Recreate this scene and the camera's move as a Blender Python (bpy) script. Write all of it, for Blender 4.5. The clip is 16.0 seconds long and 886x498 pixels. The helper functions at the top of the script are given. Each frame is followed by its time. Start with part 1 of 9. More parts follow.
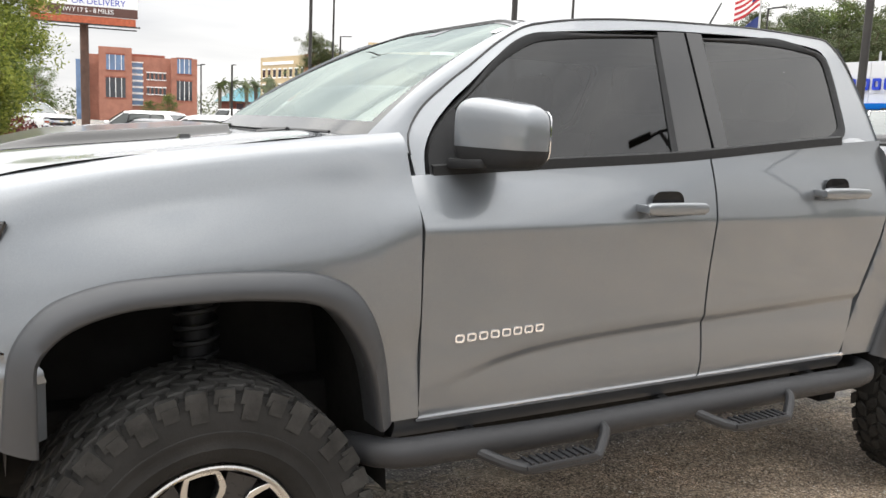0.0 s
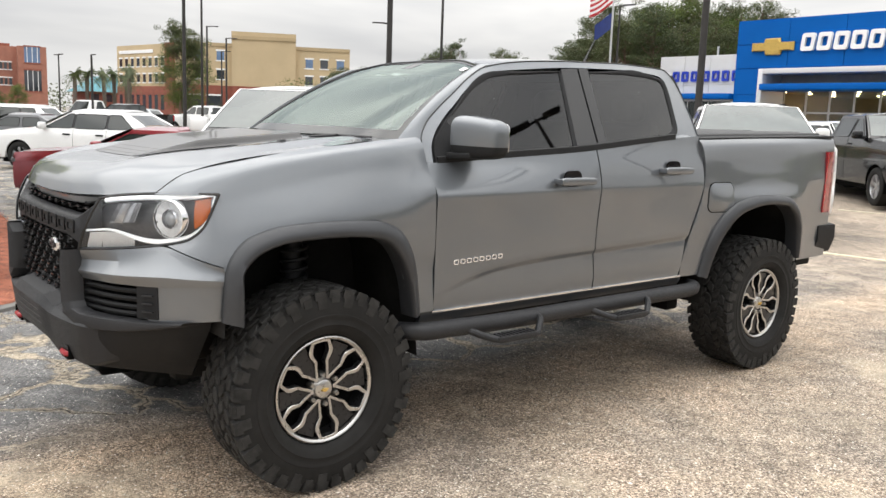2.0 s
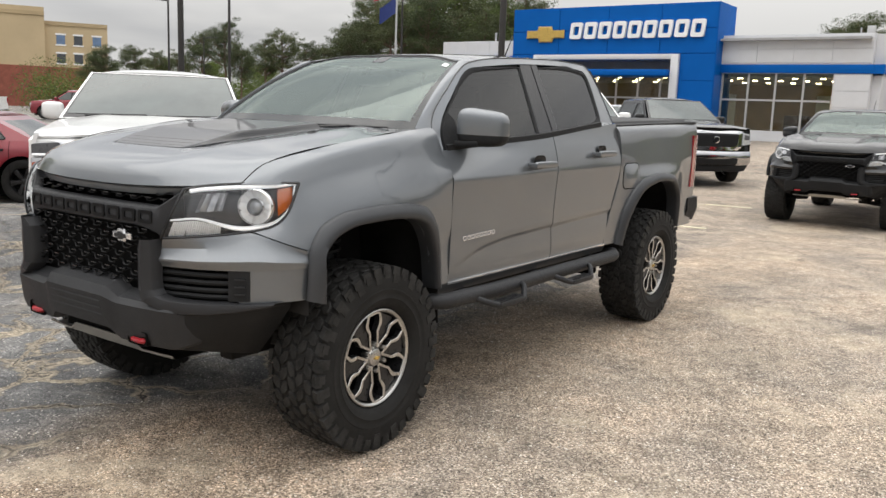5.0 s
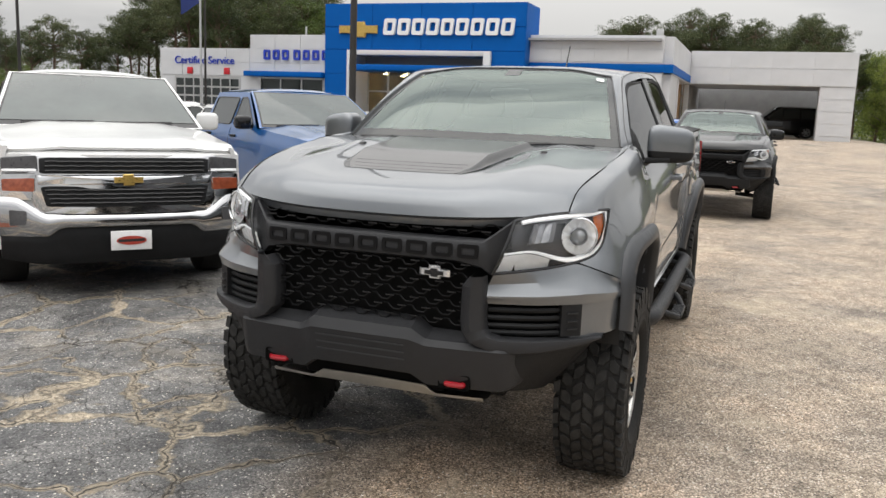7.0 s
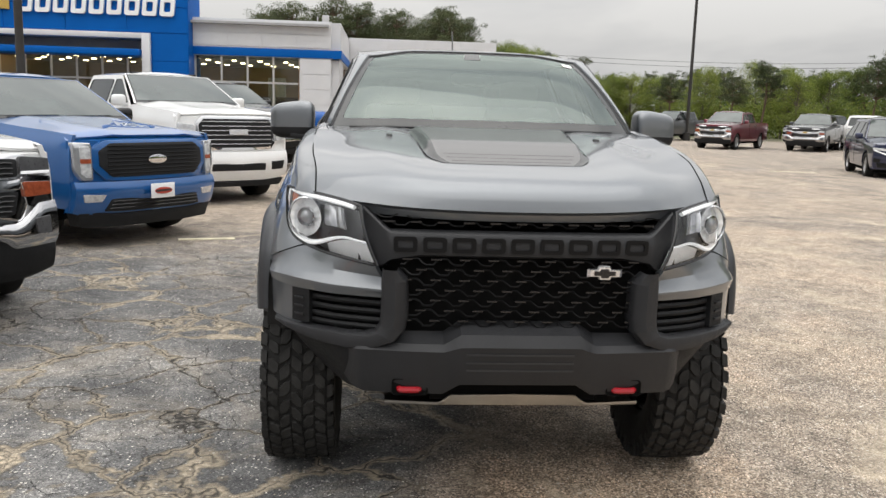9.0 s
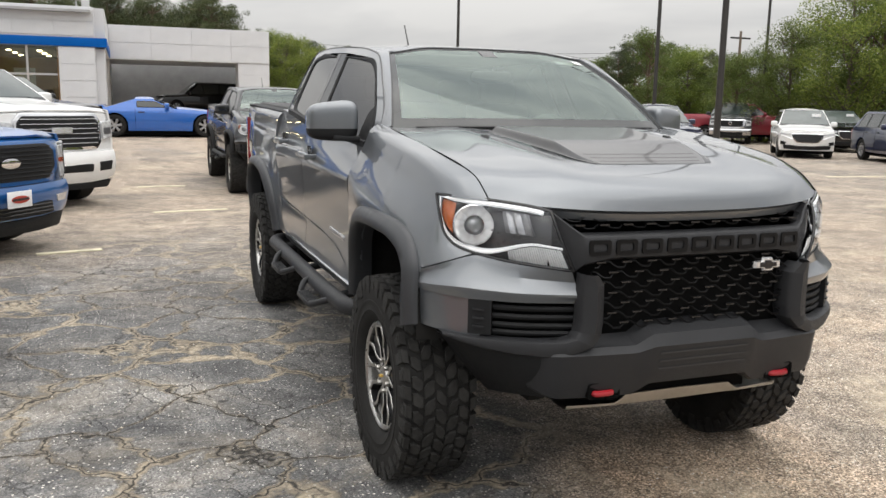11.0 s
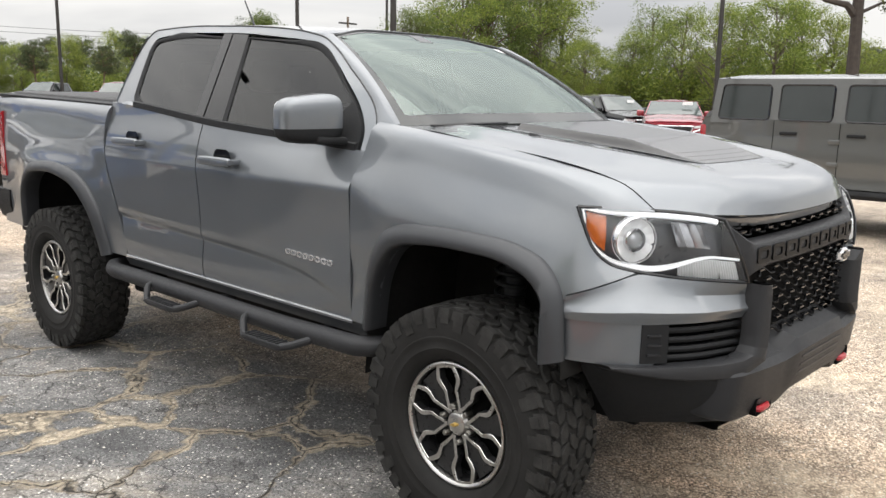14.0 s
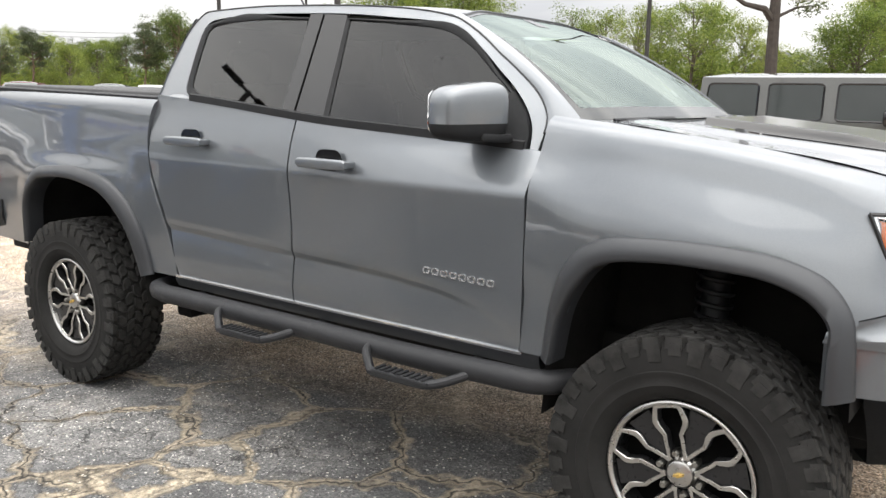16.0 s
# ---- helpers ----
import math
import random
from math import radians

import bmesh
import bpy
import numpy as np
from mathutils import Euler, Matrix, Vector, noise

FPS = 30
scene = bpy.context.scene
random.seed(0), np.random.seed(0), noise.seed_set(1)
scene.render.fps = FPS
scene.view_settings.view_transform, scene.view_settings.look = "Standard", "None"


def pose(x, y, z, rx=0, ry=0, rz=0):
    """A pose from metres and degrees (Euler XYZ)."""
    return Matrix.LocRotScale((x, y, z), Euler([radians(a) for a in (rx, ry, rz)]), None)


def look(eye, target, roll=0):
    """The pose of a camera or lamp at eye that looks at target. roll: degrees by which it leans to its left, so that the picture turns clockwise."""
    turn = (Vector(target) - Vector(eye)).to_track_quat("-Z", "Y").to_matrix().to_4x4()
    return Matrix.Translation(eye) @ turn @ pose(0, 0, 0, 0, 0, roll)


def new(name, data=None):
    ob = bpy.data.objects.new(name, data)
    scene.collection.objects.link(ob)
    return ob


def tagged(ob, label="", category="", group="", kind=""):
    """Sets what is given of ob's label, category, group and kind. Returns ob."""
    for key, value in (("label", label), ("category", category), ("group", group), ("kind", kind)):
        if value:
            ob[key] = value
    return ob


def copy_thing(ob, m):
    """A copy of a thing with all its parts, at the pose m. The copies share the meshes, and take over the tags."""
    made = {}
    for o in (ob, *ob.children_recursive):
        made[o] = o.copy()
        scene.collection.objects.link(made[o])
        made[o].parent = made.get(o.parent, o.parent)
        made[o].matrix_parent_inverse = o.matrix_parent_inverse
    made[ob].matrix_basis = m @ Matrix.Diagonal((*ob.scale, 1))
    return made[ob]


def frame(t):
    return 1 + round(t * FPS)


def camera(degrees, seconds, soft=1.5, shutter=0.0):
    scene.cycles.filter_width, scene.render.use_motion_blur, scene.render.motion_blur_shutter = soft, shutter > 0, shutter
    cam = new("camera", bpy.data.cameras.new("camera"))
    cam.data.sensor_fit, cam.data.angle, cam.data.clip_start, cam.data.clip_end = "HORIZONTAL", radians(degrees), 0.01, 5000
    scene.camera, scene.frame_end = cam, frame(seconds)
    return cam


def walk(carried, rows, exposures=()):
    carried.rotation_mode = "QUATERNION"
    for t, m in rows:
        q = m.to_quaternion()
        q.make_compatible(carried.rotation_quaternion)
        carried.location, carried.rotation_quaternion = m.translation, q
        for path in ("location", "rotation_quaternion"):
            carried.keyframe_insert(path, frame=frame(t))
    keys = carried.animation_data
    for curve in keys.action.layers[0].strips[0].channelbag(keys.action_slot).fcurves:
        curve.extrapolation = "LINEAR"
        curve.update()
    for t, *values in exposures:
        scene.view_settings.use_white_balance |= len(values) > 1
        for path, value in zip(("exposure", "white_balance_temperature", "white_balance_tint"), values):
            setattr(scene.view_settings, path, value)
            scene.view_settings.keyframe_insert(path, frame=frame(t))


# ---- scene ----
# camera: a hand-held half circle round the front of the grey pickup.
# The pickup's front axle stands over the origin, its nose points to -y.
cam = camera(55.66, 16.0)
PATH = [
    (0.00, pose(2.834, -0.492, 1.482, 81.62, -2.42, 60.38)),
    (0.50, pose(3.105, -0.825, 1.516, 81.55, -2.46, 60.17)),
    (1.00, pose(3.387, -1.177, 1.538, 81.49, -2.35, 59.38)),
    (1.50, pose(3.625, -1.466, 1.544, 81.32, -2.07, 57.04)),
    (2.00, pose(3.784, -1.725, 1.540, 81.22, -1.98, 51.29)),
    (2.50, pose(3.917, -1.974, 1.551, 81.08, -1.98, 47.96)),
    (3.00, pose(4.025, -2.163, 1.562, 80.92, -2.01, 47.26)),
    (3.50, pose(4.012, -2.303, 1.582, 80.70, -2.03, 46.40)),
    (3.70, pose(3.964, -2.369, 1.581, 80.59, -2.04, 45.15)),
    (4.40, pose(3.713, -2.598, 1.576, 80.46, -2.06, 41.10)),
    (5.10, pose(3.182, -2.875, 1.549, 80.55, -2.06, 34.72)),
    (5.80, pose(2.516, -3.202, 1.547, 80.67, -2.11, 28.36)),
    (6.00, pose(2.318, -3.282, 1.564, 80.60, -2.28, 26.63)),
    (6.50, pose(1.831, -3.556, 1.572, 80.72, -2.20, 22.77)),
    (7.00, pose(1.358, -3.710, 1.596, 80.59, -2.08, 20.47)),
    (7.50, pose(0.850, -3.760, 1.597, 80.45, -1.98, 16.67)),
    (8.00, pose(0.369, -3.764, 1.589, 80.41, -1.74, 11.14)),
    (8.50, pose(-0.070, -3.673, 1.564, 80.39, -1.64, 4.03)),
    (9.00, pose(-0.482, -3.632, 1.545, 80.46, -1.69, -4.00)),
    (9.20, pose(-0.633, -3.607, 1.546, 80.42, -1.66, -6.83)),
    (9.90, pose(-1.165, -3.512, 1.540, 80.37, -1.50, -14.17)),
    (10.60, pose(-1.639, -3.360, 1.550, 80.22, -1.19, -18.04)),
    (11.30, pose(-2.057, -3.158, 1.562, 80.08, -1.05, -23.82)),
    (11.50, pose(-2.176, -3.110, 1.564, 80.07, -1.13, -26.72)),
    (12.00, pose(-2.449, -2.933, 1.573, 79.97, -1.10, -32.35)),
    (12.50, pose(-2.651, -2.725, 1.577, 79.79, -1.00, -35.68)),
    (13.00, pose(-2.861, -2.474, 1.579, 79.70, -0.96, -40.12)),
    (13.50, pose(-2.933, -2.150, 1.555, 79.49, -0.98, -44.09)),
    (14.00, pose(-2.994, -1.851, 1.573, 79.43, -0.93, -47.08)),
    (14.50, pose(-3.113, -1.579, 1.566, 79.51, -1.00, -50.56)),
    (15.00, pose(-3.150, -1.307, 1.538, 79.54, -1.04, -52.14)),
    (15.50, pose(-3.136, -1.047, 1.525, 79.51, -1.02, -52.56)),
    (16.00, pose(-3.198, -0.804, 1.514, 79.66, -1.05, -53.43)),
]
walk(cam, PATH, exposures=[(0.0, 0.80), (1.0, 0.66), (2.0, 0.42), (3.5, 0.25), (6.0, 0.0), (9.2, 0.05), (11.5, 0.17), (12.5, 0.32), (15.0, 0.67), (16.0, 0.84)])

# ---- world and sun: a bright overcast afternoon ----
world = bpy.data.worlds.new("overcast")
scene.world = world
world.use_nodes = True
wn, wl = world.node_tree.nodes, world.node_tree.links
sky = wn.new("ShaderNodeTexSky")
sky.sky_type, sky.sun_disc = "NISHITA", False
sky.sun_elevation, sky.sun_rotation = radians(77), radians(212)
sky.air_density, sky.dust_density = 1.0, 3.0
hs = wn.new("ShaderNodeHueSaturation")
hs.inputs["Saturation"].default_value = 0.25
hs.inputs["Value"].default_value = 0.10
wl.new(sky.outputs[0], hs.inputs["Color"])
tc = wn.new("ShaderNodeTexCoord")
mp = wn.new("ShaderNodeMapping")
mp.inputs["Scale"].default_value = (1.0, 1.0, 5.0)
wl.new(tc.outputs["Generated"], mp.inputs["Vector"])
cl = wn.new("ShaderNodeTexNoise")
cl.inputs["Scale"].default_value, cl.inputs["Detail"].default_value = 1.7, 5.0
cl.inputs["Roughness"].default_value, cl.inputs["Distortion"].default_value = 0.5, 0.3
wl.new(mp.outputs[0], cl.inputs["Vector"])
cr_ = wn.new("ShaderNodeValToRGB")
cr_.color_ramp.elements[0].position, cr_.color_ramp.elements[1].position = 0.36, 0.62
cr_.color_ramp.elements[0].color = (0.58, 0.59, 0.615, 1)
cr_.color_ramp.elements[1].color = (1.0, 0.988, 0.965, 1)
wl.new(cl.outputs["Fac"], cr_.inputs[0])
cm = wn.new("ShaderNodeMixRGB")
cm.inputs["Fac"].default_value = 0.9
wl.new(hs.outputs[0], cm.inputs[1])
wl.new(cr_.outputs[0], cm.inputs[2])
bg = wn["Background"] if "Background" in wn else wn.new("ShaderNodeBackground")
bg.inputs["Strength"].default_value = 1.0
# an overcast sky is about three times brighter overhead than at the horizon
sx_ = wn.new("ShaderNodeSeparateXYZ")
wl.new(tc.outputs["Generated"], sx_.inputs[0])
up = wn.new("ShaderNodeMapRange")
up.inputs["From Min"].default_value, up.inputs["From Max"].default_value = 0.08, 1.0
up.inputs["To Min"].default_value, up.inputs["To Max"].default_value = 0.72, 2.7
wl.new(sx_.outputs["Z"], up.inputs["Value"])
cz_ = wn.new("ShaderNodeMixRGB")
cz_.blend_type = "MULTIPLY"
cz_.inputs["Fac"].default_value = 1.0
wl.new(cm.outputs[0], cz_.inputs[1])
wl.new(up.outputs[0], cz_.inputs[2])
wl.new(cz_.outputs[0], bg.inputs["Color"])
out = wn["World Output"] if "World Output" in wn else wn.new("ShaderNodeOutputWorld")
wl.new(bg.outputs[0], out.inputs["Surface"])

sun = new("sun", bpy.data.lights.new("sun", "SUN"))
sun.data.energy, sun.data.angle, sun.data.color = 1.35, radians(90), (1.0, 0.96, 0.9)
sun.matrix_world = look((-5, -8, 40), (0, 0, 0))

# ---- materials ----
def nodes_of(name):
    m = bpy.data.materials.new(name)
    m.use_nodes = True
    nt = m.node_tree
    return m, nt.nodes, nt.links, nt.nodes["Principled BSDF"]


def noise_node(n, l, scale, detail=4.0, rough=0.5, coords="Object", dist=0.0):
    c = n.new("ShaderNodeTexCoord")
    t = n.new("ShaderNodeTexNoise")
    t.inputs["Scale"].default_value, t.inputs["Detail"].default_value = scale, detail
    t.inputs["Roughness"].default_value, t.inputs["Distortion"].default_value = rough, dist
    l.new(c.outputs[coords], t.inputs["Vector"])
    return t


def ramp(n, l, src, stops):
    r = n.new("ShaderNodeValToRGB")
    e = r.color_ramp.elements
    while len(e) < len(stops):
        e.new(0.5)
    for k, (p, c) in zip(e, stops):
        k.position, k.color = p, (*c, 1)
    l.new(src, r.inputs[0])
    return r


def mixed(n, l, fac, a, b, mode="MIX"):
    m = n.new("ShaderNodeMixRGB")
    m.blend_type = mode
    for sock, v in ((m.inputs[0], fac), (m.inputs[1], a), (m.inputs[2], b)):
        if isinstance(v, (int, float)):
            sock.default_value = v
        elif isinstance(v, tuple):
            sock.default_value = (*v, 1)
        else:
            l.new(v, sock)
    return m.outputs[0]


def bumped(n, l, p, height, strength, distance):
    b = n.new("ShaderNodeBump")
    b.inputs["Strength"].default_value, b.inputs["Distance"].default_value = strength, distance
    l.new(height, b.inputs["Height"])
    l.new(b.outputs[0], p.inputs["Normal"])


def plain(name, color, rough=0.5, metal=0.0, var=0.12, scale=6.0, bump=0.0, bscale=80.0, coat=0.0, rvar=0.1, spec=0.5, emit=0.0):
    """A surface with soft stains, a little uneven gloss and fine relief."""
    m, n, l, p = nodes_of(name)
    t = noise_node(n, l, scale, 5.0, 0.6)
    lo = tuple(max(0, c * (1 - var)) for c in color)
    hi = tuple(min(1, c * (1 + var)) for c in color)
    l.new(ramp(n, l, t.outputs["Fac"], [(0.3, lo), (0.7, hi)]).outputs[0], p.inputs["Base Color"])
    t2 = noise_node(n, l, scale * 7, 3.0)
    rr = n.new("ShaderNodeMapRange")
    rr.inputs["To Min"].default_value, rr.inputs["To Max"].default_value = max(0.02, rough - rvar), min(1, rough + rvar)
    l.new(t2.outputs["Fac"], rr.inputs["Value"])
    l.new(rr.outputs[0], p.inputs["Roughness"])
    p.inputs["Metallic"].default_value = metal
    p.inputs["Specular IOR Level"].default_value = spec
    if coat:
        p.inputs["Coat Weight"].default_value, p.inputs["Coat Roughness"].default_value = coat, 0.03
    if bump:
        b = noise_node(n, l, bscale, 3.0)
        bumped(n, l, p, b.outputs["Fac"], bump, 0.004)
    if emit:
        p.inputs["Emission Color"].default_value = (*color, 1)
        p.inputs["Emission Strength"].default_value = emit
    return m


def car_paint(name, color, metal=0.55, rough=0.32, coat=1.0):
    m, n, l, p = nodes_of(name)
    f = noise_node(n, l, 900.0, 2.0)
    s = noise_node(n, l, 3.0, 4.0)
    c1 = ramp(n, l, f.outputs["Fac"], [(0.35, tuple(c * 0.85 for c in color)), (0.65, tuple(min(1, c * 1.15) for c in color))])
    c2 = ramp(n, l, s.outputs["Fac"], [(0.3, (0.94, 0.94, 0.94)), (0.7, (1, 1, 1))])
    l.new(mixed(n, l, 1.0, c1.outputs[0], c2.outputs[0], "MULTIPLY"), p.inputs["Base Color"])
    p.inputs["Metallic"].default_value, p.inputs["Roughness"].default_value = metal, rough
    p.inputs["Coat Weight"].default_value, p.inputs["Coat Roughness"].default_value = coat, 0.025
    p.inputs["Coat IOR"].default_value = 1.58
    w = noise_node(n, l, 2.2, 1.0)
    bumped(n, l, p, w.outputs["Fac"], 0.05, 0.02)
    return m


def window_glass(name, tint, gloss=0.02, ior=1.5, sheen=(1.0, 1.0, 1.0)):
    m = bpy.data.materials.new(name)
    m.use_nodes = True
    n, l = m.node_tree.nodes, m.node_tree.links
    n.remove(n["Principled BSDF"])
    t = n.new("ShaderNodeBsdfTransparent")
    t.inputs[0].default_value = (*tint, 1)
    g = n.new("ShaderNodeBsdfGlossy")
    g.inputs["Roughness"].default_value = gloss
    g.inputs["Color"].default_value = (*sheen, 1)
    fr = n.new("ShaderNodeFresnel")
    fr.inputs[0].default_value = ior
    mx = n.new("ShaderNodeMixShader")
    l.new(fr.outputs[0], mx.inputs[0])
    l.new(t.outputs[0], mx.inputs[1])
    l.new(g.outputs[0], mx.inputs[2])
    l.new(mx.outputs[0], n["Material Output"].inputs["Surface"])
    return m


PAINT = car_paint("grey metallic paint", (0.143, 0.155, 0.168), 0.62, 0.40)
FLARE = plain("satin flare paint", (0.042, 0.044, 0.048), 0.42, 0.3, 0.06, 4, 0.0)
BLACK_PLASTIC = plain("textured black plastic", (0.011, 0.0115, 0.0125), 0.6, 0, 0.15, 9, 0.25, 700, spec=0.25)
DARK_PLASTIC = plain("charcoal bumper plastic", (0.0185, 0.019, 0.021), 0.5, 0, 0.1, 9, 0.25, 800, spec=0.35)
GLOSS_BLACK = plain("gloss black trim", (0.012, 0.012, 0.013), 0.12, 0, 0.1, 5)
LINER = plain("black wheel liner", (0.013, 0.0125, 0.012), 0.85, 0, 0.4, 6, 0.3, 40, spec=0.2)
# near-black that puts the deep shade of gaps and recesses into the colour
VOID = plain("shade black of recesses", (0.004, 0.004, 0.004), 0.95, 0, 0.3, 8, 0.3, 60, spec=0.1)
RUBBER = plain("tyre rubber", (0.024, 0.0235, 0.0225), 0.70, 0, 0.55, 16, 0.4, 240, spec=0.22)
RUBBER_SIDE = plain("tyre sidewall", (0.016, 0.0156, 0.015), 0.72, 0, 0.25, 9, 0.2, 160, spec=0.18)
CHROME = plain("chrome", (0.75, 0.75, 0.76), 0.08, 1.0, 0.04, 5, rvar=0.04)
MACHINED = plain("machined aluminium", (0.52, 0.51, 0.49), 0.30, 1.0, 0.03, 12)
RIM_DARK = plain("dark wheel enamel", (0.018, 0.018, 0.019), 0.3, 0.2, 0.2, 12)
LAMP_REFLECTOR = plain("lamp reflector", (0.92, 0.925, 0.93), 0.30, 0.0, 0.08, 30)
LAMP_DARK = plain("lamp bezel", (0.09, 0.09, 0.095), 0.3, 0.2, 0.2, 10)
LAMP_WHITE = plain("white light bar", (0.86, 0.87, 0.88), 0.25, 0, 0.03, 10, emit=0.3)
AMBER = plain("amber reflector", (0.55, 0.13, 0.02), 0.2, 0, 0.2, 60, coat=1.0)
RED_LENS = plain("red tail lens", (0.27, 0.006, 0.010), 0.15, 0, 0.2, 30, coat=1.0)
RED_PAINT = plain("red hook paint", (0.30, 0.005, 0.012), 0.35, 0, 0.1, 20, coat=0.2)
STEEL = plain("brushed steel", (0.34, 0.33, 0.31), 0.33, 1.0, 0.12, 12)
GOLD = plain("gold emblem", (0.62, 0.42, 0.12), 0.3, 0.7, 0.12, 10)
GLASS_TINT = window_glass("tinted side glass", (0.13, 0.139, 0.144), 0.015, 1.50)
GLASS_FRONT = window_glass("windshield glass", (0.66, 0.78, 0.72), 0.02, 2.10, (0.86, 0.97, 0.92))
GLASS_CLEAR = window_glass("clear lamp cover", (0.93, 0.94, 0.95), 0.02, 1.45)
FRIT = plain("black printed glass edge", (0.022, 0.024, 0.024), 0.10, 0, 0.1, 9)
SEAT = plain("charcoal seat cloth", (0.09, 0.09, 0.088), 0.85, 0, 0.2, 12, 0.3, 300)
CABIN = plain("grey cabin plastic", (0.13, 0.13, 0.125), 0.6, 0, 0.15, 9, 0.2, 300)
VINYL = plain("black tonneau vinyl", (0.022, 0.022, 0.023), 0.6, 0, 0.25, 5, 0.3, 350)
LETTER = plain("silver badge", (0.72, 0.72, 0.73), 0.2, 0.8, 0.04, 20)
WHITE_PAPER = plain("white sticker", (0.8, 0.8, 0.8), 0.5, 0, 0.05, 30)


# ---- mesh helpers ----
class Geo:
    """Loose vertices and faces that become one mesh."""

    def __init__(self):
        self.v, self.f = [], []

    def add(self, v, f):
        k = len(self.v)
        self.v += [tuple(p) for p in v]
        self.f += [tuple(i + k for i in q) for q in f]
        return self

    def grid(self, rows, closed=False, flip=False):
        """rows: equal lists of points."""
        n, w = len(rows), len(rows[0])
        q = []
        for i in range(n - 1):
            for j in range(w if closed else w - 1):
                a, b = i * w + j, i * w + (j + 1) % w
                q.append((a, b, b + w, a + w) if not flip else (a, a + w, b + w, b))
        return self.add([p for r in rows for p in r], q)

    def box(self, lo, hi, bev=0.0):
        return self.hexa([(x, y, z) for z in (lo[2], hi[2]) for x, y in ((lo[0], lo[1]), (hi[0], lo[1]), (hi[0], hi[1]), (lo[0], hi[1]))], bev)

    def hexa(self, c, bev=0.0):
        """Eight corners: the lower ring, then the upper one."""
        if not bev:
            return self.add(c, [(3, 2, 1, 0), (4, 5, 6, 7), (0, 1, 5, 4), (1, 2, 6, 5), (2, 3, 7, 6), (3, 0, 4, 7)])
        bm = bmesh.new()
        vs = [bm.verts.new(p) for p in c]
        for q in ((3, 2, 1, 0), (4, 5, 6, 7), (0, 1, 5, 4), (1, 2, 6, 5), (2, 3, 7, 6), (3, 0, 4, 7)):
            bm.faces.new([vs[i] for i in q])
        bmesh.ops.bevel(bm, geom=list(bm.edges), offset=bev, segments=2, affect="EDGES", profile=0.5)
        bm.verts.index_update()
        self.add([v.co[:] for v in bm.verts], [[v.index for v in f.verts] for f in bm.faces])
        bm.free()
        return self

    def rings(self, rows, caps=True, flip=False):
        """Closed rings of equal length, joined into a skin."""
        k, w = len(self.v), len(rows[0])
        self.grid(rows, True, flip)
        if caps:
            a, b = tuple(range(k, k + w)), tuple(range(k + (len(rows) - 1) * w, k + len(rows) * w))
            self.f += [a if flip else a[::-1], b[::-1] if flip else b]
        return self

    def tube(self, path, r, seg=10, caps=True):
        p = [Vector(q) for q in path]
        rr = r if isinstance(r, (list, tuple)) else [r] * len(p)
        t = [(p[min(i + 1, len(p) - 1)] - p[max(i - 1, 0)]).normalized() for i in range(len(p))]
        up = Vector((0, 0, 1)) if abs(t[0].z) < 0.9 else Vector((1, 0, 0))
        rows = []
        for q, d, s in zip(p, t, rr):
            a = d.cross(up)
            if a.length < 1e-4:
                a = d.cross(Vector((1, 0, 0)))
            a.normalize()
            b = a.cross(d)
            up = b
            rows.append([q + (a * math.cos(6.28319 * k / seg) + b * math.sin(6.28319 * k / seg)) * s for k in range(seg)])
        return self.rings(rows, caps, True)

    def prism(self, poly, axis, lo, hi):
        """A polygon in the other two axes, drawn out from lo to hi."""
        ins = (lambda p, d: (d, p[0], p[1])) if axis == "x" else (lambda p, d: (p[0], d, p[1])) if axis == "y" else (lambda p, d: (p[0], p[1], d))
        return self.rings([[ins(p, lo) for p in poly], [ins(p, hi) for p in poly]])

    def revolve(self, prof, seg=48, axis="x"):
        """prof: (along, radius) points, turned round the axis."""
        rows = []
        for k in range(seg):
            c, s = math.cos(6.28319 * k / seg), math.sin(6.28319 * k / seg)
            rows.append([(a, r * c, r * s) if axis == "x" else (r * c, r * s, a) for a, r in prof])
        w = len(prof)
        f = [(i * w + j, i * w + j + 1, (i + 1) % seg * w + j + 1, (i + 1) % seg * w + j) for i in range(seg) for j in range(w - 1)]
        return self.add([p for r in rows for p in r], f)

    def moved(self, m):
        g = Geo()
        g.v = [tuple(m @ Vector(p)) for p in self.v]
        g.f = list(self.f) if m.determinant() > 0 else [q[::-1] for q in self.f]
        return g

    def mirrored(self):
        return self.moved(Matrix.Diagonal((-1, 1, 1, 1)))


def mesh_of(name, g, mat, smooth=35):
    me = bpy.data.meshes.new(name)
    me.from_pydata(g.v, [], g.f)
    me.materials.append(mat)
    me.update()
    if smooth:
        me.shade_smooth()
        me.set_sharp_from_angle(angle=radians(smooth))
    return me


def part(name, g, mat, parent, label="", smooth=35):
    ob = new(name, mesh_of(name, g, mat, smooth))
    ob.parent = parent
    if label:
        ob["label"] = label
    return ob


def thing(name, g, mat, label, category, group="", kind="", smooth=35, at=None):
    ob = new(name, mesh_of(name, g, mat, smooth) if g else None)
    if at is not None:
        ob.matrix_basis = at
    return tagged(ob, label, category, group, kind)


def both(name, g, mat, parent, label="", smooth=35):
    part(name, g, mat, parent, label, smooth)
    part(name, g.mirrored(), mat, parent, label, smooth)


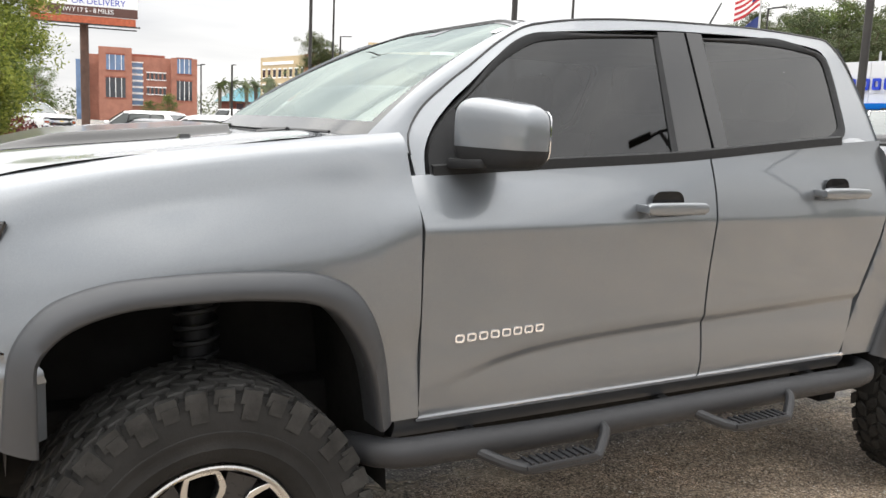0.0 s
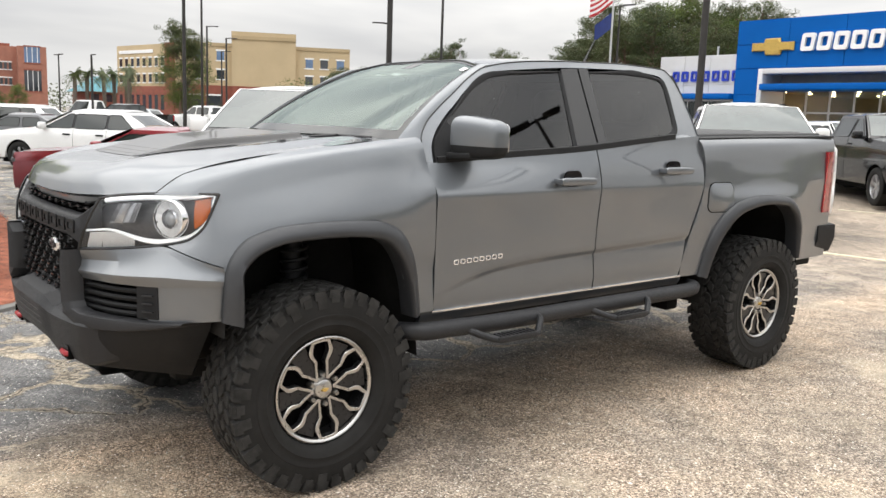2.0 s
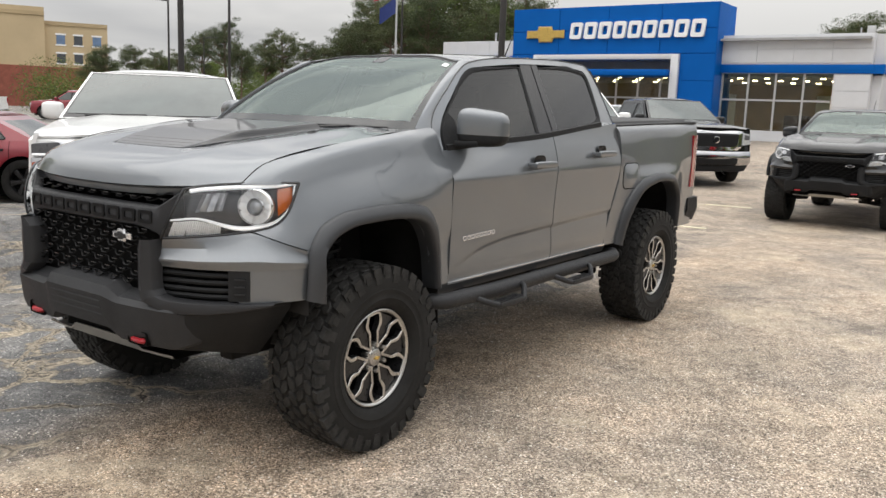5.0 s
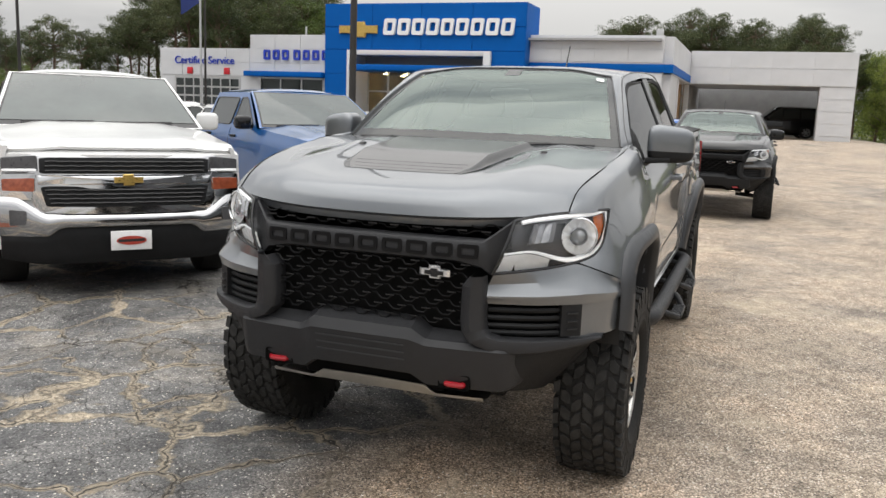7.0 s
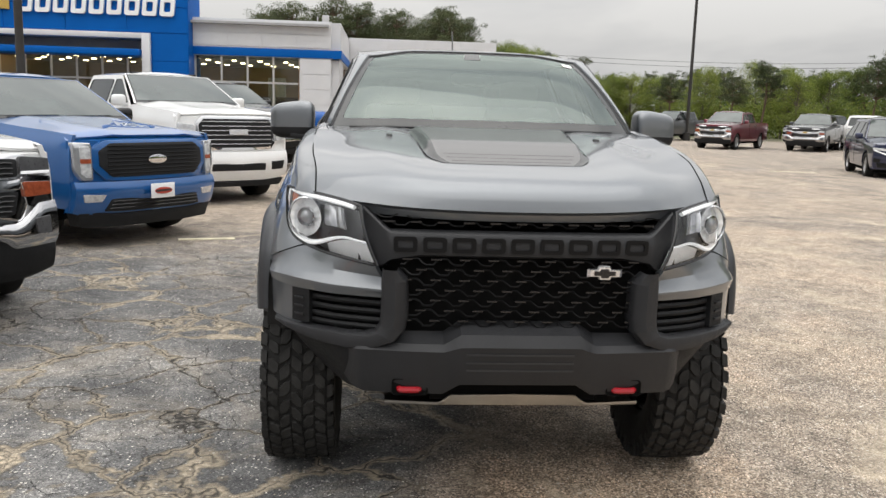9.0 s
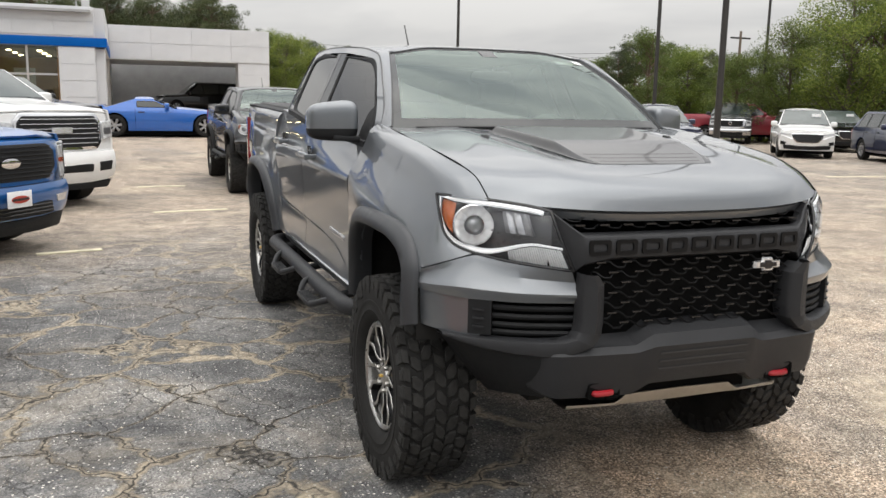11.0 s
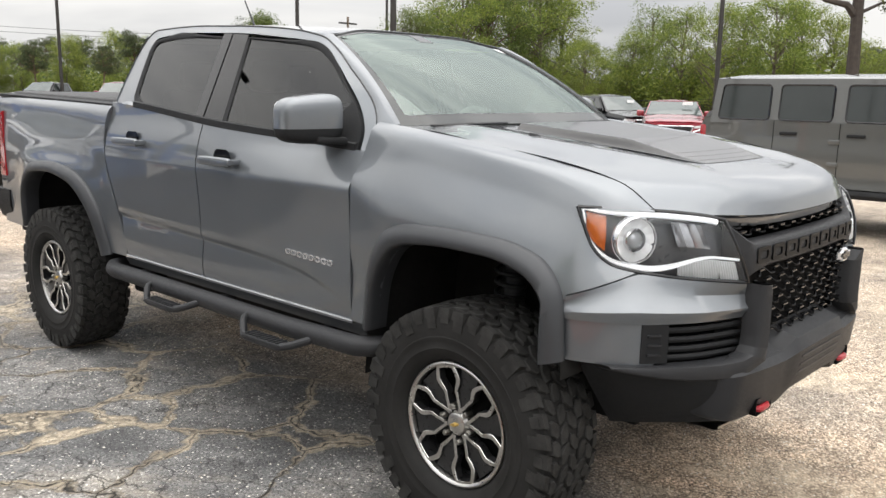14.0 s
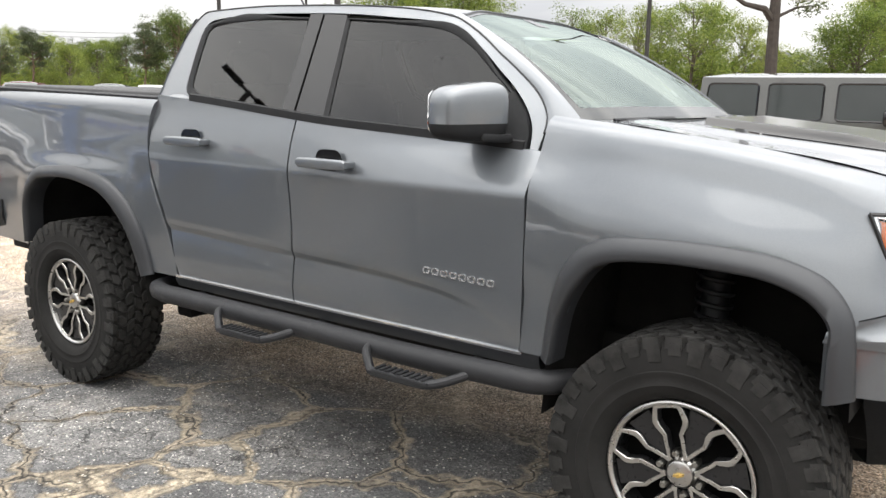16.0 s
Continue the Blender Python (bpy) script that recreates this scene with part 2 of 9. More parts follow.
def curve(*keys):
    """A smooth function through (t, value) keys; values may be tuples. It runs flat past the ends."""
    ts = [k[0] for k in keys]
    vs = [np.atleast_1d(np.array(k[1], float)) for k in keys]
    ms = []
    for i in range(len(ts)):
        a = (vs[i] - vs[i - 1]) / (ts[i] - ts[i - 1]) if i else None
        b = (vs[i + 1] - vs[i]) / (ts[i + 1] - ts[i]) if i + 1 < len(ts) else None
        if a is None or b is None:
            ms.append(b if a is None else a)
        else:
            ms.append(np.where(a * b > 0, 2 * a * b / np.where(a + b == 0, 1, a + b), 0))

    def at(t):
        if t <= ts[0] or t >= ts[-1]:
            v = vs[0] if t <= ts[0] else vs[-1]
        else:
            i = next(k for k in range(len(ts) - 1) if ts[k + 1] >= t)
            h = ts[i + 1] - ts[i]
            s = (t - ts[i]) / h
            v = (2 * s**3 - 3 * s**2 + 1) * vs[i] + (s**3 - 2 * s**2 + s) * h * ms[i] + (3 * s**2 - 2 * s**3) * vs[i + 1] + (s**3 - s**2) * h * ms[i + 1]
        return float(v[0]) if len(v) == 1 else tuple(float(x) for x in v)

    return at


def bez(pts, n):
    """n + 1 points of a smooth line through pts."""
    p = [Vector(q) for q in pts]
    d = [0.0]
    for a, b in zip(p, p[1:]):
        d.append(d[-1] + max((b - a).length, 1e-6))
    f = curve(*[(t, tuple(q)) for t, q in zip(d, p)])
    return [Vector(f(d[-1] * k / n)) for k in range(n + 1)]


def lin(a, b, n):
    return [a + (b - a) * k / n for k in range(n + 1)]


def lerp(a, b, t):
    return tuple(x + (y - x) * t for x, y in zip(a, b))


def rounded(w, h, r, n=4):
    """A rounded rectangle about the origin, as 2D points."""
    out2 = []
    for cx, cy, a0 in ((w / 2 - r, h / 2 - r, 0), (r - w / 2, h / 2 - r, 90), (r - w / 2, r - h / 2, 180), (w / 2 - r, r - h / 2, 270)):
        for k in range(n + 1):
            a = radians(a0 + 90 * k / n)
            out2.append((cx + r * math.cos(a), cy + r * math.sin(a)))
    return out2


def shell(rows, inward, mat_geo=None):
    """A sheet with a turned-in rim, so that its edge has depth. inward: the way of the rim."""
    g = mat_geo or Geo()
    g.grid(rows)
    edge = [p for p in rows[0]] + [r[-1] for r in rows[1:]] + [p for p in rows[-1][::-1]][1:] + [r[0] for r in rows[::-1]][1:-1]
    inn = [tuple(Vector(p) + Vector(inward)) for p in edge]
    k, n = len(g.v), len(edge)
    g.add(edge + inn, [(i, n + i, n + (i + 1) % n, (i + 1) % n) for i in range(n)])
    return g

# ---- ground ----
def step01(t):
    t = min(1.0, max(0.0, t))
    return t * t * (3 - 2 * t)


def hz(x, y):
    """The lot dips a little on one side and climbs towards the showroom."""
    rise = 0.035 * max(0.0, min(y, 36.0) - 16.0)
    rise *= step01((14.0 - x) / 8.0) * step01((x + 60.0) / 20.0) if y < 300 else 0
    return rise - 0.11 * step01((x - 11.0) / 7.0) - 0.12 * max(step01((-2.2 - x) / 1.6) * step01((1.7 - y) / 1.2), step01((-7.0 - x) / 3.0))


def ground_material():
    m, n, l, p = nodes_of("patched lot surface")
    tcn = n.new("ShaderNodeTexCoord")
    obj = tcn.outputs["Object"]

    def noise_at(scale, detail=4.0, rough=0.55, dist=0.0):
        t = n.new("ShaderNodeTexNoise")
        t.inputs["Scale"].default_value, t.inputs["Detail"].default_value = scale, detail
        t.inputs["Roughness"].default_value, t.inputs["Distortion"].default_value = rough, dist
        l.new(obj, t.inputs["Vector"])
        return t

    def vor(scale, feature, warp=0.0, wscale=2.0):
        v = n.new("ShaderNodeTexVoronoi")
        v.feature = feature
        v.inputs["Scale"].default_value = scale
        src = obj
        if warp:
            w = noise_at(wscale, 3.0)
            add = n.new("ShaderNodeMixRGB")
            add.blend_type = "ADD"
            add.inputs[0].default_value = warp
            l.new(obj, add.inputs[1])
            l.new(w.outputs["Color"], add.inputs[2])
            src = add.outputs[0]
        l.new(src, v.inputs["Vector"])
        return v

    def rng(src, a, b, c=0.0, d=1.0):
        r_ = n.new("ShaderNodeMapRange")
        r_.inputs["From Min"].default_value, r_.inputs["From Max"].default_value = a, b
        r_.inputs["To Min"].default_value, r_.inputs["To Max"].default_value = c, d
        l.new(src, r_.inputs["Value"])
        return r_.outputs[0]

    def math_(op, a, b):
        q = n.new("ShaderNodeMath")
        q.operation = op
        for s, v in zip(q.inputs, (a, b)):
            if isinstance(v, (int, float)):
                s.default_value = v
            else:
                l.new(v, s)
        return q.outputs[0]

    sep = n.new("ShaderNodeSeparateXYZ")
    l.new(obj, sep.inputs[0])
    # tan washed aggregate on one side, grey asphalt on the other
    big = noise_at(0.55, 4.0, 0.6)
    edge = math_("ADD", sep.outputs["X"], math_("MULTIPLY", math_("SUBTRACT", big.outputs["Fac"], 0.5), 1.7))
    tan_x = rng(edge, -0.40, 0.20)
    clean = rng(edge, 0.80, 1.25)
    tan_y = rng(math_("ADD", sep.outputs["Y"], math_("MULTIPLY", math_("SUBTRACT", noise_at(0.35, 3.0).outputs["Fac"], 0.5), 9.0)), 3.0, 8.5, 0.0, 0.8)
    lefty = rng(sep.outputs["X"], -9.0, -5.0)
    tan = math_("MAXIMUM", tan_x, math_("MULTIPLY", tan_y, lefty))
    # pebbles
    peb = vor(135.0, "F1")
    pebc = ramp(n, l, peb.outputs["Color"], [(0.0, (0.035, 0.029, 0.024)), (0.28, (0.16, 0.13, 0.10)), (0.6, (0.40, 0.335, 0.265)), (0.82, (0.66, 0.575, 0.47)), (1.0, (0.95, 0.89, 0.80))])
    fine = noise_at(38.0, 4.0, 0.7)
    mott = noise_at(1.3, 5.0, 0.65)
    tanc = mixed(n, l, 1.0, pebc.outputs[0], ramp(n, l, mott.outputs["Fac"], [(0.28, (0.58, 0.56, 0.55)), (0.5, (1.03, 0.985, 0.955)), (0.70, (1.26, 1.16, 1.10))]).outputs[0], "MULTIPLY")
    dirty = mixed(n, l, 1.0, tanc, (1.0, 0.95, 0.89), "MULTIPLY")
    tanc = mixed(n, l, math_("MAXIMUM", clean, math_("MULTIPLY", tan_y, lefty)), dirty, tanc)
    asp = ramp(n, l, mott.outputs["Fac"], [(0.30, (0.058, 0.059, 0.062)), (0.5, (0.148, 0.147, 0.146)), (0.68, (0.30, 0.292, 0.28))])
    asp_p = ramp(n, l, peb.outputs["Color"], [(0.0, (0.30, 0.30, 0.31)), (0.5, (0.88, 0.88, 0.88)), (0.84, (1.45, 1.43, 1.40)), (1.0, (4.4, 4.3, 4.2))])
    aspc = mixed(n, l, 1.0, asp.outputs[0], asp_p.outputs[0], "MULTIPLY")
    wornm = rng(noise_at(0.42, 6.0, 0.68, 0.5).outputs["Fac"], 0.34, 0.50, 0.55, 1.0)
    base = mixed(n, l, math_("MULTIPLY", tan, math_("MULTIPLY", wornm, rng(sep.outputs["X"], 5.0, 14.0, 1.0, 0.62))), aspc, tanc)
    # sand washed into hollows
    sandm = rng(noise_at(0.8, 7.0, 0.75, 0.8).outputs["Fac"], 0.53, 0.64)
    sandc = ramp(n, l, fine.outputs["Fac"], [(0.3, (0.41, 0.335, 0.24)), (0.7, (0.68, 0.58, 0.44))])
    base = mixed(n, l, math_("MULTIPLY", sandm, rng(tan, 0.2, 0.8, 0.22, 0.55)), base, sandc.outputs[0])
    # cracks: a net of thin dark ones, with sand washed along some of them
    grit = math_("MULTIPLY", math_("SUBTRACT", noise_at(19.0, 8.0, 0.85).outputs["Fac"], 0.5), 0.17)
    net = vor(1.7, "DISTANCE_TO_EDGE", 0.30, 4.0).outputs["Distance"]
    c2 = rng(math_("ADD", net, math_("MULTIPLY", grit, 0.12)), 0.002, 0.017, 1.0, 0.0)
    c2 = math_("MULTIPLY", c2, rng(noise_at(0.8, 4.0).outputs["Fac"], 0.34, 0.48))
    c3 = rng(math_("ADD", vor(5.5, "DISTANCE_TO_EDGE", 0.12, 9.0).outputs["Distance"], math_("MULTIPLY", grit, 0.28)), 0.002, 0.022, 0.8, 0.0)
    c3 = math_("MULTIPLY", c3, rng(noise_at(1.6, 4.0).outputs["Fac"], 0.40, 0.52))
    c1 = rng(math_("ADD", math_("ADD", net, grit), math_("MULTIPLY", noise_at(0.75, 5.0, 0.65).outputs["Fac"], 0.32)), 0.172, 0.216, 1.0, 0.0)
    notan = rng(tan, 0.1, 0.75, 1.0, 0.10)
    c1m = math_("MULTIPLY", math_("MULTIPLY", c1, notan), rng(noise_at(34.0, 6.0, 0.85).outputs["Fac"], 0.33, 0.50, 0.10, 1.0))
    c2m = math_("MULTIPLY", math_("MAXIMUM", c2, c3), notan)
    base = mixed(n, l, math_("MULTIPLY", c1m, 0.95), base, sandc.outputs[0])
    base = mixed(n, l, math_("MULTIPLY", c2m, 0.95), base, (0.020, 0.019, 0.018))
    # worn and grimy spots, a hand's width each
    spots = ramp(n, l, noise_at(5.5, 7.0, 0.78).outputs["Fac"], [(0.34, (0.62, 0.61, 0.60)), (0.52, (1.0, 1.0, 1.0)), (0.68, (1.26, 1.25, 1.22))])
    base = mixed(n, l, 1.0, base, spots.outputs[0], "MULTIPLY")
    # single pale chips set in the asphalt
    chip = vor(48.0, "F1")
    cs_ = n.new("ShaderNodeSeparateColor")
    l.new(chip.outputs["Color"], cs_.inputs[0])
    chipm = math_("MULTIPLY", rng(cs_.outputs[0], 0.79, 0.83), rng(math_("ADD", chip.outputs["Distance"], math_("MULTIPLY", grit, 1.6)), 0.20, 0.30, 1.0, 0.0))
    chipm = math_("MULTIPLY", chipm, rng(noise_at(2.3, 4.0, 0.7).outputs["Fac"], 0.38, 0.54, 0.2, 1.0))
    base = mixed(n, l, math_("MULTIPLY", chipm, rng(tan, 0.1, 0.75, 0.9, 0.35)), base, (0.80, 0.76, 0.68))
    # rough grass beyond the lot
    grass = math_("MULTIPLY", rng(sep.outputs["Y"], 52.0, 60.0), rng(sep.outputs["X"], -45.0, -30.0))
    grass = math_("MAXIMUM", grass, rng(sep.outputs["X"], 34.0, 38.0))
    base = mixed(n, l, grass, base, ramp(n, l, fine.outputs["Fac"], [(0.3, (0.045, 0.055, 0.022)), (0.7, (0.12, 0.12, 0.055))]).outputs[0])
    # oil and damp stains
    stain = rng(noise_at(0.45, 5.0, 0.6, 0.4).outputs["Fac"], 0.60, 0.72, 0.0, 0.5)
    base = mixed(n, l, stain, base, mixed(n, l, 1.0, base, (0.5, 0.5, 0.5), "MULTIPLY"))
    l.new(base, p.inputs["Base Color"])
    l.new(rng(mott.outputs["Fac"], 0.3, 0.7, 0.72, 0.95), p.inputs["Roughness"])
    hgt = math_("ADD", math_("MULTIPLY", peb.outputs["Distance"], -0.5), math_("MULTIPLY", fine.outputs["Fac"], 0.5))
    hgt = math_("SUBTRACT", hgt, math_("MULTIPLY", math_("ADD", c1m, c2m), 0.8))
    bumped(n, l, p, hgt, 1.0, 0.010)
    return m


LOT = ground_material()
xs_ = sorted(set([-3000, -1200, -500, -250, -150] + lin(-100, -14, 40) + lin(-14, 14, 70) + lin(14, 60, 24) + [100, 160, 300, 700, 1500, 3000]))
ys_g = sorted(set([-3000, -1200, -400, -150, -60, -25] + lin(-12, 14, 52) + lin(14, 60, 46) + [80, 120, 200, 299, 301, 600, 1500, 3000]))
thing("ground", Geo().grid([[(x, y, hz(x, y)) for x in xs_] for y in ys_g]), LOT, "cracked asphalt lot with tan washed gravel", "ground", kind="structure", smooth=60)

# worn parking lines
LINE_PAINT = plain("worn line paint", (0.60, 0.55, 0.40), 0.8, 0, 0.35, 7, 0.3, 200)
for x0, y0, x1, y1 in ((-2.75, 5.85, -2.15, 5.98), (-1.55, 8.85, -0.55, 9.02), (-1.7, 12.4, -0.9, 12.5), (-4.4, 15.2, -3.2, 15.4), (14.0, 12.5, 16.5, 12.9), (13.5, 16.0, 16.0, 16.4), (10.5, 19.5, 12.0, 19.8)):
    d = Vector((x1 - x0, y1 - y0)).normalized() * 0.05
    pts = [(x0 - d.y, y0 + d.x), (x0 + d.y, y0 - d.x), (x1 + d.y, y1 - d.x), (x1 - d.y, y1 + d.x)]
    thing("parking_line", Geo().add([(x, y, hz(x, y) + 0.010) for x, y in pts] + [(x, y, hz(x, y) - 0.02) for x, y in pts], [(3, 2, 1, 0), (0, 1, 5, 4), (1, 2, 6, 5), (2, 3, 7, 6), (3, 0, 4, 7)]), LINE_PAINT, "faded pale painted parking line", "marking", "parking lines", "structure", 0)


# loose stones lying on the lot, thick on the washed side and thin on the asphalt
def stone_material(name, stops):
    m, n, l, p = nodes_of(name)
    gm = n.new("ShaderNodeNewGeometry")
    l.new(ramp(n, l, gm.outputs["Random Per Island"], stops).outputs[0], p.inputs["Base Color"])
    p.inputs["Roughness"].default_value = 0.85
    return m


def pebbles(seed, count, x0, x1, y0, y1, s0, s1, thin):
    r_ = random.Random(seed)
    vs, fs = [], []
    while count > 0:
        x, y = r_.uniform(x0, x1), r_.uniform(y0, y1)
        if x < 0.1 + 0.9 * math.sin(y * 1.3 + 0.6) and r_.random() < thin:
            count -= 0.35
            continue
        count -= 1
        a, z = r_.uniform(0, 6.283), hz(x, y)
        w, h_ = r_.uniform(s0, s1), r_.uniform(0.45, 0.8)
        c, s = math.cos(a) * w, math.sin(a) * w
        t = r_.uniform(0.6, 1.0)
        k = len(vs)
        vs += [(x + c, y + s, z), (x - s * t, y + c * t, z + w * 0.1), (x - c, y - s, z), (x + s * t, y - c * t, z + w * 0.1), (x + r_.uniform(-0.3, 0.3) * w, y + r_.uniform(-0.3, 0.3) * w, z + w * h_)]
        fs += [(k, k + 1, k + 4), (k + 1, k + 2, k + 4), (k + 2, k + 3, k + 4), (k + 3, k, k + 4)]
    g_ = Geo()
    g_.v, g_.f = vs, fs
    return g_


PALE_STONE = stone_material("pale loose stone", [(0.0, (0.16, 0.135, 0.105)), (0.4, (0.36, 0.31, 0.245)), (0.8, (0.60, 0.54, 0.45)), (1.0, (0.80, 0.76, 0.70))])
thing("loose_pebbles", pebbles(21, 70000, -4.0, 5.5, -5.0, 7.0, 0.0028, 0.0062, 0.88), PALE_STONE, "small tan and white stones over the lot", "gravel", kind="stuff", smooth=0)
thing("loose_pebbles", pebbles(22, 5000, -3.4, 5.0, -5.0, 4.0, 0.005, 0.010, 0.96), PALE_STONE, "scattered larger pale stones over the lot", "gravel", kind="stuff", smooth=0)

# ---- the grey pickup ----
truck = thing("pickup_truck", None, None, "lifted grey metallic crew-cab pickup with black grille and off-road tyres", "pickup truck")

def facing(g, way):
    """Turns the faces of a sheet to look along way."""
    s_ = Vector((0, 0, 0))
    for q in g.f:
        p = [Vector(g.v[i]) for i in q]
        s_ += (p[1] - p[0]).cross(p[2] - p[0])
    if s_.dot(Vector(way)) < 0:
        g.f = [q[::-1] for q in g.f]
    return g


# opening of the wheel arches, as height over y
FRONT_ARCH = curve((-0.385, 0.70), (-0.372, 0.93), (-0.30, 1.018), (-0.15, 1.058), (0.01, 1.064), (0.182, 1.052), (0.274, 1.026), (0.353, 0.945), (0.407, 0.835), (0.437, 0.69))
REAR_ARCH = curve((2.64, 0.66), (2.70, 0.86), (2.80, 0.985), (2.93, 1.05), (3.16, 1.082), (3.40, 1.066), (3.53, 1.0), (3.60, 0.90), (3.645, 0.70))

FENDER_Y = (-0.62, -0.50, -0.25, 0.0, 0.30, 0.57)
FENDER = [
    (0.720, 0.728, 0.757, 0.775, 0.782, 0.770, 1.232, 1.308, 1.366, 1.403, 1.438, 1.460),
    (0.722, 0.776, 0.815, 0.833, 0.832, 0.806, 1.231, 1.274, 1.341, 1.383, 1.419, 1.440),
    (0.724, 0.800, 0.838, 0.855, 0.855, 0.832, 1.230, 1.238, 1.292, 1.336, 1.374, 1.385),
    (0.725, 0.818, 0.853, 0.869, 0.868, 0.862, 1.2295, 1.195, 1.250, 1.294, 1.330, 1.322),
    (0.726, 0.850, 0.910, 0.937, 0.934, 0.917, 1.229, 1.075, 1.105, 1.125, 1.128, 1.221),
    (0.728, 0.880, 0.934, 0.946, 0.934, 0.914, 1.228, 0.960, 0.975, 1.000, 1.000, 1.010),
    (0.730, 0.900, 0.936, 0.944, 0.926, 0.896, 1.227, 0.820, 0.850, 0.850, 0.850, 0.860),
    (0.732, 0.905, 0.930, 0.938, 0.915, 0.900, 1.226, 0.660, 0.680, 0.680, 0.680, 0.680),
]
FENDER = [curve(*[(y, (r[i], r[i + 6])) for i, y in enumerate(FENDER_Y)]) for r in FENDER]
BED_Y = (2.40, 2.60, 2.80, 3.16, 3.55, 3.80, 4.14)
BED = [
    (0.872, 0.872, 0.872, 0.872, 0.870, 0.866, 0.850, 1.472, 1.475, 1.480, 1.488, 1.496, 1.502, 1.508),
    (0.896, 0.896, 0.897, 0.898, 0.896, 0.890, 0.872, 1.445, 1.447, 1.450, 1.458, 1.466, 1.472, 1.478),
    (0.916, 0.916, 0.917, 0.918, 0.916, 0.908, 0.886, 1.300, 1.300, 1.300, 1.300, 1.300, 1.300, 1.300),
    (0.920, 0.921, 0.926, 0.930, 0.926, 0.914, 0.890, 1.200, 1.200, 1.200, 1.200, 1.200, 1.200, 1.200),
    (0.914, 0.920, 0.944, 0.955, 0.942, 0.912, 0.888, 1.090, 1.090, 1.100, 1.110, 1.090, 1.090, 1.090),
    (0.902, 0.912, 0.944, 0.958, 0.940, 0.906, 0.884, 0.900, 0.900, 0.900, 0.900, 0.900, 0.900, 0.900),
    (0.888, 0.896, 0.925, 0.945, 0.925, 0.895, 0.874, 0.670, 0.670, 0.670, 0.670, 0.670, 0.670, 0.670),
]
BED = [curve(*[(y, (r[i], r[i + 7])) for i, y in enumerate(BED_Y)]) for r in BED]


def section(rails, y, n=48):
    """The body's outline (x, z) at y, from the top down."""
    pts = [r(y) for r in rails]
    f = curve(*[(i, p) for i, p in enumerate(pts)])
    return [f(k * (len(pts) - 1) / n) for k in range(n + 1)]


def cut_section(rails, y, low, n):
    """The outline above low, in n steps of even length."""
    s = section(rails, y)
    keep = [s[0]]
    for a, b in zip(s, s[1:]):
        if b[1] >= low:
            keep.append(b)
        else:
            if a[1] > low:
                keep.append(lerp(a, b, (a[1] - low) / (a[1] - b[1])))
            break
    if len(keep) < 2:
        keep = [s[0], (s[0][0], s[0][1] - 1e-4)]
    d = [0.0]
    for a, b in zip(keep, keep[1:]):
        d.append(d[-1] + math.hypot(b[0] - a[0], b[1] - a[1]) + 1e-9)
    return [(np.interp(d[-1] * k / n, d, [q[0] for q in keep]), np.interp(d[-1] * k / n, d, [q[1] for q in keep])) for k in range(n + 1)]


def side_x(rails, y, z):
    s = section(rails, y)
    return float(np.interp(-z, [-q[1] for q in s], [q[0] for q in s]))


# front fenders
def fender_low(y):
    return 1.234 if y < -0.432 else max(0.955, FRONT_ARCH(y)) if y < -0.30 else FRONT_ARCH(y) if y < 0.437 else 0.69


SEAM_A = curve((0.69, 0.572), (0.85, 0.564), (1.2, 0.553), (1.35, 0.548))
ys = lin(-0.430, 0.437, 54) + lin(0.445, 0.548, 6)
rows = [[(x, y if y < 0.445 else y + (SEAM_A(z) - 0.552) * (y - 0.445) / 0.103, z) for x, z in cut_section(FENDER, y, fender_low(y), 30)] for y in ys]
wing = shell(rows, (-0.025, 0, -0.004))
wing.grid([[(x, y, z) for x, z in cut_section(FENDER, y, 1.230, 16)] for y in lin(-0.618, -0.430, 12)])
both("fender", wing, PAINT, truck, smooth=50)

# doors: a sharp crease runs low along them
CREASE = curve((0.55, 0.735), (0.69, 0.777), (0.82, 0.812), (0.94, 0.832), (1.19, 0.853), (1.6, 0.868), (2.41, 0.896), (2.6, 0.902))
CREASE_DEEP = curve((0.62, 0.0), (0.72, 0.005), (0.95, 0.013), (2.6, 0.014))
BELT = curve((0.53, 1.342), (0.98, 1.374), (1.47, 1.404), (1.70, 1.424), (2.24, 1.474), (2.60, 1.500))
DOOR_X = curve((0.66, 0.884), (0.70, 0.896), (0.80, 0.906), (0.95, 0.910), (1.08, 0.9145), (1.17, 0.9195), (1.212, 0.9225), (1.222, 0.9215), (1.30, 0.909), (1.36, 0.895), (1.42, 0.878), (1.50, 0.866))


def draw_in(y, z):
    """Above the shoulder the doors lean in towards the windshield."""
    return 0.075 * max(0.0, 1.62 - y) ** 1.12 * min(1.0, max(0.0, (z - 1.20) / 0.15)) ** 1.3


def door_point(y, z):
    s = z - CREASE(y)
    k = max(0.0, 1 - s / 0.028 if s > 0 else 1 + s / 0.13)
    return (DOOR_X(z) - CREASE_DEEP(y) * k - draw_in(y, z), y, z)


def door_zs(y):
    c, b = CREASE(y), BELT(y)
    lowest = 0.690
    return lin(lowest, c - 0.03, 3) + [c - 0.018, c - 0.006, c, c + 0.007, c + 0.014, c + 0.021, c + 0.028, c + 0.06] + lin(c + 0.10, 1.19, 6) + [1.203, 1.211, 1.216, 1.223] + lin(1.24, b, 6)


def door_panel(front, back):
    rr = []
    for i in range(len(door_zs(1.0))):
        mid = door_zs(1.5)[i]
        rr.append([door_point(y, door_zs(y)[i]) for y in lin(front(mid) + 0.004, back(mid) - 0.004, 26)])
    return shell(rr, (-0.03, 0, 0))


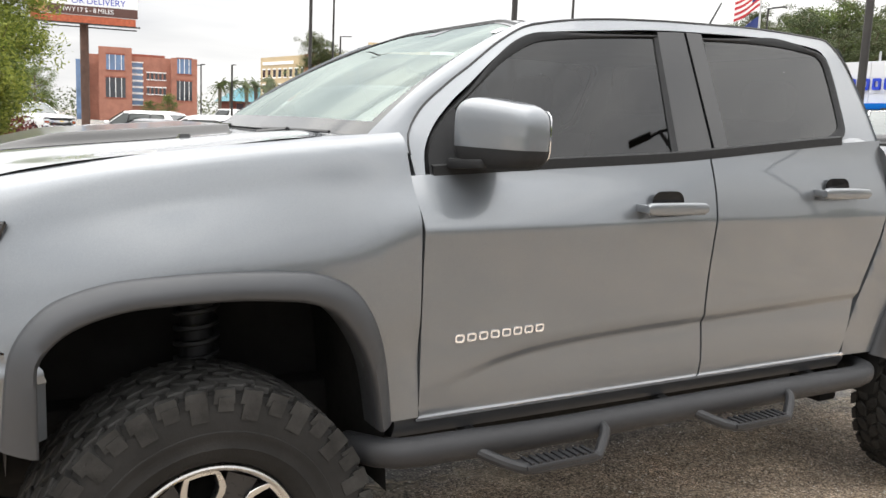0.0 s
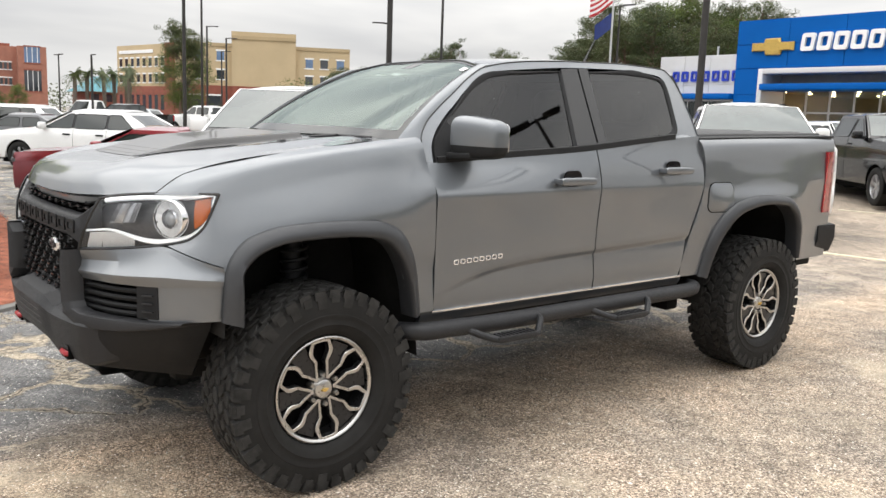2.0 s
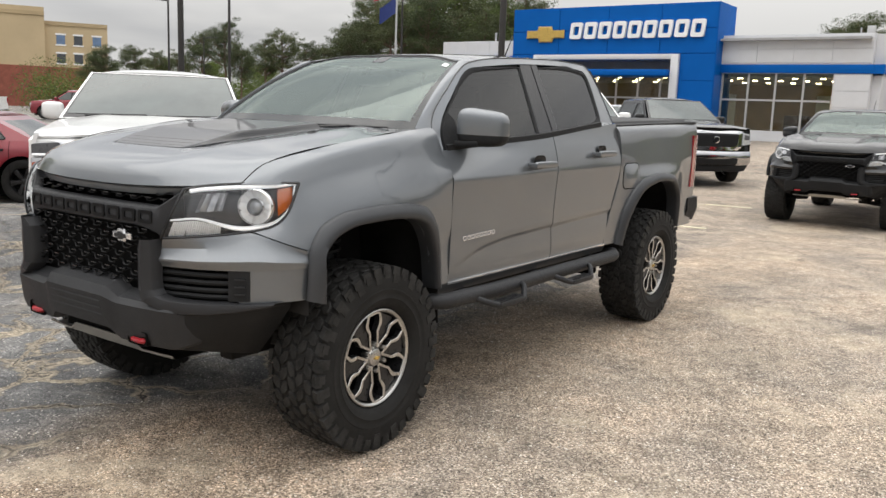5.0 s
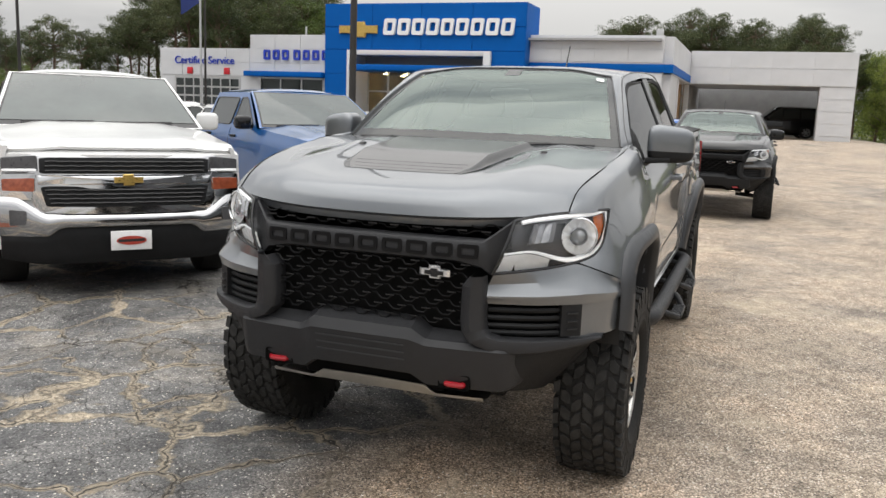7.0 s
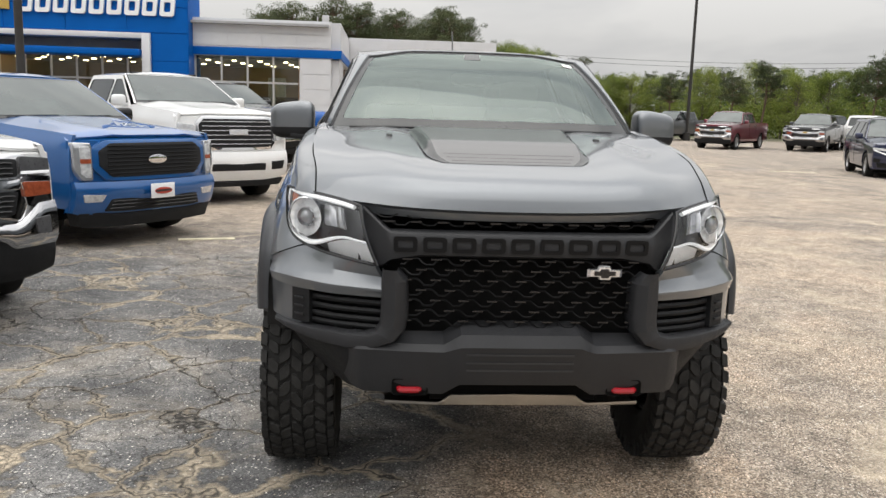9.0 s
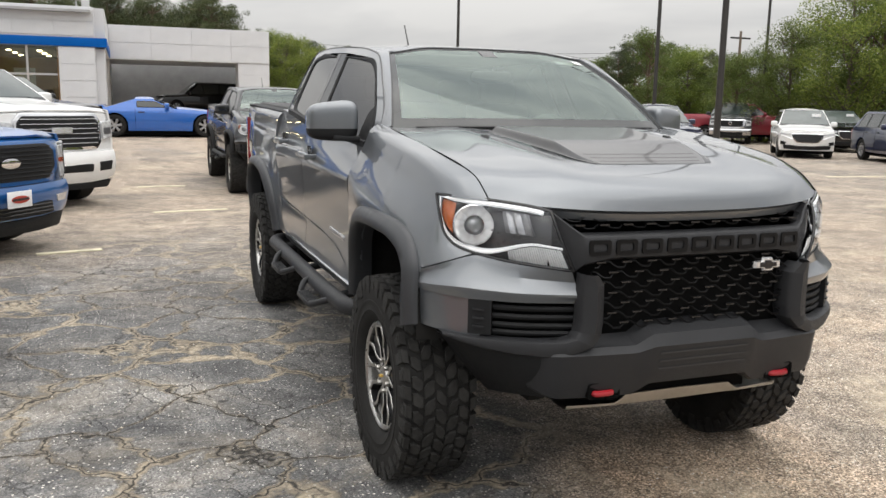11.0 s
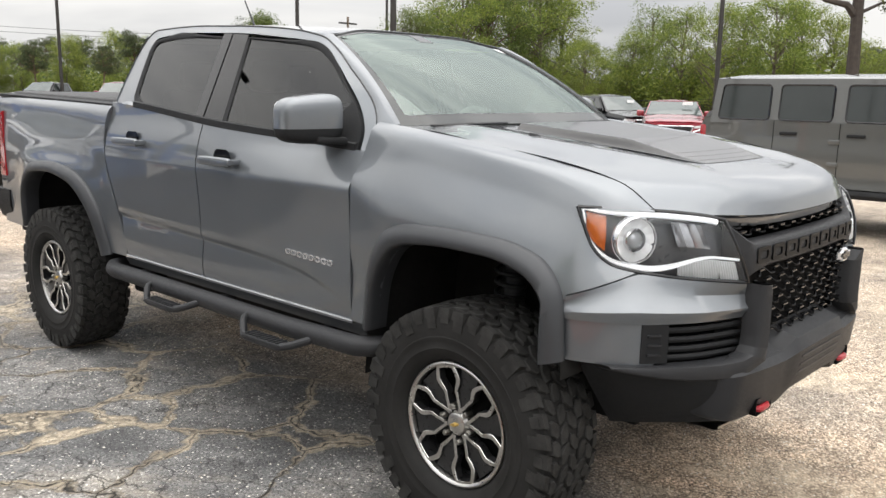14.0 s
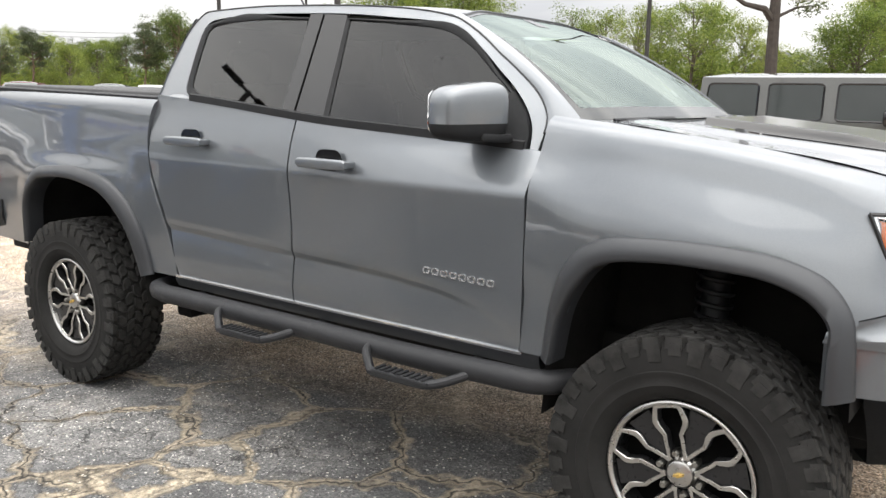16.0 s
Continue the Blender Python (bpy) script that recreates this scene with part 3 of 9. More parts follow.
SEAM_B = curve((0.69, 1.640), (0.97, 1.628), (1.23, 1.636), (1.45, 1.622))
SEAM_C = curve((0.69, 2.392), (0.78, 2.415), (0.895, 2.447), (1.03, 2.497), (1.16, 2.534), (1.31, 2.548), (1.50, 2.512))
RING8 = rounded(0.026, 0.024, 0.006, 2)
for side in (1, -1):
    flip = (lambda g: g) if side > 0 else (lambda g: g.mirrored())
    for front, back, hy, hdz in ((SEAM_A, SEAM_B, 1.415, 1.258), (SEAM_B, SEAM_C, 2.245, 1.302)):
        door = part("door", flip(door_panel(front, back)), PAINT, truck)
        g = Geo()
        x0 = DOOR_X(hdz)
        g.rings([[(x0 + 0.045 + dx, hy + s * 0.125, hdz + q[1] * w) for q, dx in ((p, p[0]) for p in rounded(0.022, 0.040, 0.009, 3))]
                 for s, w in ((-1.0, 0.55), (-0.9, 0.95), (-0.4, 1.0), (0.4, 1.0), (0.9, 0.95), (1.0, 0.55))])
        g.box((x0 - 0.02, hy - 0.122, hdz - 0.012), (x0 + 0.04, hy - 0.09, hdz + 0.012), 0.003)
        g.box((x0 - 0.02, hy + 0.09, hdz - 0.012), (x0 + 0.04, hy + 0.122, hdz + 0.012), 0.003)
        handle = part("door_handle", flip(g), PAINT, door)
        cup = Geo()
        cup.rings([[(x0 + 0.0035, hy + q[0] * w, hdz + 0.012 + q[1] * w) for q in rounded(0.135, 0.078, 0.036, 5)] for w in (1.0, 0.97)])
        part("handle_recess", flip(cup), GLOSS_BLACK, door)
    # badge: eight plain rings in the place of its letters
    for k in range(8):
        ring = Geo()
        yc, zc = 0.682 + 0.0385 * k, 0.903 + 0.0013 * k
        xs = DOOR_X(zc)
        ring.rings([[(xs + d, yc + q[0] * w * 1.15, zc + q[1] * (h if k % 2 else h)) for q in RING8] for d, w, h in ((0.0, 1, 1), (0.005, 1, 1), (0.005, 0.66, 0.56), (0.0, 0.66, 0.56))], False)
        part("badge_letter", flip(ring), LETTER, truck)

# rockers and running boards
g = Geo().rings([[(0.80, y, 0.62), (0.872, y, 0.63), (0.890, y, 0.664), (0.888, y, 0.686), (0.80, y, 0.686)] for y in (0.50, 1.0, 1.8, 2.42)])
both("rocker_panel", g, FLARE, truck)
both("rocker_strip", Geo().rings([[(0.885, y, 0.676), (0.902, y, 0.678), (0.903, y, 0.687), (0.885, y, 0.694)] for y in (0.56, 1.5, 2.40)]), CHROME, truck)
board = Geo().tube(bez([(0.80, 0.40, 0.60), (0.90, 0.44, 0.612), (0.945, 0.52, 0.612), (0.95, 1.0, 0.604), (0.95, 1.6, 0.606), (0.95, 2.42, 0.606), (0.90, 2.54, 0.606), (0.80, 2.58, 0.60)], 40), 0.041, 16)
for sgn in (1, -1):
    b = board if sgn > 0 else board.mirrored()
    rb = part("running_board", b, DARK_PLASTIC, truck, "tubular black running board with hoop steps")
    for y in (0.75, 1.5, 2.25):
        part("bracket", Geo().tube([(sgn * 0.93, y, 0.60), (sgn * 0.60, y, 0.66)], 0.022, 8), BLACK_PLASTIC, rb)
    for y0, y1 in ((0.70, 1.16), (1.53, 1.99)):
        h = Geo().tube(bez([(0.95, y0, 0.607), (0.985, y0 + 0.03, 0.59), (1.04, y0 + 0.13, 0.553), (1.045, y0 + 0.16, 0.548)], 8)
                       + bez([(1.045, y0 + 0.18, 0.547), (1.045, y1 - 0.09, 0.546)], 3) + bez([(1.043, y1 - 0.065, 0.55), (1.0, y1 - 0.01, 0.605), (0.95, y1, 0.615)], 8), 0.0165, 10)
        h.box((1.0, y0 + 0.13, 0.547), (1.062, y1 - 0.08, 0.564), 0.005)
        for k in range(9):
            yy = y0 + 0.15 + (y1 - y0 - 0.25) * k / 8
            h.box((1.004, yy - 0.006, 0.562), (1.058, yy + 0.006, 0.570))
        part("hoop_step", h if sgn > 0 else h.mirrored(), DARK_PLASTIC, rb)

# bed sides
def bed_low(y):
    return REAR_ARCH(y) if 2.64 < y < 3.645 else 0.675


seam_of = lambda z: SEAM_C(z) + 0.005
ys = lin(2.41, 2.63, 8) + lin(2.645, 3.64, 56) + lin(3.65, 4.135, 16)
rows = []
for y in ys:
    s = cut_section(BED, y, bed_low(y), 30)
    rows.append([(x, max(y, seam_of(z)) if y < 2.6 else y, z) for x, z in s])
both("bed_side", shell(rows, (-0.025, 0, 0)), PAINT, truck, smooth=50)
fuel = Geo().rings([[(side_x(BED, 2.715 + q[0] * w, 1.137 + q[1] * w) + d, 2.715 + q[0] * w, 1.137 + q[1] * w) for q in rounded(0.235, 0.17, 0.045, 5)] for d, w in ((-0.01, 1.0), (0.003, 1.0), (0.005, 0.97))])
part("fuel_door", fuel, PAINT, truck)
part("fuel_door_gap", Geo().rings([[(side_x(BED, 2.715 + q[0] * w, 1.137 + q[1] * w) + d, 2.715 + q[0] * w, 1.137 + q[1] * w) for q in rounded(0.247, 0.182, 0.05, 5)] for d, w in ((-0.01, 1.0), (0.0015, 1.0), (0.0015, 0.9))], False), VOID, truck)


# flares round the wheel openings
def flare(rails, inner_pts, outer_pts, n=64):
    a, b = bez([(0, *p) for p in inner_pts], n), bez([(0, *p) for p in outer_pts], n)
    rr = []
    for p, q in zip(a, b):
        r = []
        for t, d in ((1.0, -0.002), (1.0, 0.010), (0.90, 0.020), (0.55, 0.032), (0.15, 0.038), (0.0, 0.030), (-0.03, 0.0), (-0.04, -0.07)):
            y, z = p.y + (q.y - p.y) * t, p.z + (q.z - p.z) * t
            r.append((side_x(rails, min(max(y, -0.5), 4.1), max(z, 0.68)) + d, y, z))
        rr.append(r)
    return Geo().grid(rr)


both("front_flare", flare(FENDER,
     [(-0.372, 0.745), (-0.372, 0.93), (-0.30, 1.018), (-0.15, 1.058), (0.01, 1.064), (0.182, 1.052), (0.274, 1.026), (0.353, 0.945), (0.407, 0.835), (0.437, 0.68)],
     [(-0.445, 0.765), (-0.425, 0.955), (-0.335, 1.073), (-0.17, 1.118), (0.01, 1.127), (0.21, 1.118), (0.325, 1.085), (0.412, 0.985), (0.458, 0.85), (0.478, 0.695)]), FLARE, truck, "satin grey wheel arch flare", 60)
both("rear_flare", flare(BED,
     [(2.635, 0.65), (2.70, 0.86), (2.80, 0.985), (2.93, 1.05), (3.16, 1.082), (3.40, 1.066), (3.53, 1.0), (3.60, 0.90), (3.645, 0.70)],
     [(2.575, 0.665), (2.635, 0.885), (2.745, 1.04), (2.90, 1.112), (3.16, 1.142), (3.44, 1.120), (3.59, 1.035), (3.665, 0.92), (3.70, 0.71)]), FLARE, truck, "satin grey wheel arch flare", 60)


# wheel wells and underbody
def well(arch_pts, x0, x1):
    p = bez([(0, *q) for q in arch_pts], 40)
    g = Geo().grid([[(x, q.y, q.z) for x in lin(x0, x1, 4)] for q in p])
    return g.add([(x0, q.y, q.z) for q in p], [tuple(range(len(p)))])


both("wheel_well", well([(-0.435, 0.70), (-0.42, 0.93), (-0.31, 1.05), (0.01, 1.10), (0.29, 1.07), (0.43, 0.93), (0.47, 0.5)], 0.42, 0.915), LINER, truck)
both("wheel_well", well([(2.60, 0.5), (2.66, 0.90), (2.80, 1.05), (3.16, 1.12), (3.50, 1.07), (3.66, 0.90), (3.70, 0.5)], 0.42, 0.915), LINER, truck)
part("chassis", Geo().box((-0.50, -0.5, 0.50), (0.50, 4.0, 0.70), 0.03), LINER, truck)
part("floor_pan", Geo().box((-0.72, 0.5, 0.55), (0.72, 2.55, 0.695), 0.03), LINER, truck)
part("rear_crossmember", Geo().box((-0.80, 3.70, 0.60), (0.80, 4.1, 0.72), 0.02), LINER, truck)
part("frame_rail", Geo().box((-0.46, -0.45, 0.42), (-0.38, 4.05, 0.56), 0.01), LINER, truck)
part("frame_rail", Geo().box((0.38, -0.45, 0.42), (0.46, 4.05, 0.56), 0.01), LINER, truck)
g = Geo().tube([(-0.75, 3.258, 0.43), (0.75, 3.258, 0.43)], 0.045, 12)
g.tube([(0, 3.08, 0.43), (0, 3.17, 0.43), (0, 3.36, 0.43), (0, 3.42, 0.43)], [0.06, 0.13, 0.13, 0.05], 16)
part("rear_axle", g, LINER, truck)
for sgn in (1, -1):
    g = Geo().tube([(sgn * 0.40, -0.05, 0.42), (sgn * 0.74, 0.0, 0.38)], 0.035, 8).tube([(sgn * 0.45, 0.10, 0.50), (sgn * 0.72, 0.02, 0.60)], 0.025, 8)
    g.tube([(sgn * 0.56, 0.05, 0.42), (sgn * 0.52, 0.06, 1.02)], 0.045, 12)
    part("suspension_arm", g, DARK_PLASTIC, truck)
g = Geo()
g.tube([(0.56 + 0.055 * math.cos(k * 0.5), 0.05 + 0.055 * math.sin(k * 0.5), 0.62 + 0.0034 * k) for k in range(110)], 0.008, 6)
both("coil_spring", g, DARK_PLASTIC, truck)
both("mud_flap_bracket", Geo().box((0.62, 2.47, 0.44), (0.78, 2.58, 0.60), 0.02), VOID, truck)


# greenhouse
def taper(y):
    """The cab draws in towards the windshield."""
    return 0.082 * max(0.0, 1.62 - y) ** 1.12


def gx(z, y=2.0):
    return 0.872 - 0.47 * (z - 1.40) - taper(y)


def drawn(pts):
    """Side outlines (y, z), moved back where the cab draws in."""
    return [(y + 0.62 * taper(y), z) for y, z in pts]



def on_house(path, n, d=0.0):
    return [(gx(p.z, p.y) + d, p.y, p.z) for p in bez([(0, *q) for q in path], n)]


TRIM_OUT = drawn([(0.552, 1.338), (0.560, 1.40), (0.592, 1.462), (0.680, 1.550), (0.750, 1.602), (0.905, 1.714), (1.045, 1.777), (1.30, 1.806), (1.55, 1.828), (1.76, 1.838), (2.09, 1.848), (2.375, 1.830), (2.418, 1.778), (2.398, 1.530), (2.310, 1.474)])
ROOF_LINE = drawn([(0.528, 1.338), (0.520, 1.43), (0.560, 1.502), (0.690, 1.604), (0.766, 1.652), (0.915, 1.748), (1.03, 1.800), (1.30, 1.842), (1.56, 1.860), (1.78, 1.870), (2.10, 1.880), (2.44, 1.872), (2.525, 1.795), (2.585, 1.560), (2.585, 1.470)])
smooth_a, smooth_b = on_house(TRIM_OUT, 90), on_house(ROOF_LINE, 90, -0.010)
both("roof_ditch", Geo().tube([(p[0] - 0.002, p[1], p[2] + 0.002) for p in smooth_b[2:82]], 0.0045, 6), GLOSS_BLACK, truck)
rows = [[lerp(p, q, t) for t in (0, 0.3, 0.7, 1.0)] for p, q in zip(smooth_a, smooth_b)]
both("cab_frame", shell(rows, (-0.03, 0, 0)), PAINT, truck, smooth=50)
# the rear corner below the rear window, down to the belt
c0 = [(gx(z) + 0.0, y, z) for y, z in ((2.310, 1.474), (2.36, 1.490), (2.41, 1.50), (2.46, 1.50), (2.52, 1.495), (2.585, 1.470))]
c1 = [door_point(y, BELT(y) - 0.002) for y in (2.30, 2.36, 2.41, 2.45, 2.49, 2.507)]
both("rear_corner", Geo().grid([c1, c0]), PAINT, truck)

GLASS_F = drawn([(0.588, 1.360), (0.612, 1.448), (0.700, 1.535), (0.768, 1.584), (0.922, 1.696), (1.058, 1.754), (1.303, 1.783), (1.528, 1.802), (1.517, 1.72), (1.480, 1.420), (1.18, 1.400), (0.88, 1.381)])
GLASS_R = drawn([(1.765, 1.812), (2.087, 1.823), (2.350, 1.806), (2.388, 1.767), (2.366, 1.540), (2.285, 1.497), (1.98, 1.464), (1.706, 1.440), (1.735, 1.62)])


def closed_outline(pts, n):
    """A closed line through pts with slightly rounded corners."""
    q = []
    for i, p in enumerate(pts):
        u, w = pts[i - 1], pts[(i + 1) % len(pts)]
        q += [lerp(p, u, 0.10), lerp(p, p, 0), lerp(p, w, 0.10)]
    r = []
    for i in range(0, len(q), 3):
        a_, m_, b_ = q[i], q[i + 1], q[i + 2]
        for t in (0.0, 0.33, 0.67, 1.0):
            r.append(lerp(lerp(a_, m_, t), lerp(m_, b_, t), t))
    return r


for pts, nm in ((GLASS_F, "front_window"), (GLASS_R, "rear_window")):
    top_run = 7 if nm == "front_window" else 5
    ol = [(p.y, p.z) for p in bez([(0, *q) for q in pts[:top_run + 1]], 40)] + pts[top_run + 1:]
    cy, cz = sum(p[0] for p in ol) / len(ol), sum(p[1] for p in ol) / len(ol)
    glass = Geo().rings([[(gx(cz + (p[1] - cz) * s, cy + (p[0] - cy) * s) + d, cy + (p[0] - cy) * s, cz + (p[1] - cz) * s) for p in ol] for s, d in ((1.0, -0.008), (0.8, -0.008), (0.6, -0.008), (0.4, -0.008), (0.2, -0.008), (0.01, -0.008))], False)
    ring = []
    for s, d in ((0.0, -0.014), (0.0, -0.004), (0.018, 0.002), (0.034, 0.001), (0.036, -0.02)):
        rr = []
        for p in ol:
            v = Vector((p[0] - cy, p[1] - cz))
            q = (p[0] + v.normalized().x * s * 0.9, p[1] + v.normalized().y * s * 0.9)
            rr.append((gx(q[1], q[0]) + d, *q))
        ring.append(rr)
    for sgn in (1, -1):
        w = part(nm, (Geo().rings(ring, False)) if sgn > 0 else Geo().rings(ring, False).mirrored(), BLACK_PLASTIC, truck, "black window surround")
        part("glass", facing(glass if sgn > 0 else glass.mirrored(), (sgn, 0, 0.3)), GLASS_TINT, w, "dark tinted glass", 60)
# belt strip, pillar cover, mirror corner
both("belt_strip", Geo().rings([[(DOOR_X(BELT(y)) - draw_in(y, BELT(y)) + d, y, BELT(y) + h) for d, h in ((-0.012, -0.008), (0.004, -0.006), (0.002, 0.022), (-0.012, 0.026))] for y in lin(0.625, 2.30, 30)]), BLACK_PLASTIC, truck)
for lo, hi in (((1.500, 1.405), (1.655, 1.425)), ((1.668, 1.425), (1.735, 1.435))):
    top = ((1.545, 1.822), (1.668, 1.830)) if lo[0] < 1.6 else ((1.680, 1.832), (1.752, 1.834))
    g = shell([[(gx(p[1], p[0]) + 0.002, *p) for p in drawn([lerp(lo, top[0], t), lerp(hi, top[1], t)])] for t in lin(0, 1, 8)], (-0.02, 0, 0))
    both("pillar_cover", g, GLOSS_BLACK, truck)
sail = Geo().rings([[(gx(z, y) + d, y, z) for y, z in drawn([(0.562, 1.345), (0.568, 1.40), (0.598, 1.458), (0.675, 1.535), (0.712, 1.50), (0.715, 1.42), (0.71, 1.36)])] for d in (-0.01, 0.010)])
both("mirror_base", sail, BLACK_PLASTIC, truck)

# mirrors
def blob(c, half, powr=3.4, nu=20, nv=28, taper=None):
    rr = []
    for i in range(nu + 1):
        a = -math.pi / 2 + math.pi * i / nu
        r = []
        for j in range(nv):
            b = 6.28319 * j / nv
            ca, sa, cb, sb = math.cos(a), math.sin(a), math.cos(b), math.sin(b)
            e = 2 / powr
            v = [math.copysign(abs(ca) ** e, ca) * math.copysign(abs(cb) ** e, cb), math.copysign(abs(ca) ** e, ca) * math.copysign(abs(sb) ** e, sb), math.copysign(abs(sa) ** e, sa)]
            if taper:
                v = taper(v)
            r.append(tuple(c[k] + half[k] * v[k] for k in range(3)))
        rr.append(r)
    return rr


mir_taper = lambda v: [v[0], v[1] * (1 - 0.25 * v[0]) + 0.35 * v[0], v[2] * (1.0 - 0.10 * v[0]) - 0.06 * v[0]]
mrows = blob((0.945, 0.775, 1.462), (0.115, 0.078, 0.094), 4.0, 24, 32, mir_taper)
cutk = 11
for sgn in (1, -1):
    f = (lambda g: g) if sgn > 0 else (lambda g: g.mirrored())
    mir = part("mirror", f(Geo().rings(mrows[cutk:], False)), PAINT, truck, "grey door mirror with black lower shell", 60)
    part("lower_shell", f(Geo().rings(mrows[:cutk + 1], False)), BLACK_PLASTIC, mir, "", 60)
    part("mirror_arm", f(Geo().hexa([(0.83, 0.66, 1.365), (0.95, 0.70, 1.372), (0.95, 0.80, 1.372), (0.83, 0.74, 1.365), (0.83, 0.66, 1.395), (0.95, 0.70, 1.40), (0.95, 0.80, 1.40), (0.83, 0.74, 1.395)], 0.008)), BLACK_PLASTIC, mir)
    part("mirror_glass", f(Geo().rings([[(0.945 + q[0], 0.850 + 0.08 * q[0] + d, 1.462 + q[1]) for q in rounded(0.18, 0.14, 0.03, 3)] for d in (0.0, 0.004)])), CHROME, mir)

# roof and rear of the cab
def roof_edge(y):
    z = curve((1.0, 1.790), (1.08, 1.813), (1.30, 1.842), (1.56, 1.860), (1.78, 1.870), (2.10, 1.880), (2.44, 1.872), (2.52, 1.835))(y)
    return gx(z, y) - 0.014, z


rows = []
for s in lin(0, 1, 26):
    r = []
    for u in lin(-1, 1, 28):
        y = (1.165 - 0.10 * abs(u) ** 2.2) * (1 - s) + 2.515 * s
        xe, ze = roof_edge(max(y, 1.04))
        crown = 0.024 * (1 - abs(u) ** 3) + 0.006 * (1 - u * u)
        drop = 0.006 * max(0.0, 1 - s / 0.06) + 0.05 * max(0.0, (s - 0.94) / 0.06) ** 2
        r.append((u * xe, y, ze + crown - drop * (1 - abs(u) ** 6)))
    rows.append(r)
part("roof", shell(rows, (0, 0, -0.03)), PAINT, truck, smooth=50)
g = Geo().grid([[(u * min(gx(z) - 0.004, 0.855), y, z) for u in lin(-1, 1, 12)] for y, z in ((2.515, 1.845), (2.54, 1.78), (2.575, 1.60), (2.585, 1.47), (2.57, 1.30), (2.57, 0.70))])
part("cab_back", g, PAINT, truck)
part("rear_glass", Geo().rings([[(x, y + d, z) for x, y, z in ((-0.60, 2.592, 1.49), (0.60, 2.592, 1.49), (0.56, 2.550, 1.78), (-0.56, 2.550, 1.78))] for d in (0.0, 0.006)]), GLASS_TINT, truck)

# windshield
WS_LOW = curve((0.0, (0.372, 1.448)), (0.4, (0.392, 1.448)), (0.62, (0.425, 1.446)), (0.73, (0.480, 1.444)))
WS_TOP = curve((0.0, (1.160, 1.852)), (0.3, (1.145, 1.848)), (0.56, (1.075, 1.808)))


def shield(u, v, d=0.0):
    x0, x1 = 0.73 * u, 0.565 * u
    a_, b_ = WS_LOW(abs(x0)), WS_TOP(abs(x1))
    bow = 0.030 * 4 * v * (1 - v)
    return (x0 + (x1 - x0) * v, a_[0] + (b_[0] - a_[0]) * v - bow * 0.55 + d, a_[1] + (b_[1] - a_[1]) * v + bow * 0.8 - d * 0.4)


ws = part("windshield", facing(Geo().grid([[shield(u, v) for u in lin(-1, 1, 24)] for v in lin(0, 1, 14)]), (0, -1, 1)), GLASS_FRONT, truck, "clear windshield", 80)
g = Geo().grid([[shield(u, v, -0.0015) for u in lin(-1, 1, 24)] for v in (0, 0.04, 0.085)])
g.grid([[shield(u, v, -0.0015) for u in lin(-1, 1, 24)] for v in (0.965, 1.0)])
g.grid([[shield(u, v, -0.0015) for v in lin(0.085, 0.965, 12)] for u in (-1, -0.945)]).grid([[shield(u, v, -0.0015) for v in lin(0.085, 0.965, 12)] for u in (0.945, 1)])
g.grid([[shield(u, v, -0.0015) for u in lin(-0.075, 0.075, 4)] for v in lin(0.86, 0.965, 3)])
part("shield_border", g, FRIT, ws, "", 80)
gask = [shield(-1.0, v, -0.002) for v in lin(0.0, 1.0, 14)] + [shield(u, 1.0, -0.002) for u in lin(-0.95, 0.95, 20)] + [shield(1.0, v, -0.002) for v in lin(1.0, 0.0, 14)]
part("gasket", Geo().tube(gask, 0.006, 6), GLOSS_BLACK, ws)
part("sticker", Geo().grid([[shield(u, v, -0.004) for u in lin(0.845, 0.92, 2)] for v in lin(0.865, 0.925, 2)]), WHITE_PAPER, ws)
for sgn in (1, -1):
    rows = []
    for t in lin(0, 1, 24):
        p = Vector(shield(1.0, t))
        q = Vector(on_house(drawn([(0.524, 1.40), (0.560, 1.502), (0.690, 1.604), (0.766, 1.652), (0.915, 1.748), (1.03, 1.800), (1.075, 1.812)]), 24, -0.010)[round(t * 24)])
        m_ = (p + q) / 2 + Vector((0.012, -0.012, 0.008))
        rows.append([tuple(p), tuple(p + Vector((0.006, -0.012, 0.008))), tuple(m_), tuple(q)])
    g = Geo().grid(rows)
    part("windshield_pillar", g if sgn > 0 else g.mirrored(), PAINT, truck, "", 60)
# cowl and wipers
g = Geo().grid([[(u * 0.735, WS_LOW(abs(u) * 0.73)[0] + dy, WS_LOW(abs(u) * 0.73)[1] + dz) for u in lin(-1, 1, 20)] for dy, dz in ((-0.10, -0.035), (-0.03, -0.012), (0.008, -0.003))])
part("cowl", g, BLACK_PLASTIC, truck)
for x0, x1 in ((-0.64, -0.22), (0.20, 0.62)):
    g = Geo().tube([(x, WS_LOW(abs(x))[0] - 0.035 + 0.012 * (i / 6), WS_LOW(abs(x))[1] + 0.002 + 0.003 * i / 6) for i, x in enumerate(lin(x0, x1, 6))], 0.005, 6)
    g.tube([(x0, WS_LOW(abs(x0))[0] - 0.05, 1.438), (x0 + 0.2, WS_LOW(abs(x0 + 0.2))[0] - 0.035, 1.452)], 0.007, 6)
    part("wiper", g, GLOSS_BLACK, truck)
part("antenna", Geo().tube([(0.0, 2.42, 1.88), (0.0, 2.45, 1.92), (0.0, 2.56, 2.09)], [0.012, 0.006, 0.004], 8), GLOSS_BLACK, truck)

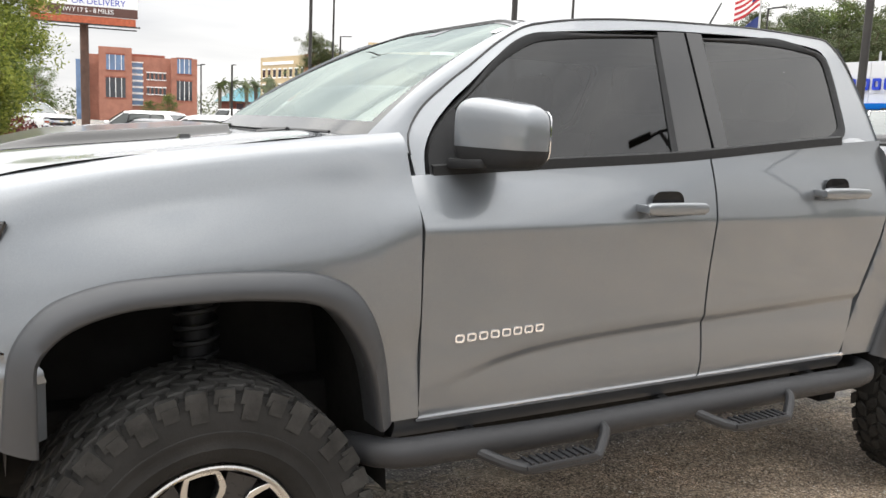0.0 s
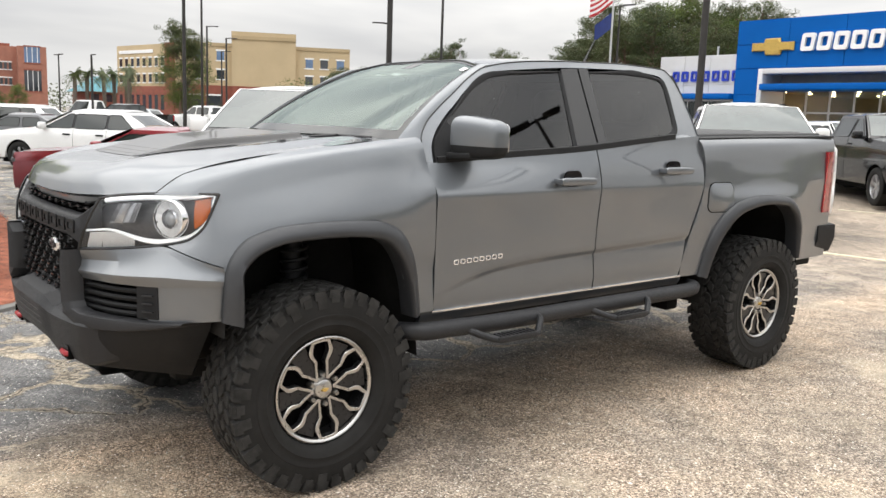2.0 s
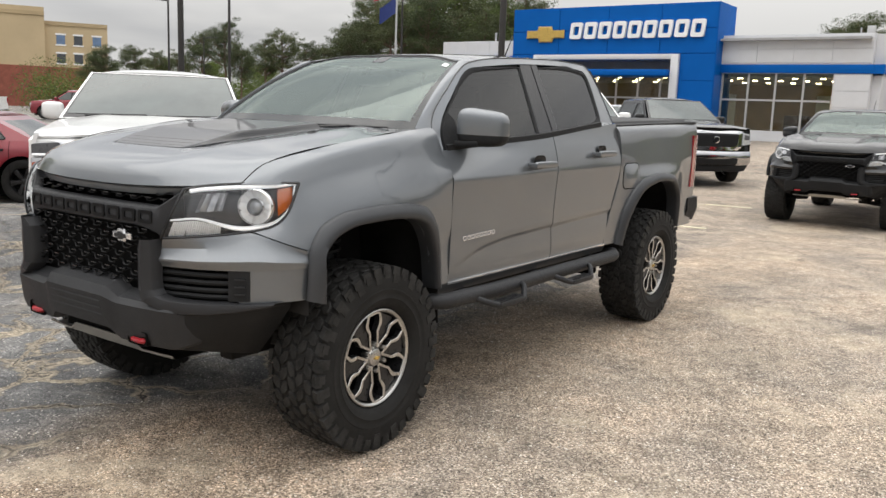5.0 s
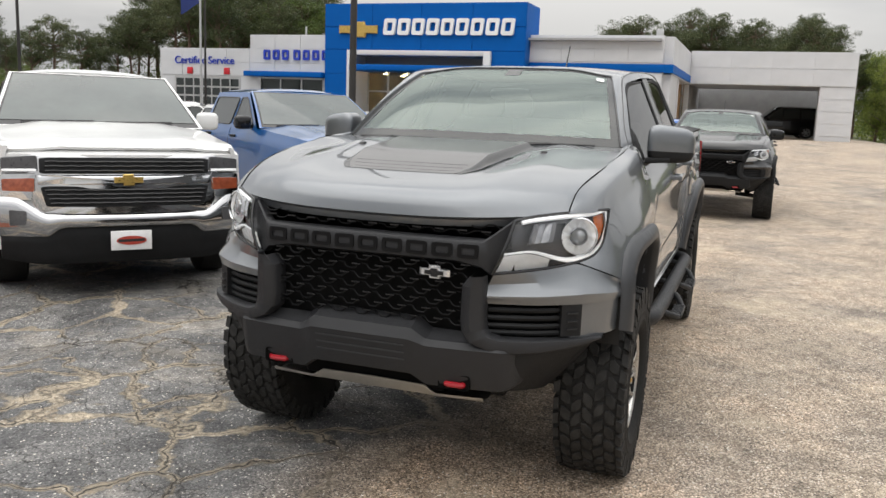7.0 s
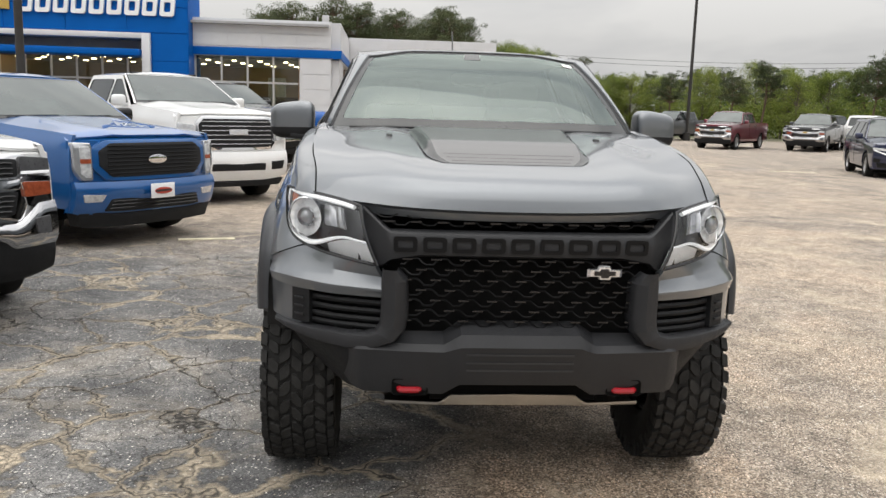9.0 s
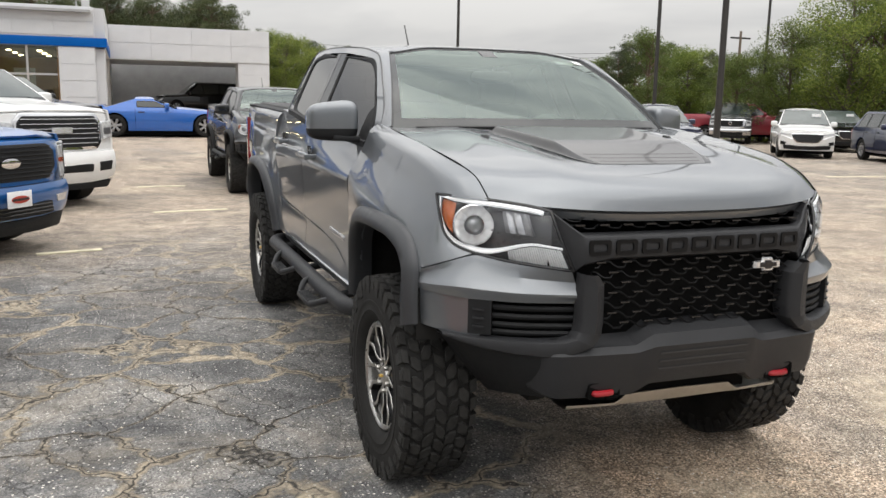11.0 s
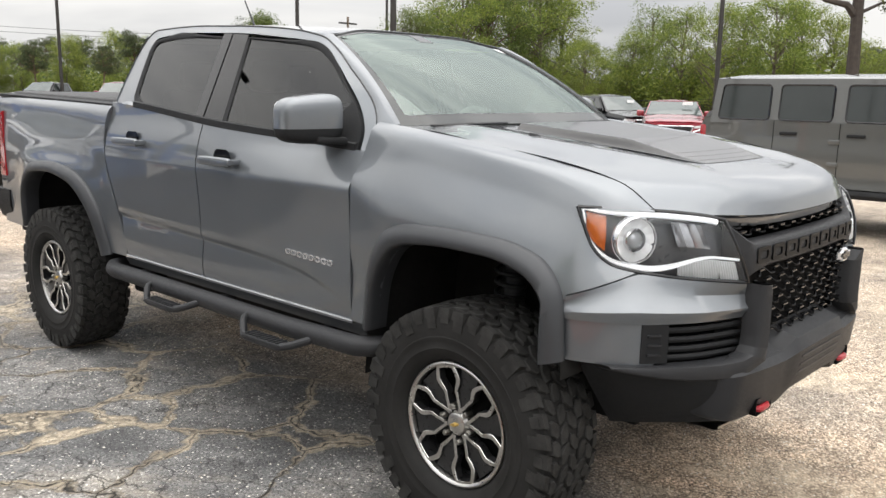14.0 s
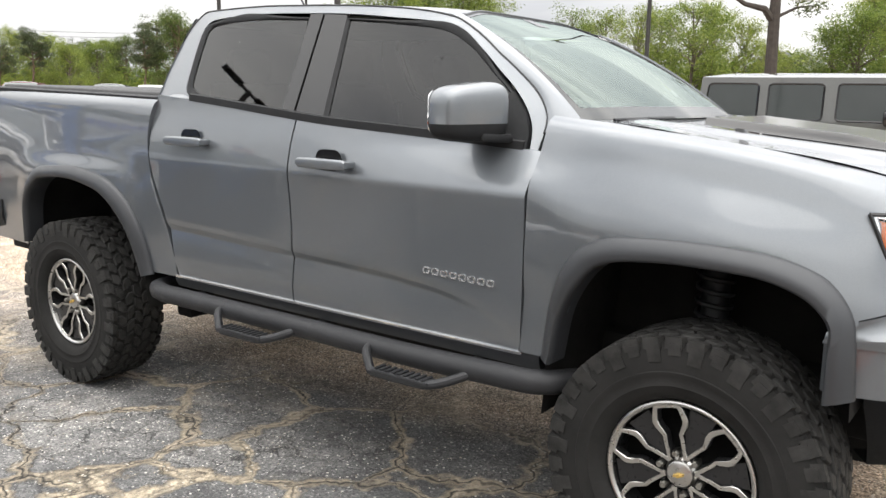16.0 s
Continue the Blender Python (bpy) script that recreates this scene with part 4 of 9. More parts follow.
# hood
SEAM_H = curve((0.0, (0.720, -0.622, 1.230)), (0.10, (0.727, -0.508, 1.305)), (0.30, (0.756, -0.287, 1.362)), (0.55, (0.775, 0.0, 1.400)), (0.78, (0.782, 0.25, 1.434)), (1.0, (0.765, 0.46, 1.446)))
MID_H = curve((0.0, (0.0, -0.822, 1.202)), (0.05, (0.0, -0.806, 1.257)), (0.13, (0.0, -0.733, 1.306)), (0.28, (0.0, -0.530, 1.346)), (0.6, (0.0, 0.0, 1.402)), (1.0, (0.0, 0.365, 1.440)))


def hood_point(u, v):
    s, m = SEAM_H(v), MID_H(v)
    w = abs(u)
    x = u * (s[0] - 0.004)
    y = m[1] + (s[1] - m[1]) * w ** (2.4 + 1.0 * (1 - v) ** 3)
    z = m[2] + (s[2] - m[2]) * w ** 2.2
    z += 0.016 * math.exp(-((w - 0.62) / 0.14) ** 2) * min(1, v * 4) * (1 - 0.3 * v)
    return (x, y, z)


us = lin(-1, 1, 56)
rows = [[hood_point(u, v) for u in us] for v in [0, 0.012, 0.03, 0.05, 0.08, 0.11] + lin(0.15, 1.0, 26)]
lip = [[(p[0], p[1] + 0.020, p[2] - 0.012) for p in rows[0]]]
part("hood", shell(lip + rows, (0, 0.01, -0.025)), PAINT, truck, smooth=60)


seam_line = [SEAM_H(v) for v in lin(0.0, 0.97, 40)]
both("hood_gap", Geo().tube([(p[0] - 0.001, p[1], p[2] - 0.0008) for p in seam_line], 0.0025, 6), VOID, truck)


def scoop_point(a, b):
    """a: across, -1 to 1; b: 0 at the front, 1 at the rear."""
    half = curve((0.0, 0.262), (0.12, 0.315), (0.5, 0.340), (1.0, 0.372))(b)
    x = a * half
    v = 0.270 + 0.545 * b - 0.03 * b * a * a
    p = hood_point(x / SEAM_H(v)[0], v)
    e = min((1 - abs(a)) / 0.11, 1.0)
    lift = 0.038 * (e * e * (3 - 2 * e)) * min(1.0, b / 0.30) ** 1.4 * (1 - 0.25 * b)
    return (p[0], p[1], p[2] + 0.0015 + 0.005 * min(1.0, b * 6) + lift)


SCOOP = plain("charcoal scoop insert", (0.060, 0.057, 0.057), 0.30, 0.6, 0.03, 6, rvar=0.02, coat=0.5)
part("hood_scoop", Geo().grid([[scoop_point(a_, b_) for a_ in lin(-0.885, 0.885, 26)] for b_ in lin(0, 1, 24)]), SCOOP, truck, "dark satin hood scoop insert", 50)
both("scoop_wall", Geo().grid([[scoop_point(a_, b_) for a_ in lin(0.885, 1, 6)] for b_ in lin(0, 1, 24)]), GLOSS_BLACK, truck, "black side wall of the hood scoop", smooth=50)
for k in range(3):
    b_ = 0.035 + 0.045 * k
    g = Geo()
    g.grid([[tuple(Vector(scoop_point(a_, b_ + db)) + Vector((0, 0, dz))) for a_ in lin(-0.8, 0.8, 16)] for db, dz in ((0.0, 0.0002), (0.003, 0.0014), (0.006, 0.0002))])
    part("scoop_louvre", g, SCOOP, truck)
part("washer_nozzle", Geo().hexa([(-0.47, 0.02, 1.41), (-0.44, 0.02, 1.41), (-0.44, 0.06, 1.415), (-0.47, 0.06, 1.415), (-0.465, 0.03, 1.428), (-0.445, 0.03, 1.428), (-0.445, 0.055, 1.43), (-0.465, 0.055, 1.43)]), GLOSS_BLACK, truck)
part("washer_nozzle", Geo().hexa([(0.44, 0.02, 1.41), (0.47, 0.02, 1.41), (0.47, 0.06, 1.415), (0.44, 0.06, 1.415), (0.445, 0.03, 1.428), (0.465, 0.03, 1.428), (0.465, 0.055, 1.43), (0.445, 0.055, 1.43)]), GLOSS_BLACK, truck)

# ---- front end ----
NOSE = curve((0.0, -0.872), (0.30, -0.866), (0.475, -0.828), (0.65, -0.765), (0.81, -0.645), (0.885, -0.52), (0.926, -0.40))
HL_TOP = [(0.838, -0.418, 1.236), (0.72, -0.610, 1.233), (0.62, -0.712, 1.222), (0.555, -0.762, 1.206)]
HL_LOW = [(0.838, -0.440, 1.190), (0.832, -0.475, 1.115), (0.800, -0.535, 1.062), (0.70, -0.665, 1.035), (0.60, -0.750, 1.022), (0.494, -0.826, 1.012)]


def lamp_point(a, b, d=0.0):
    """a: 0 at the outer tip, 1 at the grille; b: 0 at the top, 1 at the bottom. d: depth behind the cover."""
    n = 40
    t, s = LAMP_T, LAMP_L
    i = min(a * n, n - 1e-6)
    k, fr_ = int(i), i - int(i)
    p, q = t[k].lerp(t[k + 1], fr_), s[k].lerp(s[k + 1], fr_)
    c = p.lerp(q, b)
    nrm = Vector((0.62, -0.78, 0.12))
    return tuple(c + nrm * (0.022 * 4 * b * (1 - b) * min(1, 4 * a * (1.2 - a)) - d))


LAMP_T, LAMP_L = bez(HL_TOP, 40), bez(HL_LOW, 40)
for sgn in (1, -1):
    f = (lambda g: g) if sgn > 0 else (lambda g: g.mirrored())
    g = Geo().grid([[lamp_point(a_, b_) for a_ in lin(0.02, 1, 30)] for b_ in lin(0, 1, 10)])
    lamp = part("headlight", f(Geo().grid([[lamp_point(a_, b_, 0.055) for a_ in lin(0.0, 1, 30)] for b_ in lin(0, 1, 8)])), LAMP_DARK, truck, "clear headlight with projector lens and amber corner", 60)
    cover = part("cover", facing(f(g), (sgn * 0.6, -0.8, 0)), GLASS_CLEAR, lamp, "clear cover", 80)
    cover.visible_shadow = False
    edge = [lamp_point(a_, 0) for a_ in lin(0.0, 1, 30)] + [lamp_point(1, b_) for b_ in lin(0.1, 1, 6)] + [lamp_point(a_, 1) for a_ in lin(1, 0.0, 30)][1:]
    part("gasket", f(Geo().tube(edge + edge[:2], 0.006, 6, False)), GLOSS_BLACK, lamp)
    part("upper_light_bar", f(Geo().tube([lamp_point(a_, 0.07, 0.006) for a_ in lin(0.04, 0.93, 30)], [0.0035 + 0.0055 * min(1, 6 * k / 30) for k in range(31)], 8)), LAMP_WHITE, lamp, "white light bar")
    low_b = lambda a_: 0.93 - 0.29 * step01((a_ - 0.42) / 0.42)
    low_line = [lamp_point(a_, low_b(a_), 0.008) for a_ in lin(0.05, 0.985, 30)]
    part("lower_light_bar", f(Geo().tube(low_line, [0.0042 + 0.0055 * math.exp(-((k / 30 - 0.45) / 0.26) ** 2) for k in range(31)], 8)), LAMP_WHITE, lamp, "white light bar")
    part("outer_light_bar", f(Geo().tube([lamp_point(0.035 + 0.015 * b_, b_, 0.007) for b_ in lin(0.08, 0.93, 16)], 0.0032, 8)), LAMP_WHITE, lamp, "white light bar")
    part("amber_reflector", f(Geo().grid([[lamp_point(a_ + 0.03 * b_, b_, 0.022) for a_ in lin(0.035, 0.20, 6)] for b_ in lin(0.16, 0.82, 6)])), AMBER, lamp, "amber side reflector")
    # projector
    c, ax = Vector(lamp_point(0.39, 0.50, 0.022)), Vector((0.45, -0.89, 0.0)).normalized()
    m = Matrix.Translation(c) @ Vector((1, 0, 0)).rotation_difference(ax).to_matrix().to_4x4() @ Matrix.Scale(1.06, 4)
    part("projector_bezel", f(Geo().revolve([(-0.02, 0.069), (0.004, 0.070), (0.008, 0.066), (0.002, 0.064)], 32).moved(m)), CHROME, lamp, "", 50)
    bowl = Geo().grid([[tuple(m @ Vector((-0.001 - 0.010 * (1 - t) - 0.003 * (k % 2), (0.030 + 0.034 * t) * math.cos(6.28319 * k / 24), (0.030 + 0.034 * t) * math.sin(6.28319 * k / 24)))) for k in range(25)] for t in (0.0, 0.35, 0.7, 1.0)])
    part("reflector_bowl", f(bowl), LAMP_REFLECTOR, lamp, "faceted bright reflector", 20)
    part("projector_ring", f(Geo().revolve([(-0.012, 0.035), (0.000, 0.034), (0.003, 0.031), (-0.003, 0.028), (-0.010, 0.026)], 32).moved(m)), CHROME, lamp)
    part("projector_lens", f(Geo().revolve([(-0.010, 0.027), (-0.002, 0.025), (0.005, 0.017), (0.009, 0.007), (0.0095, 0.0005)], 32).moved(m)), plain("projector lens", (0.42, 0.43, 0.44), 0.05, 0.3, 0.1, 20, coat=1.0), lamp, "", 60)
    # inner high beam
    g = Geo().grid([[lamp_point(a_ + 0.05 * b_, b_, 0.018 + 0.020 * math.sin(3.1416 * t) + 0.004 * (k % 2)) for k, (a_, t) in enumerate(zip(lin(0.60, 0.80, 8), lin(0, 1, 8)))] for b_ in (0.16, 0.24, 0.34, 0.44, 0.52)])
    part("high_beam", f(g), plain("smoked reflector", (0.42, 0.42, 0.43), 0.16, 0.7, 0.5, 30), lamp, "", 25)
    ridged = lin(0.62, 0.965, 48)
    g = Geo().grid([[lamp_point(a_, 0.985 - (0.985 - low_b(a_) - 0.04) * (1 - t), 0.020 + 0.005 * (k % 2)) for k, a_ in enumerate(ridged)] for t in (0.0, 0.5, 1.0)])
    part("marker_lens", f(g), LAMP_REFLECTOR, lamp, "ridged marker lens", 0)
    # fender tongue between lamp and arch
    rows = []
    for k in range(21):
        a_ = 0.02 + 0.39 * k / 20
        zq = 1.232 - 0.262 * k / 20
        p, q = Vector(lamp_point(a_, 1.0)), Vector((side_x(FENDER, -0.430, zq), -0.430, zq))
        slope = (side_x(FENDER, -0.430, zq) - side_x(FENDER, -0.400, zq)) / 0.03
        far = (p - q).length * 0.42
        dz = (p.z - q.z) * 0.42
        lean = (side_x(FENDER, -0.430, zq + 0.01) - side_x(FENDER, -0.430, zq - 0.01)) / 0.02
        c_ = q + Vector((slope * far + lean * dz, -far, dz))
        rows.append([tuple(p.lerp(c_, t).lerp(c_.lerp(q, t), t)) for t in (0.0, 0.12, 0.25, 0.38, 0.5, 0.62, 0.75, 0.88, 1.0)])
    part("fender_tongue", f(Geo().grid(rows)), PAINT, truck, "", 60)
    # painted corner of the bumper: it starts along the lower edge of lamp and tongue
    plan = [(0.475, -0.828), (0.56, -0.800), (0.65, -0.765), (0.74, -0.705), (0.81, -0.645), (0.855, -0.58), (0.885, -0.52), (0.905, -0.455), (0.915, -0.385)]
    P = bez([(*p, 0) for p in plan], 32)
    brow = [Vector(lamp_point(a_, 1.0)) + Vector((0.002, -0.003, -0.005)) for a_ in lin(0.99, 0.43, 12)] + [Vector(p) + Vector((0.0, 0.0, -0.005)) for p in rows[-1][1:]]
    T = bez([tuple(p) for p in brow], 32)
    rows = []
    for tt, inset in ((0.0, None), (0.12, 0.004), (0.35, 0.016), (0.58, 0.010), (0.72, 0.0), (0.79, 0.001), (0.90, 0.010), (1.0, 0.014)):
        r = []
        for k in range(33):
            zt = T[k].z
            z = zt + (0.897 - zt) * tt
            if inset is None:
                r.append((T[k].x, T[k].y, z))
            else:
                w = min(1.0, tt / 0.66)
                q = T[k].lerp(P[k], w)
                back = inset * (1 - 0.6 * (k / 32) ** 2)
                r.append((q.x - 0.45 * back, q.y + 0.9 * back, z))
        rows.append(r)
    part("bumper_corner", f(shell(rows, (-0.01, 0.03, 0))), PAINT, truck, "", 28)
    rows = [[(P[k].x - 0.008 - 0.02 * (0.897 - z), P[k].y + 0.014, z) for k in range(16, 33)] for z in (0.897, 0.85, 0.80, 0.765)]
    part("bumper_side", f(shell(rows, (-0.02, 0.02, 0))), PAINT, truck, "", 40)
    # fog pocket with slats, before a sheet in the painted shade black
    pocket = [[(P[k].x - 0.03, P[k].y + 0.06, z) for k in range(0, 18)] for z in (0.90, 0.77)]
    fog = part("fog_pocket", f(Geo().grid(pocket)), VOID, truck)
    for z in (0.872, 0.842, 0.812, 0.786):
        g = Geo().grid([[(P[k].x - 0.016 + 0.004 * dx, P[k].y + 0.028 + dx * 0.02, z + dz) for k in range(0, 15)] for dx, dz in ((1.2, 0.007), (0.0, 0.009), (-0.25, 0.0), (0.0, -0.009), (1.2, -0.007))])
        part("slat", f(g), BLACK_PLASTIC, fog)
    g = Geo().rings([[(P[k].x - 0.006, P[k].y + 0.010, z + s) for s, k in ((0.0, 14), (0.0, 18))] + [(P[k].x - 0.03, P[k].y + 0.05, z) for k in (18, 14)] for z in (0.775, 0.835, 0.896)])
    part("reflector_block", f(g), BLACK_PLASTIC, fog)
    for z in (0.80, 0.83, 0.86):
        part("rib", f(Geo().hexa([(P[15].x, P[15].y + 0.006, z), (P[17].x, P[17].y + 0.006, z), (P[17].x - 0.01, P[17].y + 0.03, z), (P[15].x - 0.01, P[15].y + 0.03, z), (P[15].x, P[15].y + 0.006, z + 0.006), (P[17].x, P[17].y + 0.006, z + 0.006), (P[17].x - 0.01, P[17].y + 0.03, z + 0.006), (P[15].x - 0.01, P[15].y + 0.03, z + 0.006)])), DARK_PLASTIC, fog)
    # charcoal trim: a post beside the grille that turns outwards below the fog pocket
    trim_y = curve((0.386, -0.858), (0.43, -0.876), (0.50, -0.858), (0.58, -0.818), (0.66, -0.772), (0.81, -0.655), (0.868, -0.578))
    rows = []
    for (xi, zi), (xo, zo) in (((0.474, 1.006), (0.424, 1.004)), ((0.477, 0.96), (0.390, 0.966)), ((0.478, 0.90), (0.387, 0.90)), ((0.478, 0.84), (0.386, 0.838)), ((0.482, 0.808), (0.393, 0.795)), ((0.496, 0.786), (0.428, 0.755)),
                               ((0.53, 0.775), (0.512, 0.720)), ((0.60, 0.769), (0.60, 0.713)), ((0.68, 0.768), (0.68, 0.718)), ((0.76, 0.768), (0.76, 0.730)), ((0.82, 0.768), (0.82, 0.744)), ((0.868, 0.768), (0.868, 0.756))):
        r = []
        for t, d in ((-0.02, 0.055), (0.0, 0.010), (0.10, 0.0), (0.5, -0.006), (0.88, -0.002), (0.98, 0.010), (1.04, 0.065)):
            x, z = xi + (xo - xi) * t, zi + (zo - zi) * t
            r.append((x, trim_y(x) + d, z))
        rows.append(r)
    g = Geo()
    for j in range(len(rows) - 1):
        g.grid([rows[j], [lerp(p, q, 0.5) for p, q in zip(rows[j], rows[j + 1])], rows[j + 1]])
    part("bumper_trim", f(g), DARK_PLASTIC, truck, "charcoal trim round the fog pocket", 40)
    # black valance between trim and wheel
    V = bez([(0.44, -0.845, 0), (0.55, -0.815, 0), (0.66, -0.755, 0), (0.77, -0.640, 0), (0.83, -0.545, 0), (0.84, -0.45, 0)], 24)
    zb = curve((0.0, 0.570), (0.25, 0.556), (0.55, 0.532), (0.8, 0.507), (1.0, 0.487))
    B = bez([(0.44, -0.835, 0), (0.52, -0.79, 0), (0.575, -0.70, 0), (0.61, -0.58, 0), (0.627, -0.446, 0)], 24)
    rows = [[(V[k].x, V[k].y, 0.765)] + [tuple(Vector((V[k].x, V[k].y, 0.745)).lerp(Vector((B[k].x, B[k].y, zb(k / 24))), t) + Vector((0.012, -0.008, 0)) * math.sin(3.14 * t)) for t in (0.08, 0.35, 0.65, 0.9, 1.0)] + [(B[k].x - 0.06, B[k].y + 0.05, zb(k / 24) + 0.015)] for k in range(25)]
    part("valance", f(Geo().grid(rows)), BLACK_PLASTIC, truck, "", 40)
    # recovery hook
    g = Geo().rings([[(0.375 + q[0] * w, y, 0.594 + q[1] * w) for q in rounded(0.125, 0.058, 0.012, 3)] for y, w in ((-0.80, 1.0), (-0.862, 1.0), (-0.862, 0.93), (-0.856, 0.90))])
    # near-black plug, painted as the shaded hollow round the hook
    rec = part("hook_recess", f(g), VOID, truck)
    g = Geo().tube(bez([(0.343, -0.80, 0.586), (0.343, -0.852, 0.586), (0.348, -0.860, 0.585), (0.36, -0.863, 0.585), (0.395, -0.863, 0.585), (0.407, -0.860, 0.585), (0.412, -0.852, 0.586), (0.412, -0.80, 0.586)], 24), 0.0115, 8)
    part("tow_hook", f(g), RED_PAINT, rec, "red recovery hook")

# bumper bar across the nose
rows = []
for x in [-0.607, -0.600, -0.585, -0.56, -0.53, -0.40, -0.30, -0.262, -0.235, -0.205, -0.10, 0, 0.10, 0.205, 0.235, 0.262, 0.30, 0.40, 0.53, 0.56, 0.585, 0.600, 0.607]:
    w = abs(x)
    mid = 1.0 if w < 0.206 else 0.0 if w > 0.261 else (0.262 - w) / 0.057
    yf = -0.888 - 0.020 * mid + 0.22 * max(0, w - 0.26) ** 1.5
    end = max(0.0, (w - 0.53) / 0.077) ** 2
    zt = 0.748 + 0.040 * mid - 0.020 * end
    zm = zt - 0.022 - 0.018 * mid
    zb_ = 0.560 + 0.040 * mid + 0.030 * end
    yf += 0.085 * end
    rows.append([(x, -0.80, zt + 0.03), (x, yf + 0.055, zt + 0.010), (x, yf + 0.020, zt), (x, yf, zm), (x, yf + 0.004, zm - 0.02), (x, yf + 0.016, zb_ + 0.05), (x, yf + 0.032, zb_ + 0.008), (x, yf + 0.06, zb_), (x, -0.70, zb_ + 0.01)])
bar = part("bumper_bar", Geo().grid(rows), DARK_PLASTIC, truck, "charcoal bumper bar", 30)
for z in (0.722, 0.692, 0.664):
    part("groove", Geo().hexa([(-0.185, -0.906 + (0.722 - z) * 0.18, z - 0.003), (0.185, -0.906 + (0.722 - z) * 0.18, z - 0.003), (0.185, -0.88, z - 0.003), (-0.185, -0.88, z - 0.003), (-0.185, -0.907 + (0.722 - z) * 0.18, z + 0.003), (0.185, -0.907 + (0.722 - z) * 0.18, z + 0.003), (0.185, -0.88, z + 0.003), (-0.185, -0.88, z + 0.003)]), FLARE, bar)
# skid plate
sk = [(x, -0.775 + 0.10 * abs(x) ** 2, z) for x, z in ((-0.46, 0.507), (-0.37, 0.505), (-0.27, 0.503), (-0.25, 0.514), (-0.225, 0.532), (0.0, 0.537), (0.225, 0.532), (0.25, 0.514), (0.27, 0.503), (0.37, 0.505), (0.46, 0.507))]
rows = [[(x, y + dy, z + dz) for x, y, z in sk] for dy, dz in ((0.008, 0.002), (0.0, 0.002))] + [[(x, y + dy, z + (0.497 - z) * k - 0.006) for x, y, z in sk] for dy, k in ((0.0, 0.0), (0.010, 0.9), (0.10, 1.0))] + [[(x * 0.9, y + 0.30, 0.470) for x, y, z in sk]]
part("skid_plate", Geo().grid(rows), STEEL, truck, "bare steel skid plate", 20)
# black box added as the shade in the opening above the skid plate
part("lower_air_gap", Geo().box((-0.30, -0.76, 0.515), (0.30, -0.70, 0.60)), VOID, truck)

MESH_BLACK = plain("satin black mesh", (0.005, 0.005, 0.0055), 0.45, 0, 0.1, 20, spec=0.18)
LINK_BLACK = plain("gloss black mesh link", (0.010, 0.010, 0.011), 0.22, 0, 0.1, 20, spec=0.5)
# grille: backing in the painted shade black, upper slot, name bar, mesh of wavy bars
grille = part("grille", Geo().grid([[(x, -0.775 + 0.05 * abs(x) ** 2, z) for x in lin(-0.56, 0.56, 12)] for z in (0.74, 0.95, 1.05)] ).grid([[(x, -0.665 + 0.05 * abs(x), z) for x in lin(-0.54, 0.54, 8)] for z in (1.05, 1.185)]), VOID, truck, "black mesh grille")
def name_bar_y(x):
    return -0.838 + 0.10 * abs(x) ** 2.2


rows = []
for x in [-0.545, -0.53, -0.50, -0.475, -0.45, -0.35, -0.2, 0, 0.2, 0.35, 0.45, 0.475, 0.50, 0.53, 0.545]:
    w = abs(x)
    up = max(0.0, (w - 0.455) / 0.09)
    zt, zb_ = 1.128 + 0.078 * min(1, up), 1.043 - 0.045 * max(0.0, min(1, (w - 0.43) / 0.05)) + 0.05 * max(0, (w - 0.50) / 0.045)
    y = name_bar_y(x) + 0.06 * min(1, up)
    rows.append([(x, y + 0.05, zt + 0.004), (x, y + 0.008, zt), (x, y, zt - 0.008), (x, y - 0.004, (zt + zb_) / 2), (x, y, zb_ + 0.008), (x, y + 0.01, zb_), (x, y + 0.06, zb_ - 0.002)])
nb = part("name_bar", Geo().grid(rows), DARK_PLASTIC, grille, "charcoal bar with nine raised blocks", 40)
for k in range(9):
    xc = -0.400 + 0.100 * k
    g = Geo()
    o, i_ = rounded(0.080, 0.052, 0.010, 3), rounded(0.052, 0.026, 0.006, 3)
    lev = lambda q, d: (xc + q[0], name_bar_y(xc + q[0]) - 0.004 - d, 1.0875 + q[1])
    g.rings([[lev(q, -0.004) for q in o], [lev(q, 0.004) for q in o], [lev(q, 0.004) for q in i_], [lev(q, -0.004) for q in i_]], False)
    part("raised_block", g, MESH_BLACK, nb)


def wave_bar(zc, x0, x1, y, phase, amp=0.0085, r=0.0038):
    pts = []
    cell = 0.098
    n = int((x1 - x0) / (cell / 8))
    for k in range(n + 1):
        x = x0 + (x1 - x0) * k / n
        ph = ((x / cell) + phase) % 1.0
        tri_ = min(1.0, max(-1.0, 3.0 * (1 - 4 * abs(ph - 0.5))))
        pts.append((x, y + 0.10 * abs(x) ** 2.2 + 0.006 * tri_, zc + amp * tri_))
    return Geo().tube(pts, r, 5)


for k in range(7):
    zc = 0.814 + 0.0355 * k
    half = 0.395 if k < 5 else 0.415
    part("mesh_bar", wave_bar(zc, -half, half, -0.832, 0.25 + 0.5 * (k % 2), 0.0092, 0.0034), MESH_BLACK, grille)
    for x in [0.098 * (j + 0.5 * (k % 2)) for j in range(-4, 5)]:
        # short glossy flats on the crests
        if abs(x) > half:
            continue
        y0 = -0.841 + 0.1 * abs(x) ** 2.2
        part("mesh_link", Geo().box((x - 0.018, y0, zc + 0.0062), (x + 0.018, y0 + 0.014, zc + 0.0118)), LINK_BLACK, grille)
